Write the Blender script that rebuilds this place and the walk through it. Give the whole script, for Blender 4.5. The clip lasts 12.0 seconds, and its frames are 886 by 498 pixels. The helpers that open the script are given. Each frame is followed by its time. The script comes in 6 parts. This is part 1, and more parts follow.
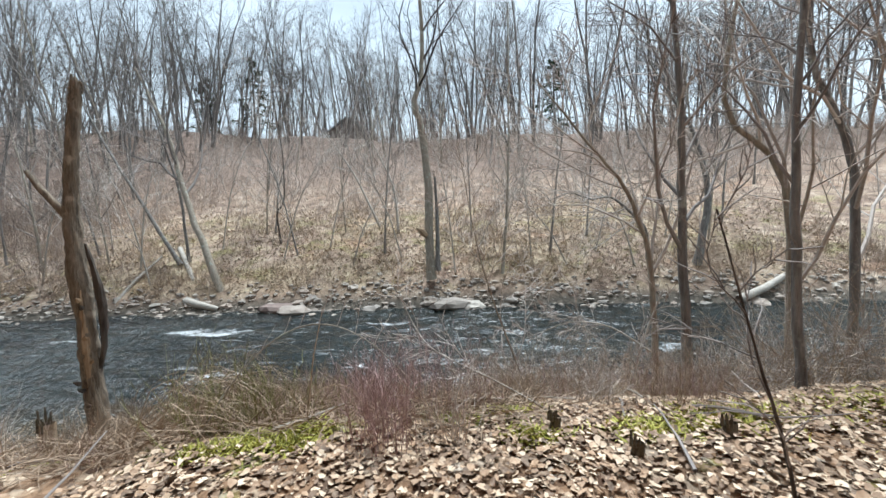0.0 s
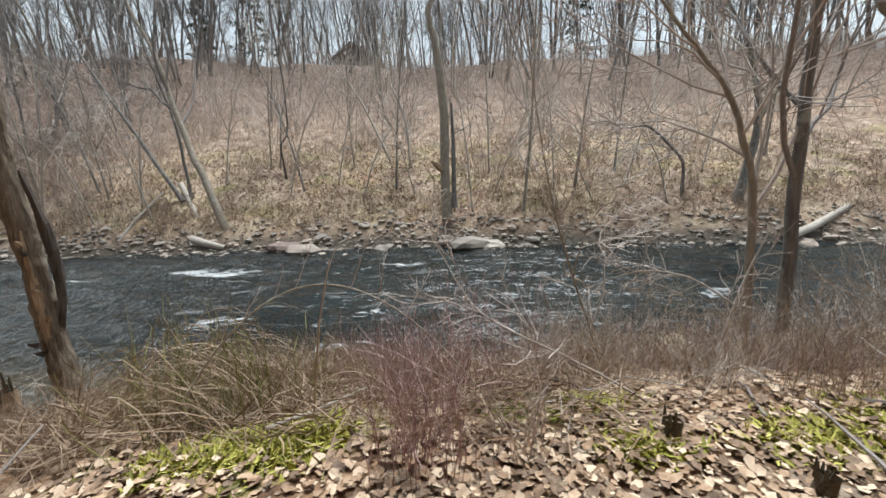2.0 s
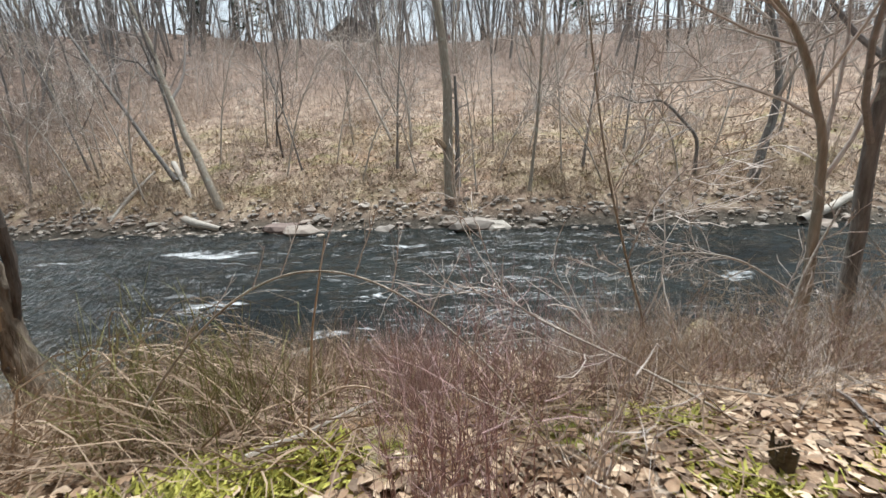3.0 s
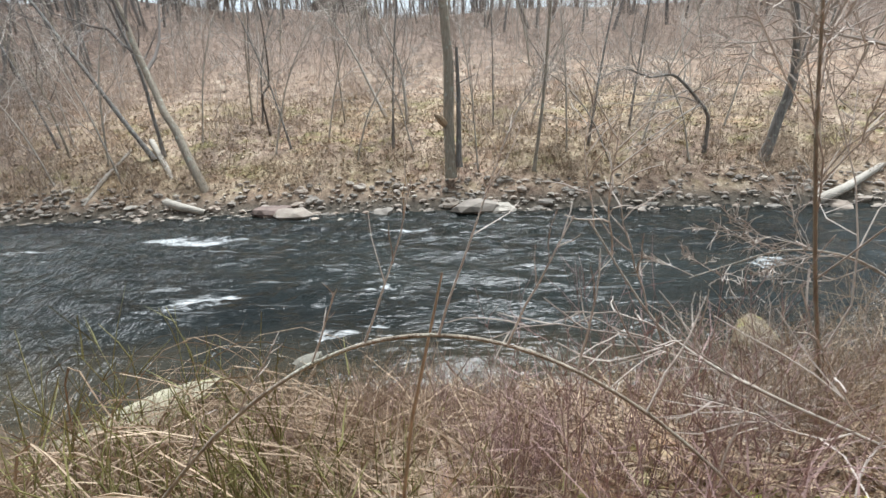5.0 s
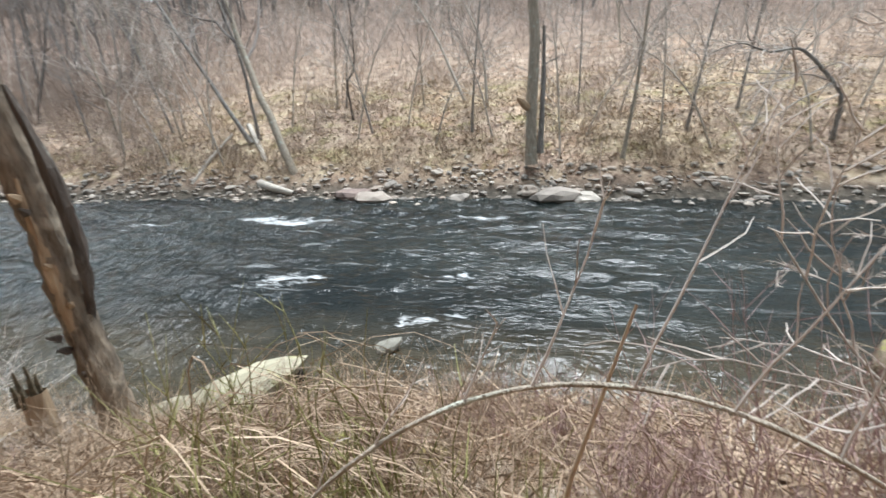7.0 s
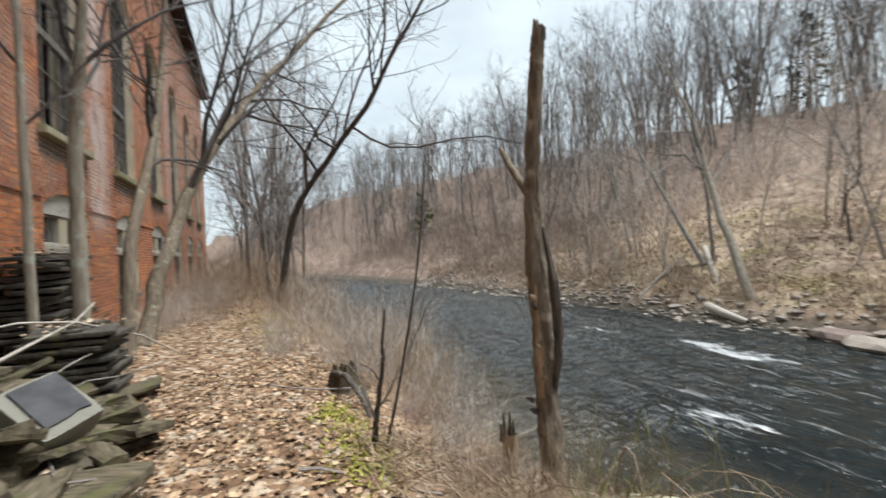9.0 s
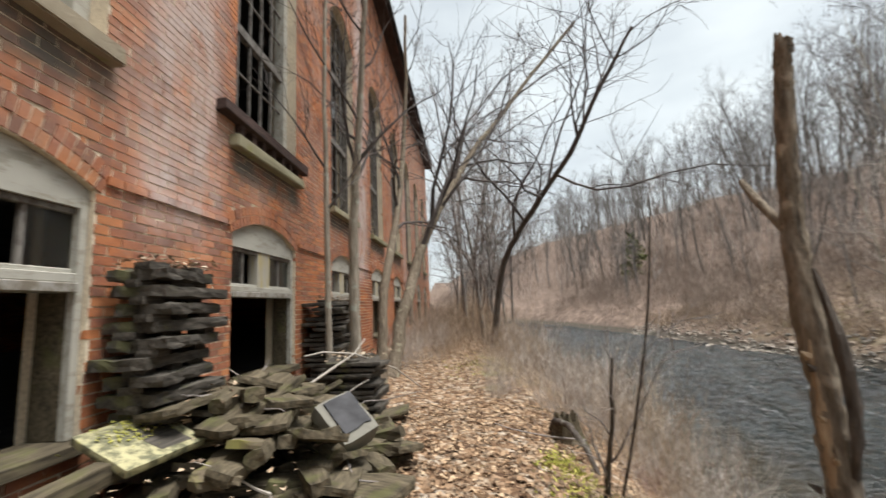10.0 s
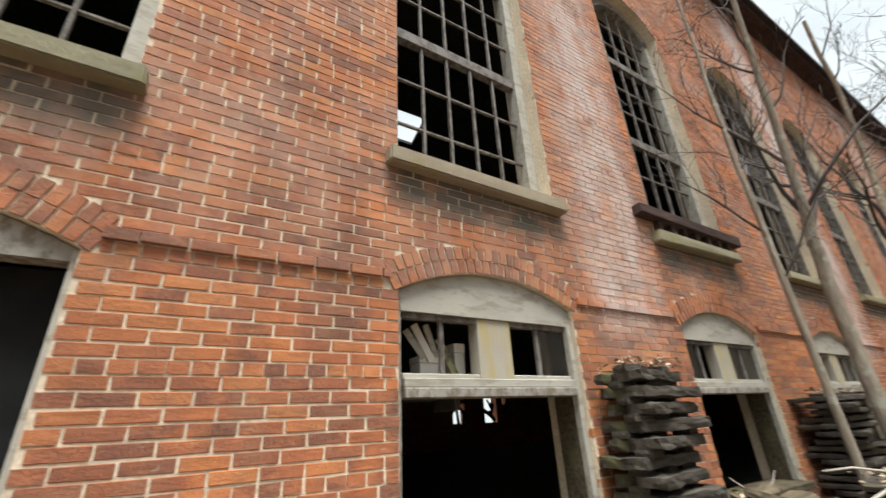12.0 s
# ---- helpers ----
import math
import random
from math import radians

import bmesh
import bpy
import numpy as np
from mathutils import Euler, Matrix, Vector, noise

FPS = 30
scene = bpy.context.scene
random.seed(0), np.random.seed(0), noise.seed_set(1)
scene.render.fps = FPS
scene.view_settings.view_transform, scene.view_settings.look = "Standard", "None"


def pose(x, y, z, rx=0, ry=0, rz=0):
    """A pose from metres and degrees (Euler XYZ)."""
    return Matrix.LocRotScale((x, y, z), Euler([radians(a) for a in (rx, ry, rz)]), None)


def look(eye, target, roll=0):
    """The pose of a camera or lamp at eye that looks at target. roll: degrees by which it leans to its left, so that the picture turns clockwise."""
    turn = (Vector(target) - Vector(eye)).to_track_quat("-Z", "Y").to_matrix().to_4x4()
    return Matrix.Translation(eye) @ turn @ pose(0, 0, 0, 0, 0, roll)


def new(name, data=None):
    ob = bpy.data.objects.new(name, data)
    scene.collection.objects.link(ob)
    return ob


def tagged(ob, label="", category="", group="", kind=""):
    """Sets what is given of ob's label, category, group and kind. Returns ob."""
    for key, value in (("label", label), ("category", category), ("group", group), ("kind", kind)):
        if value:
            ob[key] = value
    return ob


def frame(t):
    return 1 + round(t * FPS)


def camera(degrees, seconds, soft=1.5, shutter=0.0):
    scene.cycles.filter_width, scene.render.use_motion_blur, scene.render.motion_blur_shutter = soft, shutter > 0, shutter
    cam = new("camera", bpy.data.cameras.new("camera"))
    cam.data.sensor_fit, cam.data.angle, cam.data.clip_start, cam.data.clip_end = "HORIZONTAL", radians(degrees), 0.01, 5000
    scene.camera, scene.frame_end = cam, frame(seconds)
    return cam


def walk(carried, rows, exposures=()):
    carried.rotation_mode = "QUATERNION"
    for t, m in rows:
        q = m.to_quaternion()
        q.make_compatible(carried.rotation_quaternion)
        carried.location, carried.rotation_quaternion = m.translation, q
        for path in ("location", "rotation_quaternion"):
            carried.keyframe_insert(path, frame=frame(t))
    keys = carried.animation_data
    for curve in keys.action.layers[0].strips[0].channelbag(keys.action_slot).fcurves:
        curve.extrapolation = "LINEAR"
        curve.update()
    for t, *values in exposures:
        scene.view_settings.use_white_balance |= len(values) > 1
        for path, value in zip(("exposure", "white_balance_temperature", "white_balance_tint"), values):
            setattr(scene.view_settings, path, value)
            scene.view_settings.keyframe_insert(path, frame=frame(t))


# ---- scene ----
cam = camera(93.9, 12.0, shutter=0.3)

PATH = [
    (0, (3.19, 0.726, 1.417), (3.19, 2.723, 1.32), -2.1),
    (0.5, (3.172, 0.951, 1.464), (3.159, 2.946, 1.333), -2.2),
    (1, (3.135, 1.276, 1.332), (3.107, 3.269, 1.171), -2.3),
    (1.5, (3.103, 1.487, 1.294), (3.048, 3.47, 1.034), -2.4),
    (2, (2.955, 1.603, 1.325), (2.9, 3.563, 0.931), -2.2),
    (2.5, (2.842, 1.794, 1.283), (2.789, 3.74, 0.822), -2.2),
    (3, (2.832, 2.029, 1.219), (2.777, 3.97, 0.74), -2.2),
    (5, (2.422, 2.624, 1.199), (2.425, 4.539, 0.624), -2.1),
    (5.5, (2.372, 2.7, 1.179), (2.383, 4.598, 0.549), -2.0),
    (6, (2.342, 2.766, 1.18), (2.333, 4.649, 0.506), -1.9),
    (6.5, (2.285, 2.803, 1.172), (2.178, 4.681, 0.492), -2.2),
    (6.7, (2.251, 2.788, 1.186), (2.078, 4.664, 0.515), -2.3),
    (8.3, (2.322, 2.652, 1.244), (0.922, 4.064, 1.023), -2.4),
    (8.5, (2.35, 2.606, 1.248), (0.804, 3.866, 1.094), -2.5),
    (9, (2.388, 2.547, 1.265), (0.566, 3.372, 1.273), -2.4),
    (9.5, (2.448, 2.472, 1.277), (0.487, 2.837, 1.419), -2.4),
    (10, (2.52, 2.397, 1.288), (0.54, 2.295, 1.553), -2.5),
    (10.5, (2.609, 2.306, 1.322), (0.729, 1.742, 1.702), -2.5),
    (11, (2.621, 2.284, 1.334), (0.962, 1.29, 1.844), -2.8),
    (11.5, (2.662, 2.315, 1.322), (1.325, 0.974, 1.967), -2.9),
    (12, (2.716, 2.323, 1.303), (1.731, 0.768, 2.084), -3.0),
]
walk(cam, [(t, look(eye, target, roll)) for t, eye, target, roll in PATH], [(0.0, 0.8, 5550, 4.5), (0.5, 0.63, 5550, 5.5), (1.5, 0.55, 5900, 7), (3.0, 0.72, 5950, 8), (5.0, 0.86, 5850, 7), (6.0, 1.08, 5750, 6.5), (6.7, 1.1, 5750, 6.5), (8.5, 0.64, 5900, 6.5), (10.0, 0.6, 6350, 10), (11.0, 0.66, 6500, 10), (11.5, 0.66, 6550, 10), (12.0, 0.88, 6400, 9)])

# ---------------------------------------------------------------- world, sun, exposure
SUN_EL, SUN_AZ = radians(72), radians(15)
world = bpy.data.worlds.new("overcast_sky")
scene.world = world
world.use_nodes = True
wn, wl = world.node_tree.nodes, world.node_tree.links
wn.clear()
sky = wn.new("ShaderNodeTexSky")
sky.sky_type, sky.sun_disc, sky.sun_elevation, sky.sun_rotation = "NISHITA", False, SUN_EL, SUN_AZ
sky.air_density, sky.dust_density = 1.0, 3.0
coord = wn.new("ShaderNodeTexCoord")
stretch = wn.new("ShaderNodeMapping")
stretch.inputs["Scale"].default_value = (1.5, 1.5, 4.0)
cloud = wn.new("ShaderNodeTexNoise")
cloud.inputs["Scale"].default_value, cloud.inputs["Detail"].default_value = 2.2, 6.0
cloud_tone = wn.new("ShaderNodeValToRGB")
cloud_tone.color_ramp.elements[0].position, cloud_tone.color_ramp.elements[0].color = 0.3, (5.1, 5.5, 5.6, 1)
cloud_tone.color_ramp.elements[1].position, cloud_tone.color_ramp.elements[1].color = 0.7, (6.85, 7.25, 7.1, 1)
blend = wn.new("ShaderNodeMixRGB")
blend.inputs["Fac"].default_value = 0.85
back = wn.new("ShaderNodeBackground")
back.inputs["Strength"].default_value = 0.1
out = wn.new("ShaderNodeOutputWorld")
wl.new(coord.outputs["Generated"], stretch.inputs["Vector"])
wl.new(stretch.outputs["Vector"], cloud.inputs["Vector"])
wl.new(cloud.outputs["Fac"], cloud_tone.inputs["Fac"])
wl.new(sky.outputs["Color"], blend.inputs["Color1"])
wl.new(cloud_tone.outputs["Color"], blend.inputs["Color2"])
wl.new(blend.outputs["Color"], back.inputs["Color"])
wl.new(back.outputs["Background"], out.inputs["Surface"])

sun = new("sun", bpy.data.lights.new("sun", "SUN"))
sun.data.energy, sun.data.angle, sun.data.color = 4.2, radians(28), (1.0, 0.965, 0.92)
sun.matrix_world = look((math.sin(SUN_AZ) * 40, math.cos(SUN_AZ) * 40, 40 * math.tan(SUN_EL)), (0, 0, 0))


# ---------------------------------------------------------------- materials
class Nodes:
    """A node material under way."""

    def __init__(self, name):
        self.mat = bpy.data.materials.new(name)
        self.mat.use_nodes = True
        self.tree = self.mat.node_tree
        self.bsdf = self.tree.nodes["Principled BSDF"]

    def add(self, kind, **values):
        n = self.tree.nodes.new(kind)
        for key, v in values.items():
            n.inputs[key.replace("_", " ")].default_value = v
        return n

    def link(self, a, b):
        self.tree.links.new(a, b)

    def place(self, scale=(1, 1, 1)):
        g = self.add("ShaderNodeNewGeometry")
        m = self.add("ShaderNodeMapping", Scale=scale)
        self.link(g.outputs["Position"], m.inputs["Vector"])
        return m.outputs["Vector"]

    def local(self, scale=(1, 1, 1)):
        g = self.add("ShaderNodeTexCoord")
        m = self.add("ShaderNodeMapping", Scale=scale)
        self.link(g.outputs["Object"], m.inputs["Vector"])
        return m.outputs["Vector"]

    def noise(self, vec, scale, detail=4.0, rough=0.55):
        n = self.add("ShaderNodeTexNoise", Scale=scale, Detail=detail, Roughness=rough)
        self.link(vec, n.inputs["Vector"])
        return n.outputs["Fac"]

    def ramp(self, fac, *stops):
        r = self.add("ShaderNodeValToRGB")
        e = r.color_ramp.elements
        while len(e) < len(stops):
            e.new(0.5)
        for el, (pos, col) in zip(e, stops):
            el.position = pos
            el.color = (*col, 1) if isinstance(col, tuple) else (col, col, col, 1)
        self.link(fac, r.inputs["Fac"])
        return r.outputs["Color"]

    def mix(self, fac, a, b, mode="MIX"):
        m = self.add("ShaderNodeMixRGB")
        m.blend_type = mode
        for sock, v in (("Fac", fac), ("Color1", a), ("Color2", b)):
            if isinstance(v, (int, float)):
                m.inputs[sock].default_value = v if sock == "Fac" else (v, v, v, 1)
            elif isinstance(v, tuple):
                m.inputs[sock].default_value = (*v, 1)
            else:
                self.link(v, m.inputs[sock])
        return m.outputs["Color"]

    def math(self, op, a, b=0.0):
        m = self.add("ShaderNodeMath")
        m.operation = op
        for i, v in enumerate((a, b)):
            if isinstance(v, (int, float)):
                m.inputs[i].default_value = v
            else:
                self.link(v, m.inputs[i])
        return m.outputs[0]

    def axes(self):
        g = self.add("ShaderNodeNewGeometry")
        s = self.add("ShaderNodeSeparateXYZ")
        self.link(g.outputs["Position"], s.inputs[0])
        return s.outputs

    def span(self, v, lo, hi, soft):
        """1 between lo and hi, with soft ends."""
        a = self.add("ShaderNodeMapRange")
        a.interpolation_type = "SMOOTHSTEP"
        b = self.add("ShaderNodeMapRange")
        b.interpolation_type = "SMOOTHSTEP"
        for n, p, q in ((a, lo - soft, lo + soft), (b, hi + soft, hi - soft)):
            self.link(v, n.inputs["Value"])
            n.inputs["From Min"].default_value, n.inputs["From Max"].default_value = p, q
        return self.math("MULTIPLY", a.outputs[0], b.outputs[0])

    def done(self, colour, rough=0.85, bump=None, depth=0.01, strength=0.6, specular=0.3):
        if isinstance(colour, tuple):
            self.bsdf.inputs["Base Color"].default_value = (*colour, 1)
        else:
            self.link(colour, self.bsdf.inputs["Base Color"])
        if isinstance(rough, (int, float)):
            self.bsdf.inputs["Roughness"].default_value = rough
        else:
            self.link(rough, self.bsdf.inputs["Roughness"])
        self.bsdf.inputs["Specular IOR Level"].default_value = specular
        if bump is not None:
            b = self.add("ShaderNodeBump", Strength=strength, Distance=depth)
            self.link(bump, b.inputs["Height"])
            self.link(b.outputs["Normal"], self.bsdf.inputs["Normal"])
        return self.mat


def bark(name, dark, light, lichen=0.0, lichen_colour=(0.42, 0.43, 0.36)):
    n = Nodes(name)
    v = n.local((1, 1, 0.16))
    grain = n.noise(v, 26, 5, 0.65)
    broad = n.noise(n.local(), 2.3, 3)
    c = n.ramp(grain, (0.3, dark), (0.7, light))
    c = n.mix(n.ramp(broad, (0.35, 0.0), (0.7, 0.5)), c, tuple(0.5 * (a + b) for a, b in zip(dark, light)))
    if lichen:
        spots = n.ramp(n.noise(n.local(), 7, 4), (0.66 - 0.25 * lichen, 0.0), (0.74 - 0.2 * lichen, 1.0))
        c = n.mix(n.math("MULTIPLY", spots, min(1.0, 0.4 + lichen)), c, lichen_colour)
    return n.done(c, 0.9, grain, 0.03, 1.0, 0.15)


def twigs(name, dark, light):
    n = Nodes(name)
    g = n.add("ShaderNodeNewGeometry")
    c = n.ramp(g.outputs["Random Per Island"], (0.0, dark), (1.0, light))
    fine = n.noise(n.local(), 30, 3)
    c = n.mix(0.35, c, n.ramp(fine, (0.3, dark), (0.7, light)))
    return n.done(c, 0.75, None, specular=0.25)


def wood(name, dark, light, moss=0.0, axis=(1, 12, 12)):
    n = Nodes(name)
    grain = n.noise(n.local(axis), 3.5, 6, 0.65)
    broad = n.noise(n.local(), 3.0, 4)
    c = n.ramp(grain, (0.28, dark), (0.72, light))
    c = n.mix(n.ramp(broad, (0.4, 0.0), (0.75, 0.55)), c, dark)
    if moss:
        m = n.ramp(n.noise(n.local(), 4.5, 5), (0.62 - 0.2 * moss, 0.0), (0.75 - 0.2 * moss, 1.0))
        c = n.mix(n.math("MULTIPLY", m, 0.7), c, (0.1, 0.1, 0.04))
    return n.done(c, 0.85, grain, 0.006, 0.7, 0.2)


def stone(name, dark, light, moss=0.0, warm=(0.3, 0.235, 0.18)):
    n = Nodes(name)
    v = n.local()
    fine, broad = n.noise(v, 22, 6, 0.7), n.noise(v, 2.6, 4)
    g = n.add("ShaderNodeObjectInfo")
    c = n.ramp(broad, (0.3, dark), (0.7, light))
    c = n.mix(0.35, c, n.ramp(fine, (0.3, dark), (0.7, light)))
    isl = n.add("ShaderNodeNewGeometry")
    pick = n.math("FRACT", n.math("ADD", isl.outputs["Random Per Island"], g.outputs["Random"]))
    c = n.mix(0.55, c, n.ramp(pick, (0.0, tuple(0.6 * a for a in dark)), (0.4, tuple(1.5 * a for a in dark)), (0.7, warm), (1.0, light)))
    if moss:
        m = n.ramp(n.noise(v, 3.5, 5), (0.6 - 0.2 * moss, 0.0), (0.72 - 0.2 * moss, 1.0))
        c = n.mix(n.math("MULTIPLY", m, 0.8), c, (0.22, 0.21, 0.06))
    return n.done(c, 0.85, fine, 0.012, 0.7, 0.25)


def make_ground():
    n = Nodes("leaf_litter_and_soil")
    x, y, z = n.axes()[:3]
    # fallen leaves as small cells of many browns
    wobble = n.noise(n.place(), 9, 3)
    warp = n.add("ShaderNodeMixRGB")
    warp.blend_type = "ADD"
    warp.inputs["Fac"].default_value = 0.12
    n.link(n.place(), warp.inputs["Color1"])
    n.link(wobble, warp.inputs["Color2"])
    cell = n.add("ShaderNodeTexVoronoi", Scale=14.0)
    n.link(warp.outputs["Color"], cell.inputs["Vector"])
    sep = n.add("ShaderNodeSeparateColor")
    n.link(cell.outputs["Color"], sep.inputs[0])
    leaf = n.ramp(sep.outputs[0], (0.0, (0.09, 0.052, 0.032)), (0.3, (0.2, 0.12, 0.068)), (0.6, (0.33, 0.215, 0.13)), (0.85, (0.43, 0.33, 0.23)), (1.0, (0.5, 0.42, 0.33)))
    edge = n.ramp(cell.outputs["Distance"], (0.35, 1.0), (0.8, 0.55))
    leaf = n.mix(1.0, leaf, edge, "MULTIPLY")
    soil = n.ramp(n.noise(n.place(), 6, 6), (0.3, (0.05, 0.035, 0.022)), (0.7, (0.16, 0.115, 0.075)))
    near = n.mix(n.ramp(n.noise(n.place(), 0.9, 5), (0.25, 0.25), (0.42, 1.0)), soil, leaf)
    # far slope: dry straw, russet leaves and grey-brown litter
    tuft = n.noise(n.place((1, 1, 0.5)), 2.6, 8, 0.8)
    straw = n.ramp(tuft, (0.36, (0.085, 0.06, 0.038)), (0.47, (0.3, 0.22, 0.14)), (0.55, (0.47, 0.38, 0.25)), (0.66, (0.63, 0.55, 0.41)))
    litter = n.ramp(n.noise(n.place(), 1.7, 8, 0.8), (0.36, (0.06, 0.043, 0.034)), (0.48, (0.24, 0.17, 0.125)), (0.58, (0.4, 0.315, 0.235)), (0.68, (0.57, 0.48, 0.38)))
    patch = n.ramp(n.noise(n.place(), 0.25, 4), (0.42, 0.0), (0.58, 1.0))
    low = n.span(z, -0.5, 2.4, 0.5)
    open_bank = n.math("MULTIPLY", low, n.span(x, -11, 14, 2.0))
    far = n.mix(n.math("MULTIPLY", patch, n.math("ADD", n.math("MULTIPLY", open_bank, 0.7), 0.08)), litter, straw)
    russet = n.ramp(n.noise(n.place(), 0.55, 6, 0.7), (0.52, 0.0), (0.66, 0.4))
    far = n.mix(n.math("MULTIPLY", russet, n.span(z, -0.6, 4.5, 1.0)), far, n.ramp(tuft, (0.38, (0.2, 0.095, 0.045)), (0.6, (0.5, 0.3, 0.17))))
    green = n.ramp(n.noise(n.place(), 0.7, 7, 0.7), (0.53, 0.0), (0.62, 1.0))
    far = n.mix(n.math("MULTIPLY", n.math("MULTIPLY", green, low), 0.7), far, n.ramp(tuft, (0.38, (0.09, 0.085, 0.03)), (0.62, (0.33, 0.3, 0.12))))
    bare = n.ramp(n.noise(n.place(), 0.9, 6, 0.7), (0.52, 0.0), (0.62, 0.6))
    far = n.mix(n.math("MULTIPLY", bare, low), far, (0.13, 0.095, 0.07))
    # darker brown ground above 4.6 m and past x -17, near bank past -27
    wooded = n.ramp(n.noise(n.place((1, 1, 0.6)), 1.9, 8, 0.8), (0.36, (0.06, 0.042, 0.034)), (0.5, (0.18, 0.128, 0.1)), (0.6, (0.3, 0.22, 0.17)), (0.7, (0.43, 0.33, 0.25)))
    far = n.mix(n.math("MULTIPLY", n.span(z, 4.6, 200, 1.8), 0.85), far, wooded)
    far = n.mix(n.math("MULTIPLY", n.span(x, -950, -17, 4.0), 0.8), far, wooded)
    c = n.mix(n.span(y, 9.0, 900, 1.0), near, far)
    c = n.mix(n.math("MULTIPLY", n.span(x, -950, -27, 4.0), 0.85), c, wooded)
    # moss on the near bank
    moss = n.ramp(n.noise(n.place(), 1.6, 5), (0.58, 0.0), (0.66, 1.0))
    moss = n.math("MULTIPLY", moss, n.span(y, 2.6, 4.8, 0.4))
    mossy = n.ramp(n.noise(n.place(), 30, 4), (0.3, (0.08, 0.09, 0.015)), (0.7, (0.3, 0.3, 0.07)))
    c = n.mix(moss, c, mossy)
    # wet silt and stones along the water
    wet = n.span(z, -3, -0.8, 0.2)
    silt = n.ramp(n.noise(n.place(), 7, 6), (0.3, (0.03, 0.026, 0.02)), (0.7, (0.13, 0.11, 0.085)))
    c = n.mix(wet, c, silt)
    bump = n.math("ADD", n.math("MULTIPLY", cell.outputs["Distance"], -0.6), n.math("MULTIPLY", tuft, 1.4))
    return n.done(c, 0.9, bump, 0.035, 0.8, 0.2)


def make_water():
    n = Nodes("river_water")
    flow = n.place((0.45, 1.3, 1))
    big, fine = n.noise(flow, 1.3, 4, 0.6), n.noise(flow, 5.5, 4, 0.6)
    x, y, z = n.axes()[:3]
    froth, x_true = None, x
    sway = n.math("SUBTRACT", n.noise(n.place((0.7, 1.8, 1)), 2.4, 5, 0.65), 0.5)
    x, y2 = n.math("ADD", x, n.math("MULTIPLY", sway, 2.2)), n.math("ADD", y, n.math("MULTIPLY", sway, 1.0))
    for cx, cy, lx, ly in ((-2.9, 11.55, 1.3, 0.4), (-3.8, 11.8, 0.8, 0.25), (-1.1, 8.15, 0.6, 0.3), (1.55, 11.9, 0.8, 0.18), (1.23, 7.04, 0.25, 0.16), (1.64, 8.5, 0.2, 0.12), (7.7, 8.95, 0.35, 0.2), (0.4, 11.25, 0.2, 0.1), (-6.5, 11.2, 0.9, 0.14)):
        a = n.math("POWER", n.math("DIVIDE", n.math("SUBTRACT", x, cx), lx), 2.0)
        b = n.math("POWER", n.math("DIVIDE", n.math("SUBTRACT", y2, cy), ly), 2.0)
        m = n.math("MAXIMUM", n.math("SUBTRACT", 1.0, n.math("ADD", a, b)), 0.0)
        froth = m if froth is None else n.math("MAXIMUM", froth, m)
    broken = n.noise(n.place((0.55, 2.6, 1)), 4.2, 8, 0.8)
    mask = n.ramp(n.math("ADD", n.math("MULTIPLY", froth, 0.27), n.math("MULTIPLY", broken, 1.0)), (0.6, 0.0), (0.98, 0.95))
    streak = n.ramp(n.noise(n.place((0.25, 2.2, 1)), 2.6, 5, 0.65), (0.6, 0.0), (0.8, 0.3))
    mask = n.math("MULTIPLY", mask, n.ramp(froth, (0.0, 0.15), (0.15, 1.0)))
    mask = n.math("MAXIMUM", mask, n.math("MULTIPLY", streak, n.span(y, 7.4, 500, 0.6)))
    deep = n.ramp(n.noise(n.place((0.4, 1, 1)), 0.7, 4), (0.3, (0.004, 0.006, 0.006)), (0.7, (0.018, 0.022, 0.02)))
    shoal = n.ramp(n.noise(n.place(), 2.4, 5), (0.3, (0.03, 0.025, 0.014)), (0.7, (0.09, 0.07, 0.04)))
    deep = n.mix(n.math("MULTIPLY", n.span(y, 2, 6.7, 0.8), 0.5), deep, shoal)
    c = n.mix(mask, deep, (0.78, 0.8, 0.8))
    rough = n.ramp(mask, (0.0, 0.06), (1.0, 0.7))
    h = n.math("ADD", n.math("MULTIPLY", big, 1.0), n.math("MULTIPLY", fine, 0.5))
    chop = n.math("MULTIPLY", n.noise(n.place((2.6, 0.7, 1)), 1.5, 5, 0.65), n.span(x_true, -300, -2.0, 2.0))
    h = n.math("ADD", h, n.math("MULTIPLY", chop, 3.4))
    n.bsdf.inputs["IOR"].default_value = 1.33
    return n.done(c, rough, h, 0.2, 0.6, 0.4)


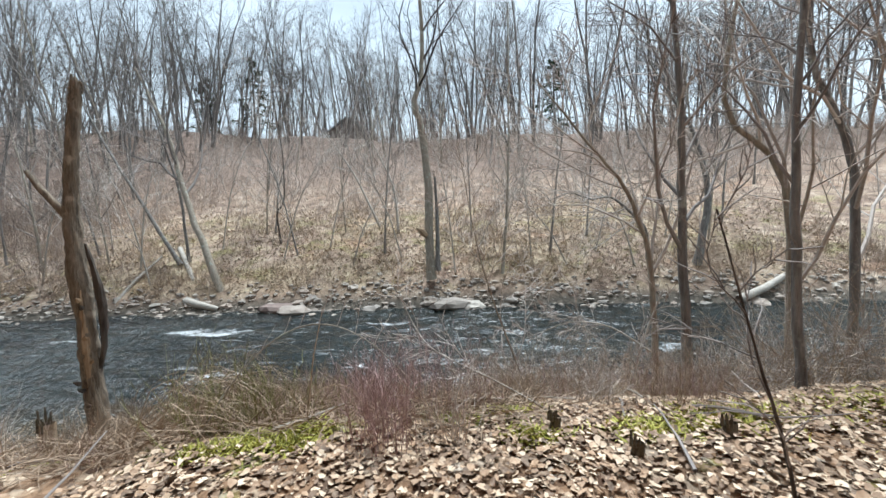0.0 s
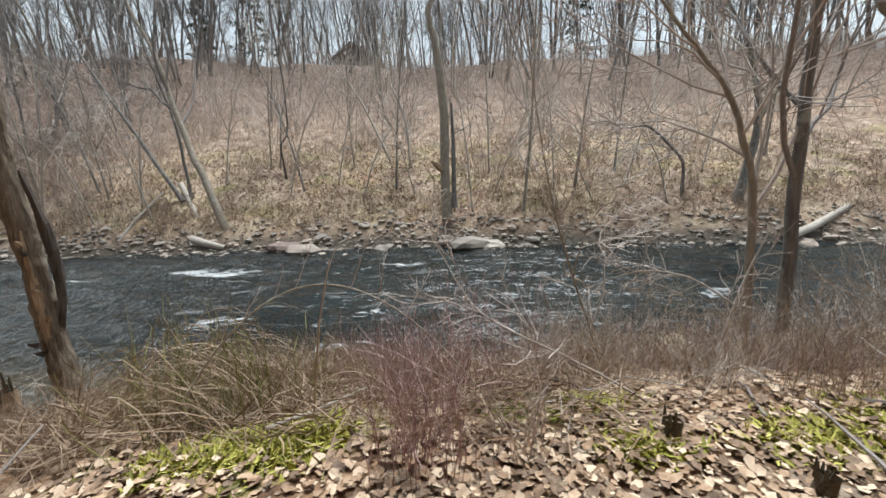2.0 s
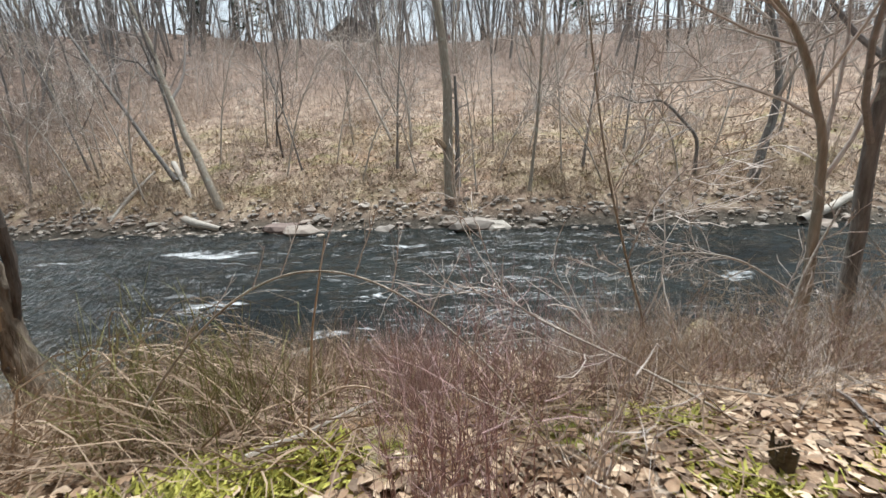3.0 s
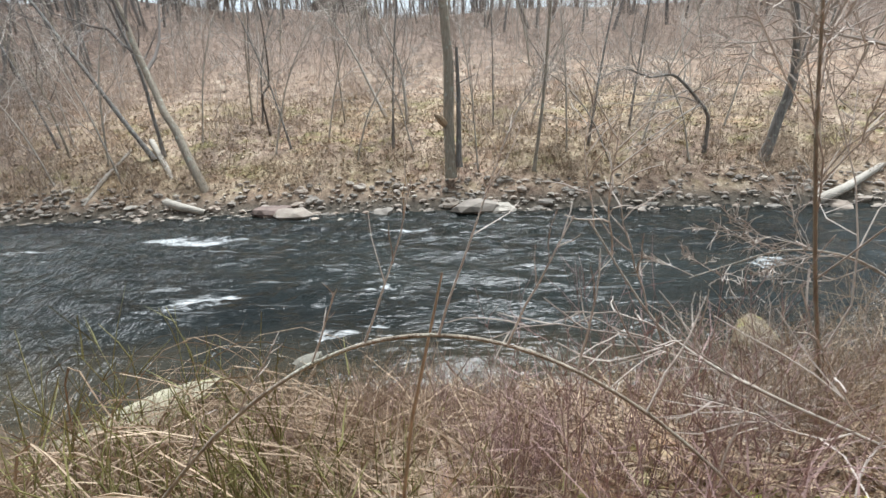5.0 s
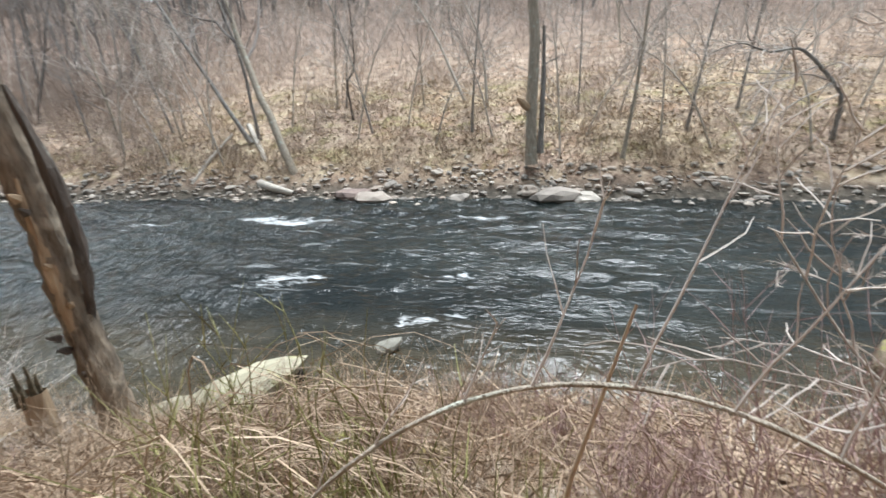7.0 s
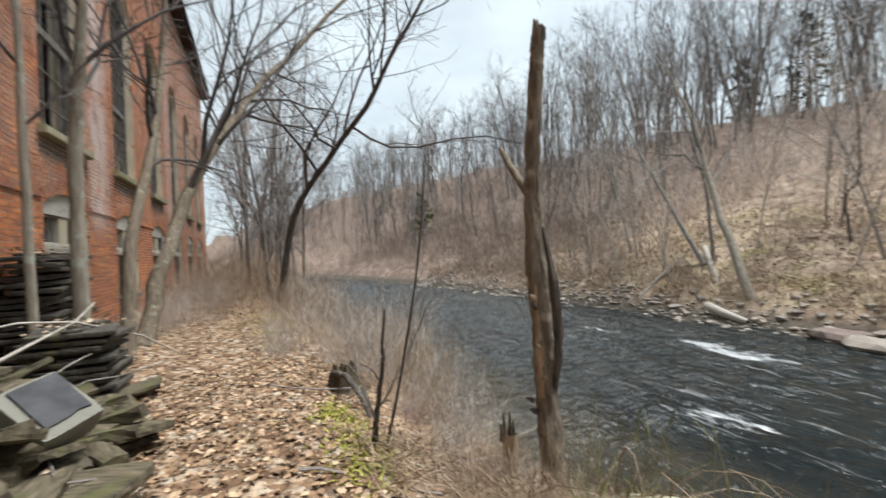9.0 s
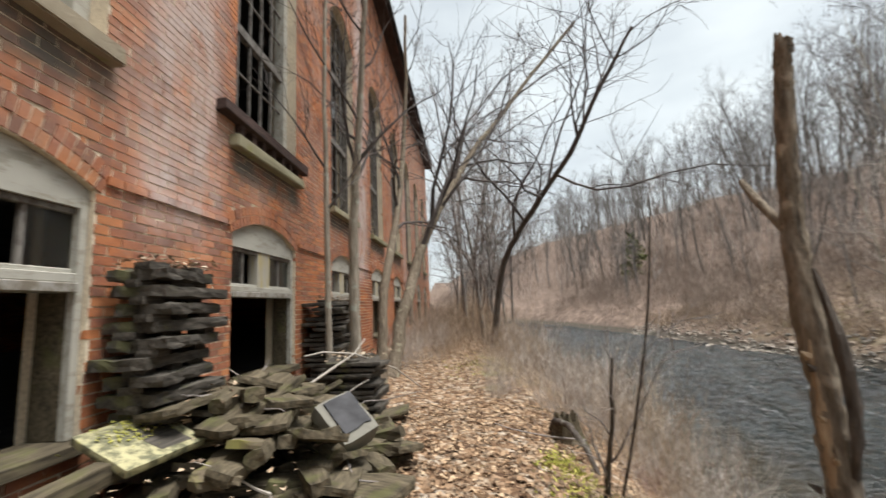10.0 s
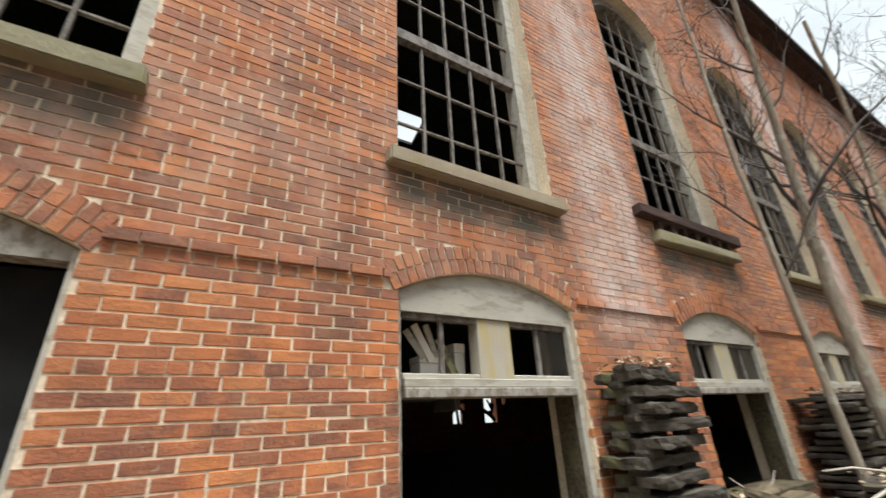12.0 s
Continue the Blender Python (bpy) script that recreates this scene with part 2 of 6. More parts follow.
def make_brick(name, painted=False):
    """Red common brick; painted: the same masonry with its joints, for stretches that stay far off."""
    n = Nodes(name)
    x, y, z = n.axes()[:3]
    if painted:
        swap = n.add("ShaderNodeCombineXYZ")
        n.link(x, swap.inputs[0])
        n.link(z, swap.inputs[1])
        b = n.add("ShaderNodeTexBrick", Scale=1.0)
        b.inputs["Mortar Size"].default_value = 0.006
        b.inputs["Brick Width"].default_value, b.inputs["Row Height"].default_value = 0.213, 0.068
        b.inputs["Color1"].default_value, b.inputs["Color2"].default_value = (0, 0, 0, 1), (1, 1, 1, 1)
        n.link(swap.outputs[0], b.inputs["Vector"])
        sep = n.add("ShaderNodeSeparateColor")
        n.link(b.outputs["Color"], sep.inputs[0])
        pick = sep.outputs[0]
    else:
        g = n.add("ShaderNodeNewGeometry")
        o = n.add("ShaderNodeObjectInfo")
        pick = n.math("FRACT", n.math("ADD", g.outputs["Random Per Island"], o.outputs["Random"]))
    c = n.ramp(pick, (0.0, (0.075, 0.048, 0.045)), (0.18, (0.19, 0.082, 0.06)), (0.5, (0.385, 0.128, 0.06)), (0.78, (0.52, 0.193, 0.068)), (1.0, (0.62, 0.26, 0.095)))
    fine = n.noise(n.place(), 60, 5, 0.7)
    c = n.mix(0.4, c, n.ramp(fine, (0.25, (0.16, 0.06, 0.045)), (0.75, (0.52, 0.25, 0.14))))
    blotch = n.noise(n.place((0.7, 1, 1.6)), 11, 5, 0.7)
    c = n.mix(n.ramp(blotch, (0.5, 0.0), (0.68, 0.55)), c, (0.22, 0.105, 0.075))
    wash = n.noise(n.place(), 3.2, 4, 0.6)
    c = n.mix(n.ramp(wash, (0.48, 0.0), (0.66, 0.6)), c, (0.575, 0.207, 0.078))
    c = n.mix(n.ramp(wash, (0.34, 0.5), (0.46, 0.0)), c, (0.3, 0.165, 0.105))
    c = n.mix(n.ramp(blotch, (0.3, 0.45), (0.44, 0.0)), c, (0.6, 0.29, 0.13))
    broad = n.noise(n.place(), 1.1, 5)
    c = n.mix(n.ramp(broad, (0.45, 0.0), (0.7, 0.5)), c, (0.15, 0.075, 0.055))
    # lime bloom on the pier below the gutter's leak and farther along
    bloom = n.math("ADD", n.span(x, -1.3, -0.35, 0.3), n.math("ADD", n.math("MULTIPLY", n.span(x, -7.5, -6.6, 0.3), 1.2), n.math("MULTIPLY", n.span(x, -14.2, -13.4, 0.4), 0.7)))
    bloom = n.math("MULTIPLY", bloom, n.span(z, 2.0, 20, 0.4))
    ragged = n.ramp(n.noise(n.place((1.4, 1, 0.8)), 2.2, 6, 0.65), (0.34, 0.05), (0.58, 0.9))
    c = n.mix(n.math("MULTIPLY", bloom, ragged), c, (0.56, 0.48, 0.45))
    haze = n.math("MULTIPLY", n.span(z, 2.35, 20, 0.5), n.ramp(n.noise(n.place((1, 1, 0.7)), 1.7, 6, 0.7), (0.42, 0.0), (0.68, 0.6)))
    c = n.mix(haze, c, (0.47, 0.34, 0.28))
    specks = n.ramp(n.noise(n.place((0.6, 1, 1.8)), 24, 4, 0.65), (0.64, 0.0), (0.74, 0.55))
    c = n.mix(specks, c, (0.6, 0.5, 0.38))
    # lichen-grey stain washed down from the sills
    bay = n.math("MODULO", n.math("ADD", x, 100.0), 3.2)
    stain = n.math("MULTIPLY", n.span(bay, 0.75, 2.45, 0.15), n.span(z, 2.74, 3.2, 0.12))
    stain = n.math("MULTIPLY", stain, n.ramp(n.noise(n.place(), 5, 4), (0.3, 0.35), (0.55, 0.9)))
    c = n.mix(stain, c, (0.105, 0.105, 0.09))
    if painted:
        mort = n.ramp(fine, (0.3, (0.26, 0.22, 0.18)), (0.7, (0.46, 0.42, 0.36)))
        c = n.mix(b.outputs["Fac"], c, mort)
        return n.done(c, 0.9, n.math("SUBTRACT", 1.0, b.outputs["Fac"]), 0.008, 0.8, 0.2)
    return n.done(c, 0.9, n.math("ADD", fine, n.math("MULTIPLY", blotch, 1.5)), 0.006, 0.8, 0.15)


def make_mortar():
    n = Nodes("lime_mortar")
    fine, broad = n.noise(n.place(), 40, 5), n.noise(n.place(), 1.3, 4)
    c = n.ramp(fine, (0.3, (0.54, 0.455, 0.33)), (0.7, (0.84, 0.74, 0.57)))
    c = n.mix(n.ramp(broad, (0.4, 0.0), (0.72, 0.5)), c, (0.28, 0.22, 0.18))
    return n.done(c, 0.95, fine, 0.004, 0.6, 0.1)


def make_paint(name, base, bare, wear=0.5, grain=(1, 1, 0.6)):
    n = Nodes(name)
    flake = n.noise(n.local(grain), 16, 6, 0.7)
    broad = n.noise(n.local(), 2.2, 4)
    c = n.mix(n.ramp(broad, (0.35, 0.0), (0.7, 0.5)), base, tuple(0.6 * a for a in base))
    c = n.mix(n.ramp(flake, (0.58 - 0.15 * wear, 0.0), (0.66 - 0.1 * wear, 0.9)), c, bare)
    return n.done(c, 0.75, flake, 0.004, 0.6, 0.3)


def make_leaf(name, dark, mid, light):
    n = Nodes(name)
    g = n.add("ShaderNodeNewGeometry")
    c = n.ramp(g.outputs["Random Per Island"], (0.0, tuple(0.5 * a for a in dark)), (0.25, dark), (0.6, mid), (0.9, light), (1.0, tuple(1.15 * a for a in light)))
    c = n.mix(0.25, c, n.ramp(n.noise(n.place(), 45, 3), (0.3, dark), (0.7, light)))
    return n.done(c, 0.7, None, specular=0.25)


def plain(name, colour, rough=0.8, spread=0.3):
    n = Nodes(name)
    f = n.noise(n.local(), 6, 5)
    c = n.ramp(f, (0.3, tuple(a * (1 - spread) for a in colour)), (0.7, tuple(a * (1 + spread) for a in colour)))
    return n.done(c, rough, f, 0.005, 0.4, 0.25)


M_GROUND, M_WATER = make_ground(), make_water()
M_BRICK, M_BRICK_FAR, M_MORTAR = make_brick("red_brick"), make_brick("red_brick_far", True), make_mortar()
M_BARK = bark("grey_bark", (0.08, 0.074, 0.068), (0.31, 0.292, 0.27), 0.3)
M_BARK_WARM = bark("brown_bark", (0.085, 0.067, 0.048), (0.31, 0.255, 0.19), 0.3, (0.4, 0.38, 0.27))
M_BARK_DARK = bark("dark_bark", (0.035, 0.03, 0.026), (0.15, 0.125, 0.105), 0.1)
M_BARK_PALE = bark("pale_bark", (0.17, 0.145, 0.11), (0.42, 0.37, 0.3), 0.35)
M_BARK_SNAG = bark("snag_bark", (0.045, 0.037, 0.03), (0.36, 0.295, 0.22), 0.35, (0.46, 0.39, 0.3))
M_RAW = wood("split_heartwood", (0.2, 0.13, 0.075), (0.56, 0.44, 0.3), axis=(14, 14, 1))
M_DRIFT = wood("bleached_driftwood", (0.25, 0.22, 0.18), (0.56, 0.52, 0.46))
M_TWIG = twigs("grey_twigs", (0.09, 0.08, 0.075), (0.36, 0.32, 0.29))
M_TWIG_FAR = twigs("ridge_twigs", (0.06, 0.054, 0.05), (0.25, 0.225, 0.205))
M_TWIG_DARK = twigs("dark_twigs", (0.03, 0.026, 0.024), (0.12, 0.1, 0.09))
M_CANE = twigs("tan_canes", (0.2, 0.14, 0.09), (0.54, 0.43, 0.31))
M_CANE_BROWN = twigs("brown_canes", (0.12, 0.085, 0.06), (0.44, 0.33, 0.225))
M_BLOCK = stone("grey_stone_block", (0.13, 0.125, 0.11), (0.26, 0.25, 0.21), 0.0, (0.2, 0.19, 0.155))
M_CANE_RED = twigs("red_canes", (0.19, 0.115, 0.11), (0.5, 0.36, 0.34))
M_CANE_GREY = twigs("grey_canes", (0.26, 0.22, 0.19), (0.6, 0.54, 0.48))
M_CANE_GREEN = twigs("green_canes", (0.09, 0.088, 0.028), (0.31, 0.29, 0.12))
M_BRUSH = twigs("hillside_brush", (0.165, 0.125, 0.105), (0.54, 0.445, 0.375))
M_BRUSH_DARK = twigs("dark_brush", (0.1, 0.077, 0.064), (0.38, 0.3, 0.24))
M_STRAW = twigs("dry_grass", (0.25, 0.185, 0.115), (0.58, 0.46, 0.31))
M_LEAF = make_leaf("fallen_leaves", (0.13, 0.08, 0.05), (0.36, 0.235, 0.14), (0.62, 0.495, 0.355))
M_LEAF_PATH = make_leaf("trodden_leaves", (0.09, 0.054, 0.032), (0.28, 0.165, 0.088), (0.52, 0.38, 0.24))
M_LEAF_FAR = make_leaf("weathered_leaves", (0.15, 0.105, 0.068), (0.37, 0.28, 0.18), (0.6, 0.5, 0.37))
M_MOSS = make_leaf("moss", (0.16, 0.16, 0.022), (0.36, 0.35, 0.06), (0.52, 0.49, 0.13))
M_NEEDLE_OLIVE = make_leaf("olive_needles", (0.04, 0.055, 0.015), (0.11, 0.13, 0.035), (0.2, 0.21, 0.07))
M_NEEDLE = make_leaf("evergreen_needles", (0.012, 0.025, 0.012), (0.03, 0.055, 0.025), (0.06, 0.09, 0.035))
M_ROCK = stone("river_rock", (0.13, 0.115, 0.1), (0.5, 0.455, 0.39), 0.0, (0.34, 0.25, 0.19))
M_ROCK_MOSSY = stone("mossy_rock", (0.2, 0.185, 0.13), (0.5, 0.465, 0.34), 0.15, (0.36, 0.33, 0.22))
M_RUBBLE = stone("mossy_rubble", (0.028, 0.025, 0.018), (0.2, 0.165, 0.11), 0.2, (0.14, 0.11, 0.07))
M_TAR = plain("weathered_tar", (0.055, 0.055, 0.058), 0.8, 0.4)
M_SILL = stone("lichened_sandstone", (0.17, 0.16, 0.1), (0.4, 0.37, 0.25), 0.35)
M_SLATE = wood("rotten_dark_boards", (0.02, 0.018, 0.015), (0.13, 0.115, 0.095), 0.25)
M_ROT = wood("rotten_timber", (0.02, 0.017, 0.012), (0.19, 0.155, 0.1), 0.35)
M_FRAME = make_paint("weathered_cream_paint", (0.43, 0.415, 0.36), (0.28, 0.26, 0.21), 0.55, (0.25, 1, 0.8))
M_FRAME_GREY = make_paint("weathered_grey_paint", (0.33, 0.315, 0.28), (0.16, 0.135, 0.1), 0.8)
M_MULLION = make_paint("stained_yellow_board", (0.4, 0.38, 0.33), (0.4, 0.33, 0.16), 0.95, (0.5, 1, 0.06))
M_MUNTIN = make_paint("grey_muntins", (0.2, 0.185, 0.165), (0.075, 0.062, 0.052), 0.85)
M_LEDGE = wood("charred_ledge", (0.02, 0.014, 0.012), (0.1, 0.06, 0.05))
M_ROOF = plain("dark_roofing", (0.05, 0.05, 0.05))
M_INSIDE = plain("sooty_interior", (0.075, 0.07, 0.066))
M_BLACK_BOARD = plain("near_black_board", (0.014, 0.015, 0.016), 0.95)
M_BOARD = make_paint("yellowed_mossy_panel", (0.42, 0.39, 0.22), (0.1, 0.1, 0.06), 0.9)
M_HOUSE = plain("house_siding", (0.2, 0.17, 0.15), spread=0.12)
M_HOUSE_ROOF = plain("house_shingles", (0.24, 0.24, 0.23), spread=0.2)
M_HOUSE_RED = plain("red_siding", (0.2, 0.09, 0.08), spread=0.2)


def make_glass(name, rough):
    n = Nodes(name)
    n.bsdf.inputs["Transmission Weight"].default_value = 1.0
    f = n.noise(n.local(), 5, 4)
    return n.done((0.75, 0.8, 0.78), n.ramp(f, (0.3, rough), (0.7, rough + 0.15)))


M_GLASS = make_glass("dusty_glass", 0.12)


# ---------------------------------------------------------------- builders
class Geo:
    """Vertices and quads gathered for one mesh."""

    def __init__(self):
        self.v, self.q, self.n = [], [], 0

    def add(self, verts, quads):
        self.v.append(np.asarray(verts, dtype=np.float64).reshape(-1, 3))
        self.q.append(np.asarray(quads, dtype=np.int64).reshape(-1, 4) + self.n)
        self.n += len(self.v[-1])

    def arrays(self):
        return np.concatenate(self.v), np.concatenate(self.q)

    def tube(self, pts, radii, sides=5, rough=0.0, rng=None):
        p = np.asarray(pts, dtype=float)
        t = np.gradient(p, axis=0)
        t /= np.linalg.norm(t, axis=1)[:, None] + 1e-9
        ref = np.array([0.0, 0.0, 1.0]) if abs(t[0, 2]) < 0.8 else np.array([1.0, 0.0, 0.0])
        u = np.cross(t, ref)
        u /= np.linalg.norm(u, axis=1)[:, None] + 1e-9
        w = np.cross(t, u)
        a = np.arange(sides) * 2 * np.pi / sides
        r = np.asarray(radii, dtype=float)[:, None] * np.ones((1, sides))
        if rough and rng is not None:
            r = r * (1 + rough * (rng.random(r.shape) - 0.5) * 2)
        ring = p[:, None] + r[:, :, None] * (np.cos(a)[None, :, None] * u[:, None] + np.sin(a)[None, :, None] * w[:, None])
        m, i, j = len(p), np.arange(len(p) - 1)[:, None] * sides, np.arange(sides)[None]
        k = (j + 1) % sides
        self.add(ring, np.stack([i + j, i + k, i + sides + k, i + sides + j], -1))

    def ribbon(self, pts, radii, rng):
        """A flat sliver for twigs too fine to show a girth."""
        p = np.asarray(pts, dtype=float)
        s = np.cross(p[-1] - p[0], rng.normal(0, 1, 3))
        s /= np.linalg.norm(s) + 1e-9
        r = np.asarray(radii, dtype=float)[:, None]
        n = len(p)
        i = np.arange(n - 1)
        self.add(np.concatenate([p - s * r, p + s * r]), np.stack([i, i + 1, i + 1 + n, i + n], -1))

    def box(self, m, size, wear=0.0, rng=None):
        s = np.array([[x, y, z] for x in (-0.5, 0.5) for y in (-0.5, 0.5) for z in (-0.5, 0.5)]) * np.asarray(size)
        if wear and rng is not None:
            s = s + (rng.random((8, 3)) - 0.5) * wear
        mm = np.array(m)
        self.add(s @ mm[:3, :3].T + mm[:3, 3], [[0, 1, 3, 2], [4, 6, 7, 5], [0, 4, 5, 1], [2, 3, 7, 6], [0, 2, 6, 4], [1, 5, 7, 3]])

    def block(self, x0, x1, y0, y1, z0, z1):
        self.box(pose((x0 + x1) / 2, (y0 + y1) / 2, (z0 + z1) / 2), (x1 - x0, y1 - y0, z1 - z0))

    def strip(self, lower, upper, y0, y1):
        """A solid between two lines of (x, z) points with the same x order, from y0 to y1."""
        n = len(lower)
        v = [(x, y, z) for y in (y0, y1) for line in (lower, upper) for x, z in line]
        q = []
        for i in range(n - 1):
            for a, b in ((0, n), (2 * n, 3 * n)):
                q.append((a + i, a + i + 1, b + i + 1, b + i))
            q.append((i, i + 1, 2 * n + i + 1, 2 * n + i))
            q.append((n + i, n + i + 1, 3 * n + i + 1, 3 * n + i))
        for i in (0, n - 1):
            q.append((i, n + i, 3 * n + i, 2 * n + i))
        self.add(v, q)

    def mesh(self, name, smooth=False):
        v, q = self.arrays()
        me = bpy.data.meshes.new(name)
        me.vertices.add(len(v))
        me.vertices.foreach_set("co", v.ravel())
        keep = np.ones(q.shape, dtype=bool)
        keep[:, 3] = q[:, 2] != q[:, 3]
        count = keep.sum(axis=1)
        me.loops.add(int(count.sum()))
        me.loops.foreach_set("vertex_index", q[keep].astype(np.int32))
        me.polygons.add(len(q))
        me.polygons.foreach_set("loop_start", np.concatenate([[0], np.cumsum(count)[:-1]]).astype(np.int32))
        me.polygons.foreach_set("use_smooth", np.full(len(q), smooth, dtype=bool))
        me.update(calc_edges=True)
        me.validate()
        return me


def thing(name, label, category, at=(0, 0, 0), group="", kind=""):
    """An Empty at a thing's base, for its parts."""
    ob = tagged(new(name), label, category, group, kind)
    ob.location = at
    ob.empty_display_size = 0.2
    return ob


def part(name, geo, material, parent=None, label="", smooth=False, kind=""):
    """One mesh object, under a thing or part where one is given."""
    me = geo if isinstance(geo, bpy.types.Mesh) else geo.mesh(name, smooth)
    if not me.materials:
        me.materials.append(material)
    ob = new(name, me)
    if parent is not None:
        ob.parent = parent
    return tagged(ob, label, kind=kind)


def tidy(me):
    bm = bmesh.new()
    bm.from_mesh(me)
    bmesh.ops.recalc_face_normals(bm, faces=bm.faces)
    bm.to_mesh(me)
    bm.free()
    return me


def bevel(me, width, segments=1):
    bm = bmesh.new()
    bm.from_mesh(me)
    bmesh.ops.recalc_face_normals(bm, faces=bm.faces)
    bmesh.ops.bevel(bm, geom=bm.edges[:], offset=width, segments=segments, affect="EDGES", clamp_overlap=True)
    bm.to_mesh(me)
    bm.free()
    return me


def smoothstep(a, b, v):
    t = np.clip((v - a) / (b - a), 0, 1)
    return t * t * (3 - 2 * t)


def near_shore(x):
    return np.where(x < 0, 5.6 - 0.0022 * np.clip(x, -55, 0) ** 2, 5.7 - 0.005 * np.clip(x, 0, 40) ** 2)


def far_shore(x):
    d = x + 6
    c = np.clip(d, -45, 40)
    return 14.4 - 0.0036 * c * c - 0.3 * np.minimum(d + 45, 0) * -1 * 0.8


def ripple(x, y, k, seed):
    return np.sin(x * k + seed) * np.cos(y * k * 1.3 + seed * 2.1) + 0.5 * np.sin(x * k * 2.3 + y * k * 1.7 + seed)


def height(x, y):
    """The ground's height: near bank, river bed, stony far shore, grassy bank, wooded hillside."""
    x, y = np.asarray(x, dtype=float), np.asarray(y, dtype=float)
    ns, fs = near_shore(x), far_shore(x)
    level = -0.03 + 0.3 * smoothstep(3.3, 6.5, x) * smoothstep(0.5, 2.5, y) + 0.13 * smoothstep(1.6, 0.4, y) + 0.018 * ripple(x, y, 2.1, 1.0)
    level = np.maximum(level, 0.2 * smoothstep(0.9, 1.7, x) * smoothstep(1.9, 2.9, y) + 0.012 * ripple(x, y, 5.0, 2.0))
    near = level + (-1.75 - level) * smoothstep(-2.4, 1.5, y - ns + 0.4 * smoothstep(1.2, 0.2, x))
    near = near - 0.24 * np.exp(-(((x - 1.75) / 0.33) ** 2) - ((y - 3.55) / 0.22) ** 2)
    d = y - fs
    crest = 11.2 + 0.05 * np.clip(-x, 0, 110) - 0.03 * np.clip(x, 0, 60)
    far = np.interp(d, [-2.0, 0.0, 1.0, 2.4, 7.0, 9.5], [-1.75, -1.12, -0.35, 0.45, 2.15, 2.75])
    far = far + (crest - 2.75) * np.clip((d - 9.5) / 22.0, 0, 1) ** 0.95 + 0.02 * np.clip(d - 31.5, 0, 500)
    far = far + 0.10 * ripple(x, y, 0.9, 3.0) * smoothstep(0.0, 3.0, d) + 0.4 * ripple(x, y, 0.16, 5.0) * smoothstep(8, 20, d)
    return np.where(y < 0.5 * (ns + fs), near, far)


def ground_z(x, y):
    return float(height(x, y))


# ---------------------------------------------------------------- ground and water
def graded(stops):
    out_ = []
    for a, b, step in stops:
        out_ += list(np.arange(a, b, step))
    return np.array(out_ + [stops[-1][1]])


def build_ground():
    xs = graded([(-900, -200, 100), (-200, -60, 10), (-60, -16, 1.5), (-16, 12, 0.2), (12, 50, 1.5), (50, 200, 10), (200, 900, 100)])
    ys = graded([(-900, -100, 100), (-100, -10, 10), (-10, -1, 1.0), (-1, 7, 0.16), (7, 13, 0.5), (13, 24, 0.25), (24, 60, 1.0), (60, 200, 10), (200, 900, 100)])
    gx, gy = np.meshgrid(xs, ys, indexing="ij")
    gz = height(gx, gy)
    rough = np.random.default_rng(3).random(gx.shape) - 0.5
    gz = gz + 0.03 * rough * (np.abs(gx) < 20) * (gy < 24)
    n, m = gx.shape
    i, j = np.meshgrid(np.arange(n - 1), np.arange(m - 1), indexing="ij")
    a = i * m + j
    g = Geo()
    g.add(np.stack([gx, gy, gz], -1), np.stack([a, a + m, a + m + 1, a + 1], -1))
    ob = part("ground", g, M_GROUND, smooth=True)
    tagged(ob, "leaf-covered river bank, stony shore and brown wooded hillside", "ground", kind="structure")


def build_water():
    xs = graded([(-160, -30, 2.5), (-30, 25, 0.12), (25, 90, 2.5)])
    ts = np.linspace(0, 1, 90)
    gx, gt = np.meshgrid(xs, ts, indexing="ij")
    y0, y1 = near_shore(gx) - 1.6, far_shore(gx) + 1.2
    gy = y0 + (y1 - y0) * gt
    gz = -1.12 + 0.03 * ripple(gx * 0.7, gy * 1.8, 2.2, 0.4) + 0.022 * ripple(gx * 0.8 + gy * 0.3, gy * 2.0, 5.3, 2.0)
    gz = gz + 0.017 * ripple(gx + 0.6 * gy, gy * 1.5 - 0.4 * gx, 9.0, 4.0)
    n, m = gx.shape
    i, j = np.meshgrid(np.arange(n - 1), np.arange(m - 1), indexing="ij")
    a = i * m + j
    g = Geo()
    g.add(np.stack([gx, gy, gz], -1), np.stack([a, a + m, a + m + 1, a + 1], -1))
    tagged(part("water", g, M_WATER, smooth=True), "dark rippled river with small white rapids", "river", kind="structure")


build_ground()
build_water()

# ---------------------------------------------------------------- brick mill
WALL_L, WALL_R, WALL_TOP, DEPTH = -24.6, 9.8, 10.55, 0.42
BAYS = [0.8 - 3.2 * k for k in range(-2, 8)]
HALF, SILL_LOW, SPRING_LOW, CROWN_LOW = 0.8, 0.5, 2.13, 2.33
SILL_UP, SPRING_UP, CROWN_UP = 3.17, 7.1, 7.6
BRICK_L, BRICK_H, PITCH_X, PITCH_Z = 0.201, 0.0565, 0.213, 0.068


def arc_radius(spring, crown, half=HALF):
    rise = crown - spring
    return (half * half + rise * rise) / (2 * rise)


def arc_line(cx, spring, crown, n=14, grow=0.0):
    """Points of a segmental arch from its low x to its high x."""
    r = arc_radius(spring, crown)
    a = math.asin(HALF / r)
    return [(cx + (r + grow) * math.sin(t), crown - r + (r + grow) * math.cos(t)) for t in np.linspace(-a, a, n)]


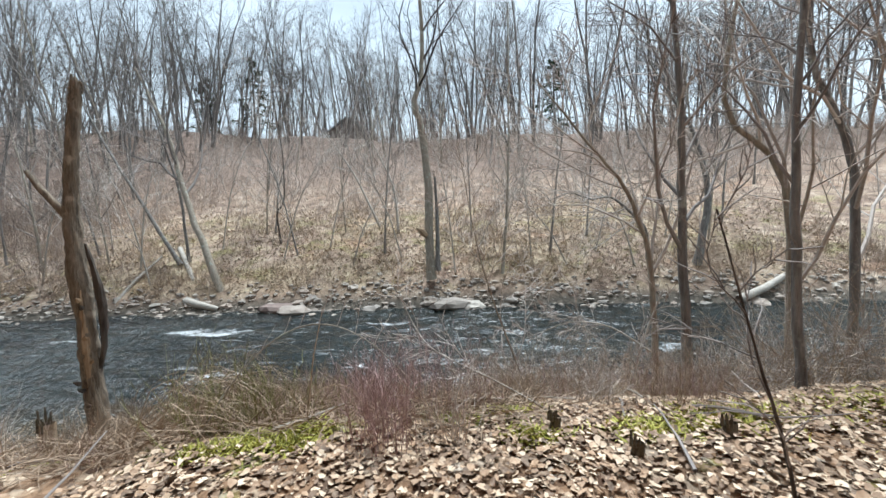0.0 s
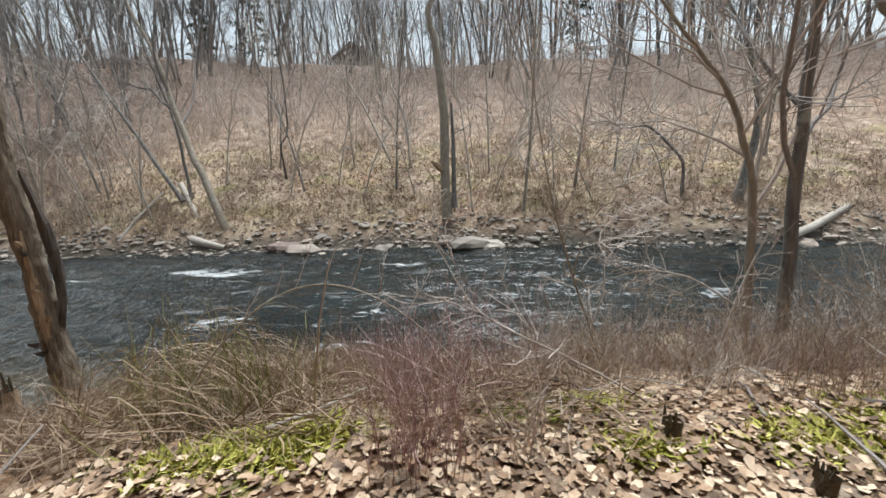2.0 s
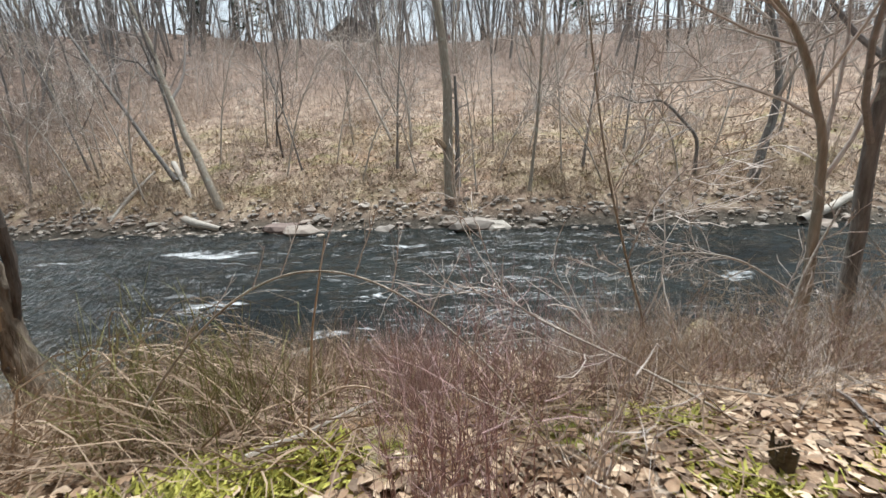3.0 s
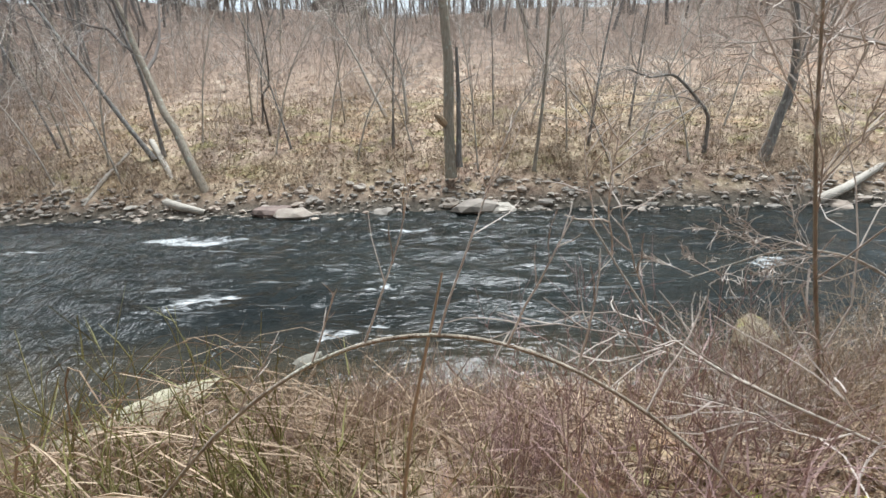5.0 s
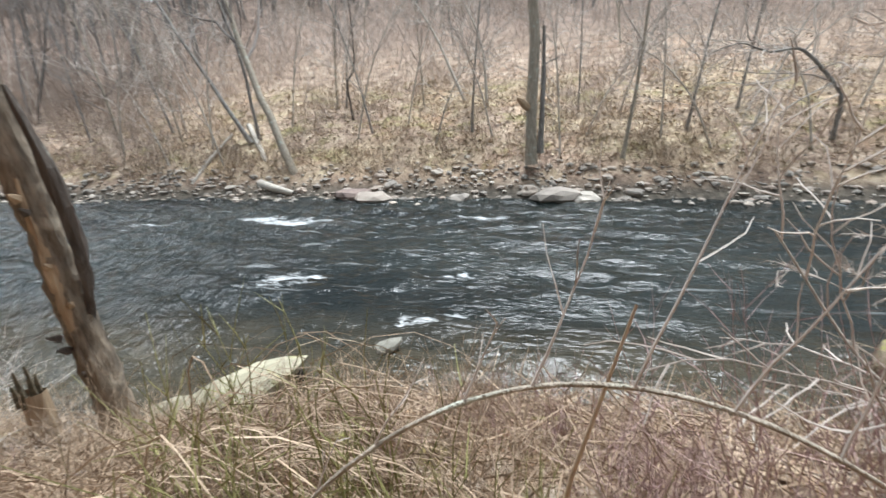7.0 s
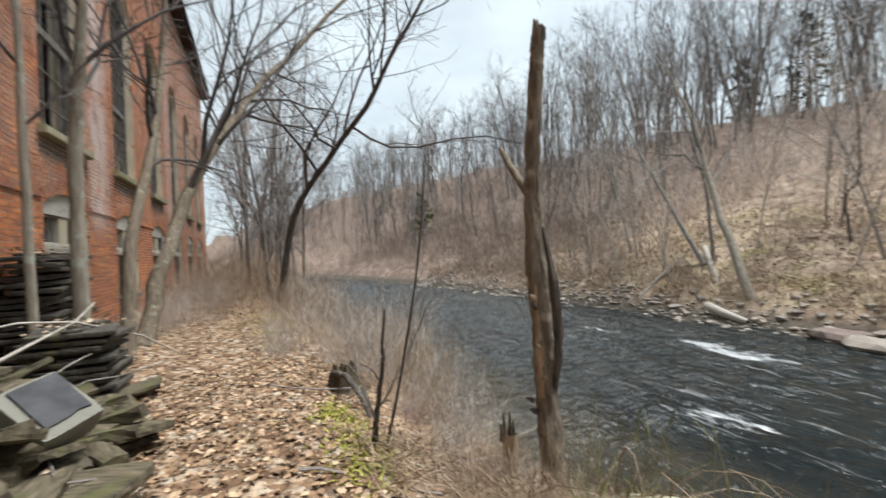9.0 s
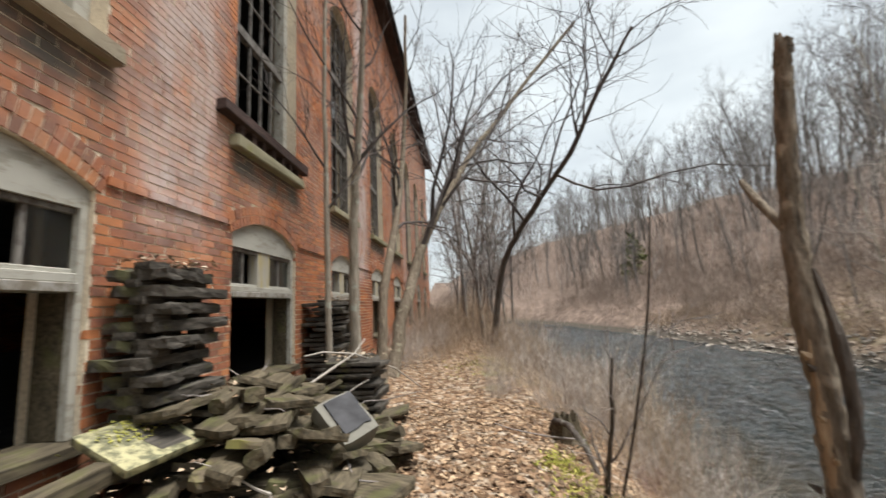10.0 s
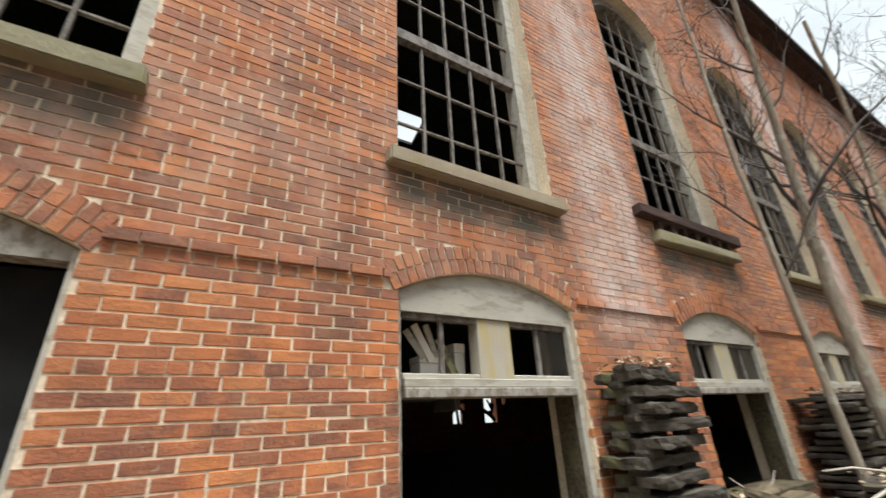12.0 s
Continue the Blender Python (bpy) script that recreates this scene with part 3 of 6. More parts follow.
def blocked(z, ring):
    """Stretches of x that are open at the height z."""
    spans = []
    for cx in BAYS:
        for sill, spring, crown in ((SILL_LOW, SPRING_LOW, CROWN_LOW), (SILL_UP, SPRING_UP, CROWN_UP)):
            r = arc_radius(spring, crown)
            base = spring if ring == 0 else spring - 0.02
            if sill < z < base:
                spans.append((cx - HALF, cx + HALF))
            elif base <= z < crown + ring:
                w = math.sqrt(max(0.0, (r + ring) ** 2 - (z - crown + r) ** 2))
                w = min(w, HALF + ring * 0.3)
                if w > 0.02:
                    spans.append((cx - w, cx + w))
    return sorted(spans)


def solid(z, lo, hi, ring):
    out_, x = [], lo
    for a, b in blocked(z, ring):
        if b <= lo or a >= hi:
            continue
        if a > x:
            out_.append((x, min(a, hi)))
        x = max(x, b)
    if x < hi:
        out_.append((x, hi))
    return out_


def build_wall():
    core = Geo()
    edges = [WALL_L] + [e for cx in sorted(BAYS) for e in (cx - HALF, cx + HALF)] + [WALL_R]
    for a, b in zip(edges[::2], edges[1::2]):
        core.block(a, b, -DEPTH, -0.006, -1.0, WALL_TOP)
    for cx in BAYS:
        a, b = cx - HALF, cx + HALF
        core.block(a, b, -DEPTH, -0.006, -1.0, SILL_LOW)
        low = arc_line(cx, SPRING_LOW, CROWN_LOW)
        core.strip(low, [(x, SILL_UP) for x, _ in low], -DEPTH, -0.006)
        up = arc_line(cx, SPRING_UP, CROWN_UP)
        core.strip(up, [(x, WALL_TOP) for x, _ in up], -DEPTH, -0.006)
    me = tidy(core.mesh("wall_river"))
    me.materials.append(M_MORTAR)
    wall = tagged(new("wall_river", me), "weathered red brick mill wall with segmental arches and bleached patches", "wall", kind="structure")
    return wall


wall = build_wall()


def shared_brick(length, wear_seed):
    rng = np.random.default_rng(wear_seed)
    g = Geo()
    g.box(pose(0, 0, 0), (length, 0.04, BRICK_H), 0.0045, rng)
    me = bevel(g.mesh("brick"), 0.003)
    me.materials.append(M_BRICK)
    return me


def build_bricks():
    """Courses of brick: those beside the doorways singly, the rest of the near stretch joined."""
    rng = np.random.default_rng(11)
    joined, far_face = Geo(), Geo()
    stock = [shared_brick(BRICK_L, s) for s in range(6)]
    singles = 0
    top = int((WALL_TOP + 0.4) / PITCH_Z)
    for row in range(top):
        z = -0.4 + (row + 0.5) * PITCH_Z
        shift = (0.5 * PITCH_X if row % 2 else 0.0) + rng.uniform(-0.02, 0.02)
        header = row % 8 == 5
        pitch = PITCH_X * (0.5 if header else 1.0)
        proud = 0.026 if 2.17 < z < 2.24 else 0.0
        for a, b in solid(z, -14.0, 8.6, 0.21):
            x = math.floor((a - shift) / pitch) * pitch + shift
            while x < b:
                lo, hi = max(a + 0.003, x + 0.006), min(b - 0.003, x + pitch - 0.006)
                x += pitch
                if hi - lo < 0.03:
                    continue
                if abs(hi - lo - BRICK_L) > 0.002 or not 1.55 < x < 3.4:
                    lo, hi = lo + rng.normal(0, 0.0025), hi + rng.normal(0, 0.0025)
                mid, y = (lo + hi) / 2, proud + rng.normal(0, 0.0008)
                if singles < 300 and 1.55 < mid < 3.25 and 0.42 < z < 2.6 and abs(hi - lo - BRICK_L) < 0.002:
                    ob = part("brick", stock[rng.integers(6)], M_BRICK, wall)
                    ob.location = (mid, y - 0.02, z + rng.normal(0, 0.001))
                    ob.rotation_euler = (0, rng.normal(0, 0.004), 0)
                    singles += 1
                else:
                    joined.box(pose(mid, y - 0.02, z + rng.normal(0, 0.001), 0, rng.normal(0, 0.25)), (hi - lo, 0.04, BRICK_H), 0.0045, rng)
    # arches: two rings of bricks on end
    for cx in BAYS:
        if not -14 < cx < 8.6:
            continue
        for spring, crown in ((SPRING_LOW, CROWN_LOW), (SPRING_UP, CROWN_UP)):
            r = arc_radius(spring, crown)
            for ring in range(2):
                rr = r + 0.052 + ring * 0.105
                a = math.asin(min(0.99, (HALF + 0.03 + ring * 0.03) / rr))
                n = max(3, int(round(2 * a * rr / PITCH_Z)))
                for t in np.linspace(-a, a, n):
                    m = pose(cx + rr * math.sin(t), -0.0205 + rng.normal(0, 0.001), crown - r + rr * math.cos(t), 0, math.degrees(t), 0)
                    joined.box(m, (0.057, 0.05, 0.098), 0.005, rng)
    part("bricks", joined, M_BRICK, wall, kind="stuff")
    # far stretches stay flat: one skin over the core
    for z0 in np.arange(-0.4, WALL_TOP - 0.05, 0.12):
        for lo, hi in ((WALL_L, -14.0), (8.6, WALL_R)):
            for a, b in solid(z0 + 0.06, lo, hi, 0.0):
                far_face.block(a, b, -0.004, 0.004, z0, z0 + 0.12)
    part("brick_facing", far_face, M_BRICK_FAR, wall, kind="stuff")


def build_openings():
    rng = np.random.default_rng(5)
    for k, cx in enumerate(BAYS):
        lean = rng.uniform(-0.5, 0.5)
        # low opening: frame, arched head, transom lights, no door
        low = tagged(new("window_%d" % (2 * k + 1)), "open cellar window with weathered cream frame and broken lights", "window", "cellar windows", "structure")
        low.location = (cx, -0.12, SILL_LOW)
        y0, y1 = -0.06, 0.08

        def bit(name, mat, x0, x1, z0, z1, ya=y0, yb=y1, label=""):
            g = Geo()
            g.block(x0, x1, ya, yb, z0 - SILL_LOW, z1 - SILL_LOW)
            return part(name, bevel(g.mesh(name), 0.005), mat, low, label)

        bit("jamb", M_FRAME, -HALF + 0.002, -HALF + (0.03 if k == 1 else 0.055), SILL_LOW + 0.072, SPRING_LOW, 0.02)
        bit("jamb", M_FRAME_GREY, HALF - (0.035 if k == 2 else 0.055), HALF - 0.002, SILL_LOW + 0.072, SPRING_LOW, 0.02)
        for side in (-1, 1):
            a, b = sorted((side * (HALF - 0.002), side * (HALF - (0.026 if k == 1 else 0.05))))
            bit("jamb_lining", M_ROT, a, b, SILL_LOW + 0.072, SPRING_LOW, -0.18, 0.018, "dark bare wood lining")
        if k != 1:
            bit("transom", M_FRAME_GREY, -HALF + 0.056, HALF - 0.056, 1.46, 1.52, y0, y1 + 0.02)
            bit("rail", M_FRAME, -HALF + 0.056, HALF - 0.056, 1.522, 1.58)
            bit("mullion", M_MULLION, -0.15, 0.15, 1.58, 2.0, y0, y1 - 0.02, "yellow-stained grey board")
        if k == 1:
            bit("mullion", M_MUNTIN, 0.28, 0.36, SILL_LOW + 0.072, 2.07, 0.0, 0.05)
            # near-black board fills the opening; the recess's darkness is put into its colour
            bit("dark_board", M_BLACK_BOARD, -HALF + 0.028, HALF - 0.028, SILL_LOW + 0.072, 2.08, -0.15, -0.12, "near-black board filling the dark window opening")
        head = Geo()
        arc = arc_line(0, SPRING_LOW - SILL_LOW, CROWN_LOW - SILL_LOW, 16, -0.006)
        foot = (2.07 if k == 1 else 2.0) - SILL_LOW
        head.strip([(x, min(foot, z - 0.01)) for x, z in arc], arc, y0 + 0.02, y1 - 0.005)
        part("head_board", tidy(head.mesh("head_board")), M_FRAME_GREY if k == 1 else M_FRAME, low)
        lights = ((0.15, 0.743), (-0.743, -0.15)) if k != 1 else ()
        if k != 1:
            bit("stile", M_MUNTIN, 0.42, 0.455, 1.58, 2.0, 0.0, 0.035)
            bit("stile", M_MUNTIN, -0.46, -0.425, 1.58, 2.0, 0.0, 0.035)
        for x0, x1 in lights:
            bit("light_head", M_MUNTIN, x0, x1, 1.96, 2.0, -0.01, 0.05)
            bit("light_foot", M_FRAME, x0, x1, 1.58, 1.61, -0.01, 0.05)
        for x0, x1, keep in ((-0.743, -0.46, True), (0.455, 0.743, k % 3 == 0), (-0.425, -0.15, k % 4 == 3)):
            if keep and k != 1:
                g = Geo()
                g.block(x0, x1, 0.014, 0.018, 1.61 - SILL_LOW, 1.96 - SILL_LOW)
                part("pane", g, M_GLASS, low, "dusty grey glass")
        bit("sill_board", M_ROT, -HALF + 0.002, HALF - 0.002, SILL_LOW, SILL_LOW + 0.07, -0.2, 0.2)
        # tall upper window: stone sill, jambs, rails and thin bars
        up = tagged(new("window_%d" % (2 * k + 2)), "tall arched factory window with many small broken panes", "window", "tall mill windows", "structure")
        up.location = (cx, -0.2, SILL_UP)
        hgt = SPRING_UP - SILL_UP

        def bar(name, mat, x0, x1, z0, z1, ya, yb, label=""):
            g = Geo()
            g.block(x0, x1, ya, yb, z0, z1)
            return part(name, bevel(g.mesh(name), 0.003), mat, up, label)

        g = Geo()
        g.box(pose(0.02, 0.09, -0.062, 0, -1.2 if k == 2 else 0.4), (2 * HALF + 0.17, 0.43, 0.13), 0.02, rng)
        part("window_sill", bevel(g.mesh("window_sill"), 0.012, 2), M_SILL, up, "lichened sandstone sill")
        bar("jamb", M_FRAME if k < 4 else M_MUNTIN, -HALF + 0.002, -HALF + (0.12 if k < 4 else 0.07), 0.004, hgt, -0.08, 0.06)
        bar("jamb", M_MUNTIN, HALF - 0.07, HALF - 0.002, 0.004, hgt, -0.08, 0.06)
        head = Geo()
        arc = arc_line(0, hgt, CROWN_UP - SILL_UP, 12, -0.006)
        inner = [(x * 0.9, z - 0.12) for x, z in arc]
        head.strip(inner, arc, -0.08, 0.06)
        part("arched_head", tidy(head.mesh("arched_head")), M_FRAME_GREY, up)
        lo_x, hi_x = -HALF + (0.12 if k < 4 else 0.07), HALF - 0.07
        for z in (1.47, 2.95):
            bar("meeting_rail", M_MUNTIN, lo_x, hi_x, z, z + 0.12, -0.05, 0.03)
        for i in range(1, 5):
            x = lo_x + (hi_x - lo_x) * i / 5
            bar("muntin", M_MUNTIN, x - 0.013, x + 0.013, 0.004, hgt + 0.25, -0.02, 0.015)
        for i, z in enumerate((0.49, 0.98, 2.06, 2.5, 3.4, 3.8)):
            bar("crossbar", M_MUNTIN, lo_x, hi_x, z - 0.011, z + 0.011, -0.018, 0.012)
        if k == 3:
            g = Geo()
            g.box(pose(0.05, 0.2, 0.2), (2.2, 0.2, 0.12), 0.03, rng)
            part("rotten_ledge", bevel(g.mesh("rotten_ledge"), 0.008), M_LEDGE, up, "charred rotten wooden ledge")
            for i in range(7):
                g = Geo()
                g.box(pose(-0.75 + 0.25 * i, 0.2, 0.08), (0.07, 0.12, 0.14), 0.02, rng)
                part("ledge_block", g, M_LEDGE, up)
        for i in range(5):
            for j, (z0, z1) in enumerate(((0.0, 0.49), (0.49, 0.98), (0.98, 1.47), (1.59, 2.06), (2.06, 2.5), (2.5, 2.95))):
                if rng.random() < (0.0 if k == 2 else 0.12):
                    g = Geo()
                    x = lo_x + (hi_x - lo_x) * i / 5
                    w = (hi_x - lo_x) / 5
                    g.block(x + 0.014, x + w - 0.014, -0.005, -0.001, z0 + 0.012, z1 - 0.012)
                    part("pane", g, M_GLASS, up, "dusty old glass")


def build_shell():
    """Roof, inner floors and the other walls, which close the mill."""
    rng = np.random.default_rng(8)
    g = Geo()
    g.block(WALL_L - 0.4, WALL_R + 0.4, -0.2, 0.36, 10.56, 10.72)
    tagged(part("trim", bevel(g.mesh("trim"), 0.01), M_LEDGE), "dark wooden eaves board under the roof edge", "eaves", kind="structure")
    g = Geo()
    prof = [((0.48, 10.66), (0.48, 10.78)), ((-7.2, 13.6), (-7.2, 13.72)), ((-14.9, 10.66), (-14.9, 10.78))]
    v = [(x, y, z) for x in (WALL_L - 0.5, WALL_R + 0.5) for pair in prof for y, z in pair]
    q = [(0, 2, 8, 6), (1, 7, 9, 3), (0, 1, 3, 2), (6, 8, 9, 7), (0, 6, 7, 1)]
    g.add(v, q)

    def pitch(x0, x1, y0, y1):
        """A stretch of the rear slope."""
        za, zb = (13.6 + (y + 7.2) * 2.94 / 7.7 for y in (y0, y1))
        v2 = [(x, y, z + up) for x in (x0, x1) for y, z in ((y0, za), (y1, zb)) for up in (0, 0.12)]
        g.add(v2, [(0, 2, 6, 4), (1, 5, 7, 3), (0, 1, 3, 2), (4, 6, 7, 5), (0, 4, 5, 1), (2, 3, 7, 6)])

    pitch(WALL_L - 0.5, -4.1, -14.9, -7.2)
    pitch(-2.7, WALL_R + 0.5, -14.9, -7.2)
    pitch(-4.1, -2.7, -9.3, -7.2)
    pitch(-4.1, -2.7, -14.9, -10.5)
    tagged(part("roof", tidy(g.mesh("roof")), M_ROOF), "dark pitched mill roof", "roof", kind="structure")
    g = Geo()
    g.block(WALL_L, WALL_R, -14.4, -DEPTH, 2.72, 2.95)
    tagged(part("ceiling", g, M_INSIDE), "sooty plank ceiling of the cellar storey", "ceiling", kind="structure")
    g = Geo()
    g.block(WALL_L, WALL_R, -14.4, -DEPTH, 0.0, 0.25)
    tagged(part("floor", g, M_INSIDE), "dark dirt floor inside the mill", "floor", kind="structure")
    for name, x0, x1 in (("wall_west", WALL_L, WALL_L + 0.4), ("wall_east", WALL_R - 0.4, WALL_R)):
        g = Geo()
        g.block(x0, x1, -14.4, -DEPTH - 0.002, -1.0, 10.55)
        top = [(-14.4, 10.55), (-7.2, 13.5), (-DEPTH, 10.55)]
        v = [(x, y, z) for x in (x0, x1) for y, z in top]
        g.add(v, [(0, 1, 2, 2), (3, 5, 4, 4), (0, 3, 4, 1), (1, 4, 5, 2)])
        tagged(part(name, g, M_BRICK_FAR), "red brick end wall of the mill", "wall", kind="structure")
    # rear wall with three low ragged openings that let in daylight
    g = Geo()
    lights = [(-11.1, -10.78, 2.1, 2.4), (-10.42, -9.7, 1.3, 2.38), (-8.6, -7.95, 1.32, 2.14)]
    x = WALL_L + 0.4
    for a, b, z0, z1 in lights:
        g.block(x, a, -14.8, -14.402, -1, 10.55)
        g.block(a, b, -14.8, -14.402, -1, z0)
        g.block(a, b, -14.8, -14.402, z1, 10.55)
        x = b
    g.block(x, WALL_R - 0.4, -14.8, -14.402, -1, 10.55)
    rear = tagged(part("wall_rear", g, M_BRICK_FAR), "rear brick wall with small ragged openings", "wall", kind="structure")
    for a, b, z0, z1 in lights:
        for i in range(5 if b - a > 0.5 else 2):
            k = Geo()
            t = rng.uniform(0.1, 0.9)
            k.box(pose(a + t * (b - a), -14.36, (z0 + z1) / 2 + rng.normal(0, 0.2), 0, rng.uniform(-70, 70), 0), (rng.uniform(0.07, 0.18), 0.03, rng.uniform(0.4, 0.8)), 0.03, rng)
            part("broken_board", k, M_INSIDE, rear, "broken board hanging across the opening")


build_openings()
build_shell()


# ---------------------------------------------------------------- trees and shrubs
def wander(rng, p, d, length, segs, bend, up=0.0):
    pts, p, d = [np.array(p, dtype=float)], np.array(p, dtype=float), np.array(d, dtype=float)
    d /= np.linalg.norm(d)
    for _ in range(segs):
        d = d + rng.normal(0, bend, 3) + np.array([0, 0, up])
        d /= np.linalg.norm(d)
        p = p + d * length / segs
        pts.append(p.copy())
    return np.array(pts)


def along(pts, f):
    i = min(int(f * (len(pts) - 1)), len(pts) - 2)
    t = f * (len(pts) - 1) - i
    return pts[i] * (1 - t) + pts[i + 1] * t, pts[i + 1] - pts[i]


def side_way(rng, d, spread):
    d = d / (np.linalg.norm(d) + 1e-9)
    s = rng.normal(0, 1, 3)
    s -= d * s.dot(d)
    s /= np.linalg.norm(s) + 1e-9
    return d * math.cos(spread) + s * math.sin(spread)


def branch_out(geo, rng, pts, r0, level, deepest, count, lo=0.25, spread=0.8, up=0.05, ratio=0.5, thin=0.004, flat=False):
    """Branches along a limb, and theirs in turn."""
    length = np.linalg.norm(np.diff(pts, axis=0), axis=1).sum()
    for i in range(count):
        f = lo + (1 - lo) * (i + rng.random()) / count
        p, d = along(pts, min(f, 0.98))
        ln = length * ratio * (1.15 - 0.65 * f) * rng.uniform(0.7, 1.3)
        r = max(thin, r0 * (1 - 0.8 * f) * 0.55)
        segs = (6, 4, 3, 2)[min(level, 3)]
        sub = wander(rng, p, side_way(rng, d, spread * rng.uniform(0.7, 1.25)), ln, segs, 0.16, up)
        radii = np.linspace(r, max(thin * 0.5, r * 0.22), segs + 1)
        if flat and level >= 1:
            geo.ribbon(sub, radii, rng)
        else:
            geo.tube(sub, radii, (6, 4, 3, 3)[min(level, 3)] - (1 if flat and level < 2 else 0))
        if level < deepest:
            branch_out(geo, rng, sub, r, level + 1, deepest, ((6, 4, 3) if flat else (6, 5, 4))[min(level, 2)], 0.2, 0.7, up * 0.6, 0.5, thin, flat)


def tree_meshes(seed, tall, r, first=0.4, limbs=10, deepest=2, lean=(0, 0), bend=0.05, sides=8, ratio=0.33, thin=0.004, spread=0.75, flat=False):
    rng = np.random.default_rng(seed)
    trunk, crown = Geo(), Geo()
    pts = wander(rng, (0, 0, -0.25), (lean[0], lean[1], 1), tall, 10, bend, 0.03)
    radii = r * np.linspace(1, 0.0, 11) ** 0.75 * 0.9 + 0.006
    radii[0] *= 1.35
    trunk.tube(pts, radii, sides, 0.05, rng)
    branch_out(crown, rng, pts, r, 0, deepest, limbs, first, spread, 0.06, ratio, thin, flat)
    return trunk, crown


def bare_tree(name, label, at, trunk, crown, m_trunk, m_crown, turn=0, group="", scale=1.0, category="tree"):
    t = thing(name, label, category, at, group)
    t.rotation_euler[2], t.scale = radians(turn), (scale,) * 3
    part("trunk", trunk, m_trunk, t, smooth=True)
    part("crown", crown, m_crown, t)
    return t


def one_cane(g, rng, tall, spread, arch, r, twigs_each, segs, base, flat=0):
    a, tilt = rng.uniform(0, 2 * math.pi), abs(rng.normal(0, spread))
    d = np.array([math.cos(a) * tilt, math.sin(a) * tilt, 1.0])
    p = np.array([rng.normal(0, base), rng.normal(0, base), -0.1])
    ln = tall * rng.uniform(0.5, 1.1)
    pts = wander(rng, p, d, ln, segs, 0.09, -arch * rng.uniform(0.4, 1.4))
    rr = r * rng.uniform(0.6, 1.3)
    if flat > 1:
        g.ribbon(pts, np.linspace(rr, rr * 0.25, segs + 1), rng)
    else:
        g.tube(pts, np.linspace(rr, rr * 0.25, segs + 1), 3)
    for _ in range(twigs_each):
        q, dd = along(pts, rng.uniform(0.35, 0.95))
        sub = wander(rng, q, side_way(rng, dd, rng.uniform(0.4, 0.9)), ln * rng.uniform(0.12, 0.35), 2, 0.15, 0.05)
        if flat:
            g.ribbon(sub, [rr * 0.55, rr * 0.4, rr * 0.2], rng)
        else:
            g.tube(sub, [rr * 0.5, rr * 0.35, rr * 0.15], 3)


def shrub_geo(seed, stems, tall, spread, arch=0.0, r=0.006, twigs_each=3, segs=5, base=0.25, flat=0):
    rng = np.random.default_rng(seed)
    g = Geo()
    for _ in range(stems):
        one_cane(g, rng, tall, spread, arch, r, twigs_each, segs, base, flat)
    return g


def shrub_kit(seed, stems, tall, spread, arch=0.0, r=0.006, twigs_each=3, segs=5, base=0.25, singles=6):
    """A shrub's meshes, shared by all that look alike: a few stout canes and the fine rest."""
    rng = np.random.default_rng(seed)
    kit = [shrub_geo(seed + 1000, stems, tall, spread, arch, r, twigs_each, segs, base, 1).mesh("fine_growth")]
    for _ in range(singles):
        g = Geo()
        one_cane(g, rng, tall * 1.1, spread, arch, r * 1.15, 2, segs, base)
        kit.append(g.mesh("cane"))
    return kit


def shrub(name, label, at, kit, mat, turn=0, scale=1.0, group="", category="shrub"):
    t = thing(name, label, category, at, group)
    t.rotation_euler[2], t.scale = radians(turn), (scale,) * 3
    part("fine_growth", kit[0], mat, t, kind="stuff")
    for me in kit[1:]:
        part("cane", me, mat, t)
    return t


def scatter(name, bases, places, material, label, category):
    """Many small uncountable things as one mesh: places are (x, y, z, turn, scale, base)."""
    g = Geo()
    arrays = [b.arrays() for b in bases]
    for x, y, z, a, s, k in places:
        v, q = arrays[k]
        c, sn = math.cos(a) * s, math.sin(a) * s
        w = np.stack([v[:, 0] * c - v[:, 1] * sn + x, v[:, 0] * sn + v[:, 1] * c + y, v[:, 2] * s + z], -1)
        g.add(w, q)
    ob = part(name, g, material)
    return tagged(ob, label, category, kind="stuff")


def haze_brush(seed, stems, tall, spread, r, twigs_each, base):
    """A leafless bush seen from afar: slim crooked stems, each with many single twigs."""
    rng = np.random.default_rng(seed)
    g = Geo()
    for _ in range(stems):
        tilt = np.abs(rng.normal(0, spread))
        a = rng.uniform(0, 6.28)
        p = np.array([rng.normal(0, base), rng.normal(0, base), -0.1])
        pts = wander(rng, p, (math.cos(a) * tilt, math.sin(a) * tilt, 1), tall * rng.uniform(0.4, 1.1), 2, 0.2)
        g.ribbon(pts, [r, r * 0.8, r * 0.35], rng)
        for _ in range(twigs_each):
            q, d = along(pts, rng.uniform(0.2, 0.98))
            end = q + side_way(rng, d, rng.uniform(0.4, 1.2)) * tall * rng.uniform(0.1, 0.32)
            g.ribbon(np.array([q, end]), [r * 0.6, r * 0.25], rng)
    return g


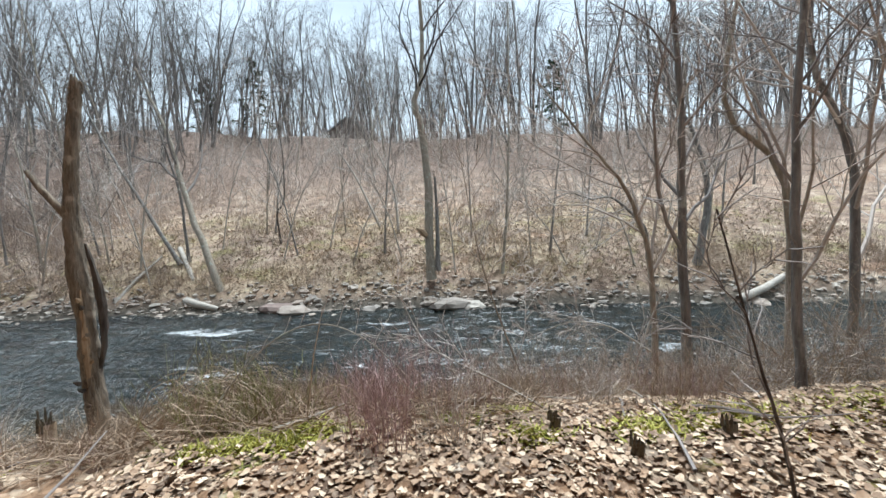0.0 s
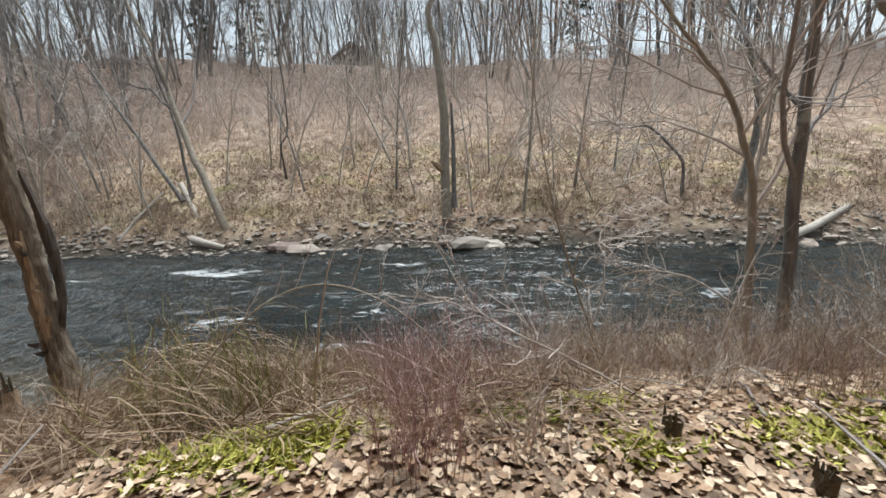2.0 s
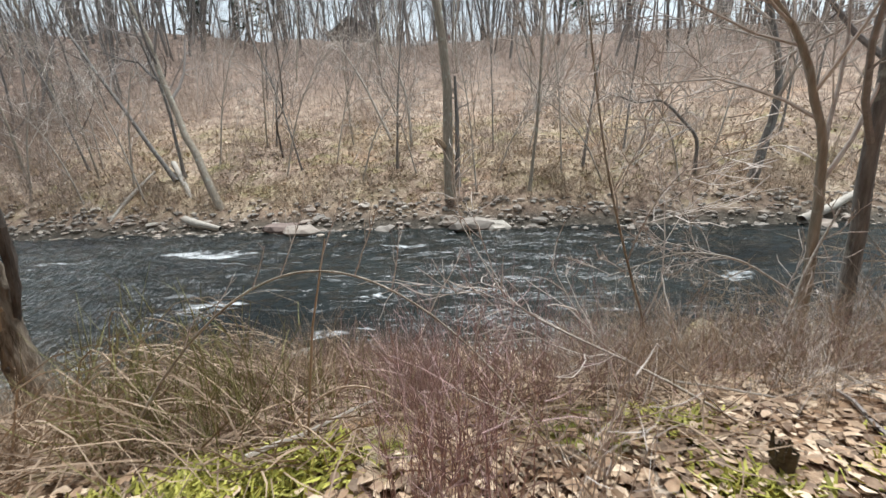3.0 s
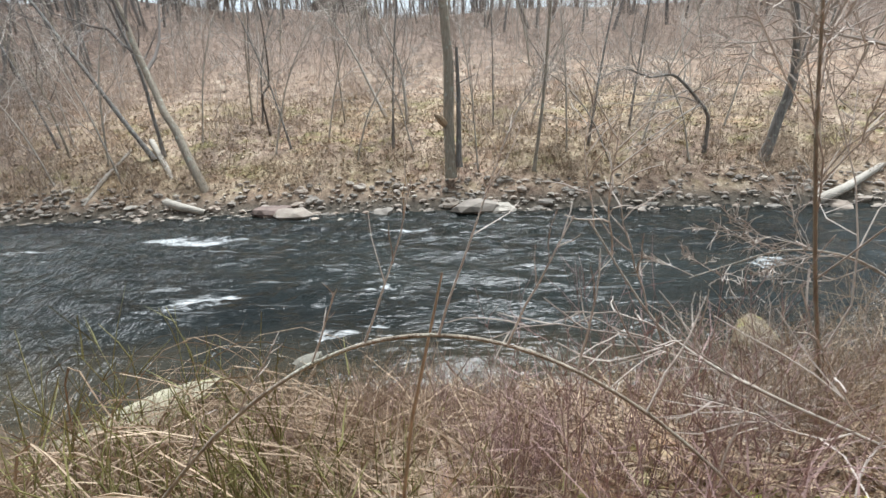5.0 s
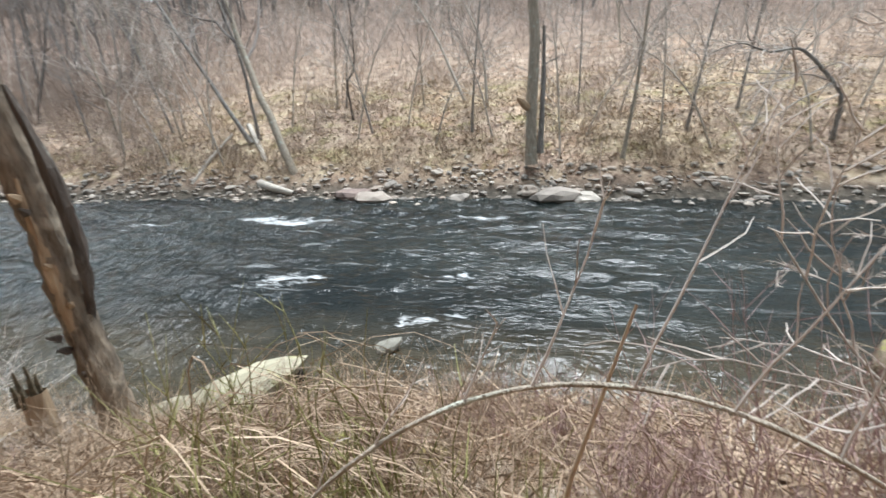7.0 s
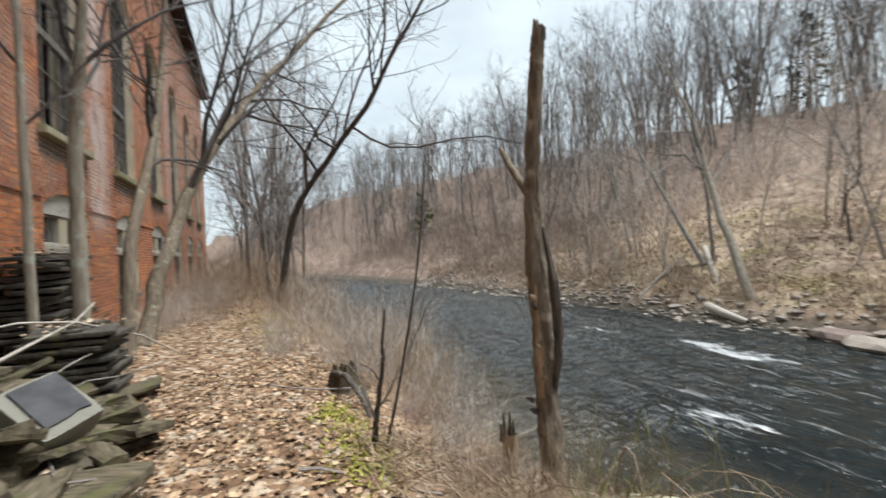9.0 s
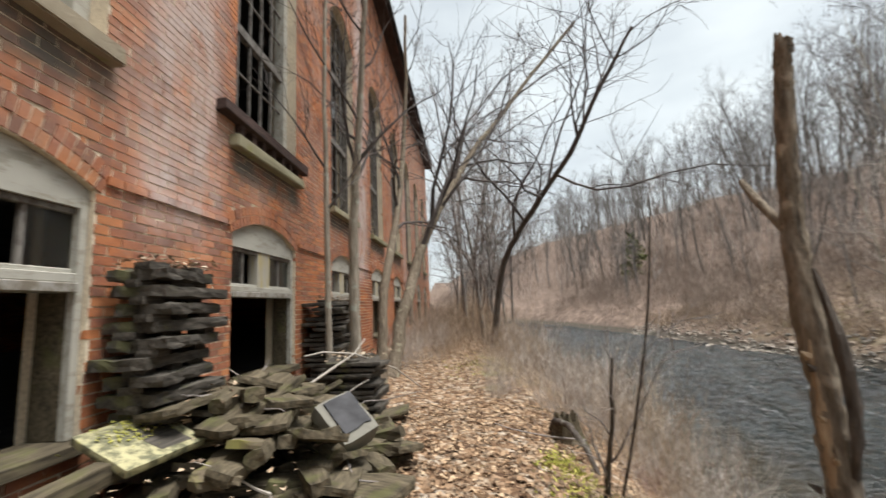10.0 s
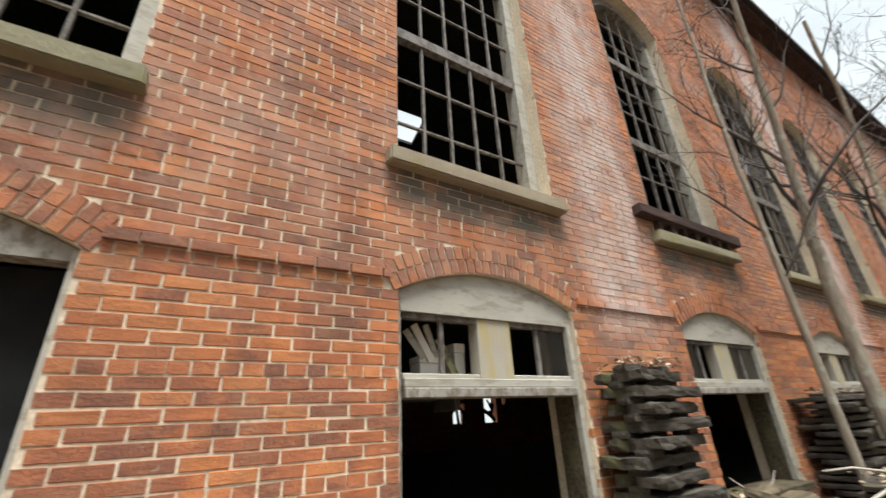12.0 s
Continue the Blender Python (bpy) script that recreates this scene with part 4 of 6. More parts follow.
def far_tree(seed, tall, r, lean):
    """A bare woodland tree for the ridge: slim trunk, rising limbs and a haze of fine twigs."""
    rng = np.random.default_rng(seed)
    g = Geo()
    stems = 1 if seed % 3 else 2
    for k in range(stems):
        pts = wander(rng, (0.25 * k, 0, -0.25), (lean + rng.normal(0, 0.08) + 0.2 * k, rng.normal(0, 0.06), 1), tall * rng.uniform(0.85, 1.0), 7, 0.06, 0.03)
        g.tube(pts, r * np.linspace(1, 0.02, 8) ** 0.8 + 0.008, 4)
        for i in range(12):
            f = 0.3 + 0.7 * (i + rng.random()) / 12
            q, d = along(pts, min(f, 0.97))
            limb = wander(rng, q, side_way(rng, d, rng.uniform(0.4, 0.95)), tall * 0.3 * (1.2 - 0.8 * f) * rng.uniform(0.6, 1.3), 3, 0.16, 0.08)
            g.ribbon(limb, np.linspace(max(0.016, r * (1 - 0.85 * f) * 0.5), 0.007, 4), rng)
            for _ in range(9):
                q2, d2 = along(limb, rng.uniform(0.15, 0.98))
                tw = side_way(rng, d2, rng.uniform(0.3, 0.9)) * tall * rng.uniform(0.04, 0.12) + np.array([0, 0, 0.12])
                g.ribbon(np.array([q2, q2 + 0.55 * tw, q2 + tw + rng.normal(0, 0.06, 3)]), [0.008, 0.006, 0.003], rng)
                for _ in range(2):
                    side = side_way(rng, tw, 0.7) * tall * rng.uniform(0.02, 0.06)
                    g.ribbon(np.array([q2 + 0.5 * tw, q2 + 0.5 * tw + side]), [0.006, 0.003], rng)
    return g


def hillside_woods():
    rng = np.random.default_rng(21)
    trees = [far_tree(100 + i, rng.uniform(11, 16), rng.uniform(0.075, 0.14), rng.normal(0, 0.05)) for i in range(9)]
    places = []

    def plant(x, d, scale):
        y = float(far_shore(np.array(x))) + d
        places.append((x, y, ground_z(x, y) - 0.2, rng.uniform(0, 6.28), scale, rng.integers(9)))

    for _ in range(170):
        plant(rng.uniform(-130, 45), rng.uniform(25, 58), rng.uniform(0.75, 1.35))
    for _ in range(120):
        plant(rng.uniform(4, 46), rng.uniform(20, 50), rng.uniform(0.8, 1.45))
    for _ in range(80):
        plant(rng.uniform(-60, -12), rng.uniform(21, 44), rng.uniform(0.8, 1.35))
    for _ in range(70):
        plant(rng.uniform(-16, 5), rng.uniform(27, 52), rng.uniform(0.7, 1.25))
    for _ in range(90):
        plant(rng.uniform(-140, -48), rng.uniform(8, 40), rng.uniform(0.6, 1.1))
    for _ in range(8):
        plant(rng.uniform(-46, -17), rng.uniform(17, 40), rng.uniform(0.9, 1.4))
    for _ in range(60):
        plant(rng.uniform(-52, -15), rng.uniform(3, 22), rng.uniform(0.35, 0.75))
    for _ in range(34):
        plant(rng.uniform(-110, -34), rng.uniform(6, 24), rng.uniform(0.6, 1.0))
    for _ in range(110):
        x, y = rng.uniform(-120, -34), rng.uniform(-34, 9)
        if abs(y - 0.5 * (float(near_shore(np.array(x))) + float(far_shore(np.array(x))))) < 5:
            continue
        places.append((x, y, ground_z(x, y) - 0.2, rng.uniform(0, 6.28), rng.uniform(0.6, 0.95), rng.integers(9)))
    scatter("far_woods", trees, places, M_TWIG_FAR, "bare grey-brown winter woods along the ridge", "woods")
    # trees on the slope that stand singly
    for i in range(26):
        x = rng.uniform(-34, 26)
        d = rng.uniform(10, 25)
        y = float(far_shore(np.array(x))) + d
        k = i % 5
        if i < 5:
            tr, cr = tree_meshes(300 + k, 7.5 + k, 0.05 + 0.009 * k, 0.3, 8, 2, (0.09 * (k - 2), 0.03 * k), 0.08, 6, 0.3, 0.006, 0.75, True)
            SLOPE.append((tr.mesh("trunk", True), cr.mesh("crown")))
        tr, cr = SLOPE[k]
        bare_tree("slope_tree", "slender bare grey tree on the brown slope", (x, y, ground_z(x, y)), tr, cr, M_BARK if k % 2 else M_BARK_PALE, M_TWIG, rng.uniform(0, 360), "slope trees", rng.uniform(0.75, 1.15))
    # slim poles of young growth
    poles = []
    for k in range(8):
        g, r2 = Geo(), np.random.default_rng(600 + k)
        pts = wander(r2, (0, 0, -0.2), (r2.normal(0, 0.2), r2.normal(0, 0.14), 1), r2.uniform(2.6, 6.0), 4, 0.1, 0.03)
        g.tube(pts, [0.024, 0.02, 0.016, 0.011, 0.005], 4)
        branch_out(g, r2, pts, 0.022, 1, 2, 10, 0.25, 0.7, 0.05, 0.28, 0.0045, True)
        poles.append(g)
    places = []
    for _ in range(430):
        x = rng.uniform(-60, 40)
        d = 5 + 23 * rng.random()
        y = float(far_shore(np.array(x))) + d
        places.append((x, y, ground_z(x, y), rng.uniform(0, 6.28), rng.uniform(0.6, 1.2), rng.integers(8)))
    scatter("young_growth", poles, places, M_CANE_GREY, "slim pale saplings standing thick on the slope", "saplings")
    # waist- to head-high brush, thin on the open bank, thick above it and downstream
    brush = [haze_brush(400 + i, 22, 1.75, 0.5, 0.0062, 6, 0.55) for i in range(6)]
    places = []
    for _ in range(330):
        x = -34 - 100 * rng.random()
        y = float(far_shore(np.array(x))) + rng.uniform(1, 40)
        places.append((x, y, ground_z(x, y), rng.uniform(0, 6.28), rng.uniform(1.3, 2.4), rng.integers(6)))
    for i in range(1500):
        x = rng.uniform(-50, 45) if i < 1100 else rng.uniform(-100, -36) if i < 1150 else rng.uniform(-44, -10)
        d = 7.2 + 24 * rng.random() ** 0.9 if i < 1150 else rng.uniform(0.9, 14)
        if i % 9 == 0:
            d = rng.uniform(2.5, 8)
        y = float(far_shore(np.array(x))) + d
        places.append((x, y, ground_z(x, y), rng.uniform(0, 6.28), rng.uniform(0.6, 1.25) * (1.0 if d > 8 or x < -10 else 0.55), rng.integers(6)))
    scatter("hillside_brush", brush, [p for p in places if p[0] > -13], M_BRUSH, "leafless brown brush covering the hillside", "brush")
    scatter("downstream_brush", brush, [p for p in places if p[0] <= -13], M_BRUSH_DARK, "dark leafless brush crowding the slope downstream", "brush")


SLOPE = []
hillside_woods()


# ---------------------------------------------------------------- far bank
def rock_mesh(seed, material, flat=0.6, fine=2):
    bm = bmesh.new()
    bmesh.ops.create_icosphere(bm, subdivisions=fine, radius=0.5)
    off = Vector((seed * 3.7, seed * 1.3, 0))
    for v in bm.verts:
        k = 1 + 0.55 * noise.noise(v.co * 1.9 + off) + 0.2 * noise.noise(v.co * 5 + off)
        v.co = Vector((v.co.x * 1.25, v.co.y * 0.9, v.co.z * flat)) * k
        v.co.z = max(v.co.z, -0.22)
    me = bpy.data.meshes.new("rock")
    bm.to_mesh(me)
    bm.free()
    me.materials.append(material)
    return me


def tris_as_quads(me):
    v = np.array([p.co[:] for p in me.vertices])
    q = np.array([(*p.vertices, p.vertices[-1]) for p in me.polygons])
    return v, q


M_CARTON = plain("pale_card", (0.74, 0.71, 0.64), spread=0.1)


def far_bank():
    rng = np.random.default_rng(31)
    rocks = [rock_mesh(i, M_ROCK, 0.45 + 0.06 * (i % 4)) for i in range(8)]
    for i in range(70):
        x = rng.uniform(-16, 14)
        d = rng.uniform(-0.25, 1.0)
        y = float(far_shore(np.array(x))) + d
        ob = part("rock", rocks[i % 8], M_ROCK)
        tagged(ob, "grey-brown weathered rock at the water's edge", "rock", "shore rocks")
        s = (0.16 + 0.34 * rng.random() ** 2) * (1.2 if d < 0.3 else 0.85)
        ob.location, ob.rotation_euler, ob.scale = (x, y, max(-1.16, ground_z(x, y) - 0.02)), (0, 0, rng.uniform(0, 6.3)), (s, s, s)
    # shingle between them
    g = Geo()
    small = [tris_as_quads(rock_mesh(40 + i, M_ROCK, 0.4 + 0.1 * i, 1)) for i in range(4)]
    for _ in range(2300):
        x = rng.uniform(-26, 18)
        d = rng.normal(0.35, 0.36) + 0.25 * math.sin(x * 0.9) * math.sin(x * 0.37 + 1)
        y = float(far_shore(np.array(x))) + d
        v, q = small[rng.integers(4)]
        s, a = 0.05 + 0.2 * rng.random() ** 2.2, rng.uniform(0, 6.3)
        r = np.array([[math.cos(a), -math.sin(a), 0], [math.sin(a), math.cos(a), 0], [0, 0, 1]])
        g.add(v @ r.T * s + np.array([x, y, max(-1.13, ground_z(x, y)) + 0.01]), q)
    tagged(part("shingle", g, M_ROCK), "loose shore stones along the far waterline", "stones", kind="stuff")
    # named stones at the waterline
    for x, y, s, m, label in ((3.4, 13.85, 1.0, M_ROCK, "broad pale flat boulder at the waterline"), (4.0, 13.75, 0.7, M_ROCK, "tilted grey boulder at the waterline"),
                              (0.1, 14.9, 0.7, plain("tan_rock", (0.36, 0.25, 0.14)), "tan boulder on the stony shore"), (-2.5, 14.5, 1.0, plain("russet_rock", (0.19, 0.145, 0.125)), "dull red boulder on the stony shore"),
                              (-1.7, 14.0, 0.9, M_ROCK, "flat pale stone slab in shallow water")):
        ob = part("boulder", rock_mesh(int(50 + x * 7), m, 0.5), m)
        tagged(ob, label, "rock")
        ob.location, ob.scale = (x, y, -1.05), (s, s, s)
    # drift logs
    for pts, r, label in ((((-8.2, 14.9, -0.75), (-8.0, 15.8, 0.0), (-7.8, 16.9, 0.75)), 0.07, "bleached drift log propped on the stony shore"),
                          (((-7.4, 17.4, 1.0), (-6.3, 16.2, 0.1), (-5.4, 15.2, -0.7)), 0.11, "grey fallen trunk sloping to the water"),
                          (((-5.7, 14.9, -0.75), (-5.1, 14.6, -0.85), (-4.4, 14.5, -1.0)), 0.15, "short drift log beside a leaning tree"),
                          (((12.0, 13.0, -1.0), (13.0, 13.3, -0.75), (14.6, 14.0, -0.25)), 0.13, "pale stripped log on the far shore"),
                          (((-12.6, 15.2, -0.5), (-11.4, 14.9, -0.75), (-9.9, 14.6, -0.95)), 0.06, "bleached branch lying on the shore")):
        g = Geo()
        g.tube(np.array(pts), [r, r * 0.85, r * 0.55], 8, 0.12, rng)
        tagged(part("drift_log", g, M_DRIFT, smooth=True), label, "log")
    # dry leaves, grass tufts and thin weeds on the grassy bank
    leaf = Geo()
    n = 22000
    x = rng.uniform(-24, 18, n)
    d = 0.4 + rng.gamma(2.0, 2.6, n)
    y = far_shore(x) + d
    z = height(x, y)
    for i in range(n):
        add_leaf(leaf, rng, x[i], y[i], z[i] + 0.02, rng.uniform(0.04, 0.11), 1.1)
    tagged(part("fallen_leaves", leaf, M_LEAF_FAR), "tan fallen leaves and litter on the far bank", "leaves", kind="stuff")
    tuft = [shrub_geo(500 + i, 24, 0.36, 0.6, 0.2, 0.006, 0, 3, 0.16, 2) for i in range(4)]
    places = []
    for _ in range(330):
        xx = rng.uniform(-15, 13)
        dd = rng.uniform(0.8, 8.5)
        yy = float(far_shore(np.array(xx))) + dd
        places.append((xx, yy, ground_z(xx, yy), rng.uniform(0, 6.28), rng.uniform(0.6, 1.4), rng.integers(4)))
    scatter("dry_grass", tuft, places, M_STRAW, "tufts of straw-coloured dead grass on the bank", "grass")
    places = []
    for _ in range(170):
        xx = rng.uniform(-12, 12)
        dd = rng.uniform(1.2, 7.5)
        yy = float(far_shore(np.array(xx))) + dd
        places.append((xx, yy, ground_z(xx, yy), rng.uniform(0, 6.28), rng.uniform(0.5, 1.2), rng.integers(4)))
    scatter("green_grass", tuft, places, M_CANE_GREEN, "olive tufts of new grass on the bank", "grass")
    low_brush = [haze_brush(540 + i, 26, 0.75, 0.8, 0.005, 6, 0.3) for i in range(4)]
    places = []
    for _ in range(300):
        xx = rng.uniform(-26, 18)
        dd = rng.uniform(0.7, 2.2) if rng.random() < 0.6 else rng.uniform(2, 8)
        yy = float(far_shore(np.array(xx))) + dd
        places.append((xx, yy, ground_z(xx, yy), rng.uniform(0, 6.28), rng.uniform(0.6, 1.3), rng.integers(4)))
    scatter("low_brush", low_brush, places, M_CANE_BROWN, "low brown brush hanging over the stony shore", "brush")
    weed = [haze_brush(520 + i, 9, 1.2, 0.4, 0.006, 5, 0.25) for i in range(4)]
    places = []
    for _ in range(330):
        xx = rng.uniform(-24, 18)
        dd = rng.uniform(0.6, 9)
        yy = float(far_shore(np.array(xx))) + dd
        places.append((xx, yy, ground_z(xx, yy), rng.uniform(0, 6.28), rng.uniform(0.5, 1.3), rng.integers(4)))
    scatter("dead_weeds", weed, places, M_BRUSH, "thin grey dead weeds and saplings on the bank", "weeds")


def add_leaf(geo, rng, x, y, z, size, curl=0.6):
    """One dry leaf: two halves folded along the midrib, ragged in outline."""
    a = rng.uniform(0, 6.283)
    c, s = math.cos(a) * size, math.sin(a) * size
    up = size * curl * rng.uniform(0.05, 0.55)
    w = rng.uniform(0.3, 0.5)
    tip = rng.uniform(-0.1, 0.3) * size
    pts = ((-0.5, 0, 0), (0.05, 0, 0.03 * size), (0.55, 0, tip), (0.3, w, up), (-0.25, w * 0.8, up * 0.8), (0.3, -w, up * rng.uniform(0.2, 1)), (-0.25, -w * 0.8, up * 0.5))
    tx, ty = rng.normal(0, 0.2, 2) * size
    lift = 0.5 * (abs(tx) + abs(ty))
    geo.add([(x + p * c - q * s, y + p * s + q * c, z + h + p * tx + q * ty + lift * 0.6) for p, q, h in pts], [(0, 1, 3, 4), (1, 2, 3, 3), (0, 5, 1, 1), (1, 5, 2, 2)])


def bent_tree(name, label, path, r0, r1, mats, seed, limbs=8, lo=0.4, ratio=0.3, deepest=2, spread=0.7, up=0.04, thin=0.004, sides=8):
    """A tree whose trunk follows a few way points."""
    rng = np.random.default_rng(seed)
    base = np.array(path[0], dtype=float)
    way = np.array(path, dtype=float) - base
    t = np.linspace(0, len(way) - 1, 4 * (len(way) - 1) + 1)
    pts = np.stack([np.interp(t, np.arange(len(way)), way[:, k]) for k in range(3)], -1)
    for _ in range(2):
        pts[1:-1] = (pts[:-2] + 2 * pts[1:-1] + pts[2:]) / 4
    pts[1:] += rng.normal(0, r0 * 0.12, pts[1:].shape)
    trunk, crown = Geo(), Geo()
    radii = np.linspace(r0, r1, len(pts))
    radii[0] *= 1.3
    trunk.tube(pts, radii, sides, 0.06, rng)
    branch_out(crown, rng, pts, r0, 0, deepest, limbs, lo, spread, up, ratio, thin)
    th = thing(name, label, "tree", tuple(base))
    part("trunk", trunk, mats[0], th, smooth=True)
    part("crown", crown, mats[1], th)
    return th


def far_bank_trees():
    g = ground_z
    t = bent_tree("river_tree", "tall forked grey tree on the far bank", [(2.76, 14.9, -0.3), (2.74, 14.9, 3.0), (2.62, 14.9, 5.0), (2.35, 14.9, 5.75), (2.75, 15.0, 6.6), (2.7, 15.1, 9.5), (2.5, 15.2, 12.5)], 0.15, 0.04, (M_BARK_PALE, M_TWIG_DARK), 61, 9, 0.5, 0.3)
    k = Geo()
    k.tube(wander(np.random.default_rng(4), (-0.12, -0.12, 1.5), (-0.6, -0.3, 0.5), 0.45, 3, 0.1), [0.1, 0.11, 0.09, 0.03], 7)
    part("broken_stub", k, M_RAW, t, "pale broken branch stub")
    bent_tree("river_tree", "thin broken trunk beside the forked tree", [(3.0, 14.9, 0.0), (3.03, 14.9, 1.6), (3.0, 14.95, 3.2)], 0.085, 0.04, (M_BARK, M_TWIG), 62, 5, 0.5, 0.2)
    bent_tree("leaning_tree", "pale leaning tree rooted at the far waterline", [(-4.45, 15.1, -1.1), (-5.6, 15.8, 1.3), (-6.65, 16.5, 3.6), (-7.2, 16.8, 5.6), (-8.4, 17.0, 8.0)], 0.15, 0.04, (M_BARK_PALE, M_TWIG), 63, 9, 0.4, 0.35)
    bent_tree("crooked_sapling", "crooked dark sapling on the grassy bank", [(-3.7, 18.4, g(-3.7, 18.4)), (-3.85, 18.4, 2.4), (-3.45, 18.4, 2.75), (-3.4, 18.4, 4.6), (-3.7, 18.4, 7)], 0.045, 0.015, (M_BARK_DARK, M_TWIG), 64, 5, 0.5, 0.25)
    bent_tree("leaning_tree", "slender leaning sapling among drift logs", [(-6.9, 16.6, 0.4), (-8.6, 17.0, 3.0), (-10.2, 17.4, 5.4), (-11.6, 17.8, 8.0)], 0.08, 0.025, (M_BARK, M_TWIG), 65, 8, 0.35, 0.3)
    bent_tree("leaning_tree", "slender dark tree bending over the shore", [(-6.7, 16.8, 0.5), (-6.9, 16.9, 3.2), (-7.6, 17.0, 5.4), (-8.3, 17.0, 8.2)], 0.06, 0.02, (M_BARK, M_TWIG), 66, 12, 0.3, 0.35)
    bent_tree("arching_tree", "low crooked tree with drooping pale branches", [(10.4, 15.3, g(10.4, 15.3)), (10.3, 15.1, 1.2), (9.5, 14.9, 1.9), (8.9, 14.8, 2.35), (8.2, 14.6, 2.2), (7.4, 14.4, 2.5), (6.7, 14.4, 2.2)], 0.06, 0.01, (M_BARK, M_CANE_GREY), 67, 18, 0.2, 0.45, 2, 0.9, -0.08)
    bent_tree("arching_tree", "grey tree leaning over the far shore", [(11.8, 14.8, -0.2), (12.2, 14.6, 2.2), (11.4, 14.3, 4.5), (9.9, 14.0, 6.4)], 0.14, 0.03, (M_BARK, M_CANE_GREY), 68, 10, 0.3, 0.38)
    bent_tree("slope_tree", "leaning dark trunk on the far bank", [(5.2, 14.9, -0.2), (5.45, 15.0, 2.0), (5.6, 15.1, 5.0), (5.7, 15.2, 9.0)], 0.055, 0.02, (M_BARK_PALE, M_CANE_GREY), 69, 10, 0.3, 0.3)
    lean = np.random.default_rng(75)
    for i, (x, y) in enumerate(((-9.5, 15.6), (-8.3, 16.4), (-3.0, 16.8), (-1.4, 17.5), (4.4, 16.2), (6.4, 15.8), (7.6, 15.4), (8.8, 16.0), (-11.5, 15.8), (3.6, 15.4), (-6.0, 18.0), (1.6, 16.6), (-10.4, 17.8), (5.6, 17.6), (9.8, 15.0), (-0.2, 16.2), (-7.4, 15.6), (11.6, 16.4))):
        dx, top = lean.uniform(-2.2, 2.2), lean.uniform(2.6, 5.2)
        bent_tree("dead_sapling", "thin pale dead sapling leaning on the bank", [(x, y, g(x, y) - 0.05), (x + 0.3 * dx, y, g(x, y) + 0.45 * top), (x + 0.75 * dx, y + 0.1, g(x, y) + 0.8 * top), (x + 1.35 * dx, y + 0.2, g(x, y) + top)], 0.03, 0.008, (M_DRIFT, M_CANE_GREY), 700 + i, 9, 0.2, 0.45, 2, 0.7, -0.02, 0.006, 6)
    bent_tree("fallen_tree", "bleached dead tree slanting down the slope", [(0.4, 19.5, g(0.4, 19.5)), (-0.8, 20.0, 4.2), (-2.2, 20.4, 6.2)], 0.06, 0.02, (M_DRIFT, M_CANE_GREY), 70, 6, 0.3, 0.35)
    bent_tree("fallen_tree", "bleached dead sapling with bare twigs", [(1.3, 18.6, g(1.3, 18.6)), (1.2, 18.8, 3.4), (0.2, 19.2, 5.4)], 0.06, 0.02, (M_DRIFT, M_CANE_GREY), 71, 7, 0.2, 0.4)
    stems = [(-9.8, 16.8), (-2.6, 17.2), (-4.4, 19.6), (-4.7, 19.4), (0.9, 17.0), (-10.8, 17.6), (-12.2, 16.6), (7.2, 16.2), (9.0, 17.4), (13.0, 16.0), (-14.0, 17.0), (4.4, 18.0), (-1.2, 19.6), (14.5, 17.5)]
    rng = np.random.default_rng(72)
    for i, (x, y) in enumerate(stems):
        lean_x = rng.normal(0, 1.5)
        bent_tree("bank_sapling", "slim grey sapling on the far bank", [(x, y, g(x, y)), (x + 0.2 * lean_x, y, g(x, y) + 2.5), (x + lean_x, y + 0.3, g(x, y) + rng.uniform(5, 9))], rng.uniform(0.028, 0.06), 0.012, (M_BARK_PALE if i % 3 == 0 else M_BARK, M_CANE_GREY if i % 2 else M_TWIG), 80 + i, 11, 0.25, 0.32)


def evergreen(at, tall, seed, label, needle=None):
    rng = np.random.default_rng(seed)
    t = thing("evergreen", label, "conifer", at)
    trunk, needles = Geo(), Geo()
    trunk.tube([(0, 0, -0.3), (0, 0, tall * 0.5), (0, 0, tall)], [0.16, 0.1, 0.02], 6)
    for i in range(46):
        z = tall * (0.12 + 0.86 * i / 46)
        ln = (tall - z) * 0.32 * rng.uniform(0.6, 1.2) + 0.25
        a = rng.uniform(0, 6.28)
        pts = wander(rng, (0, 0, z), (math.cos(a), math.sin(a), -0.12), ln, 4, 0.06)
        trunk.tube(pts, np.linspace(0.03, 0.01, 5), 3)
        for _ in range(26):
            p, d = along(pts, rng.uniform(0.15, 1.0))
            w = side_way(rng, d, rng.uniform(0.4, 1.0)) * rng.uniform(0.2, 0.5)
            s = rng.normal(0, 0.05, 3)
            needles.add([p, p + w * 0.6 + s, p + w, p + w * 0.6 - s], [(0, 1, 2, 3)])
    part("trunk", trunk, M_BARK_DARK, t)
    part("needles", needles, needle or M_NEEDLE, t)


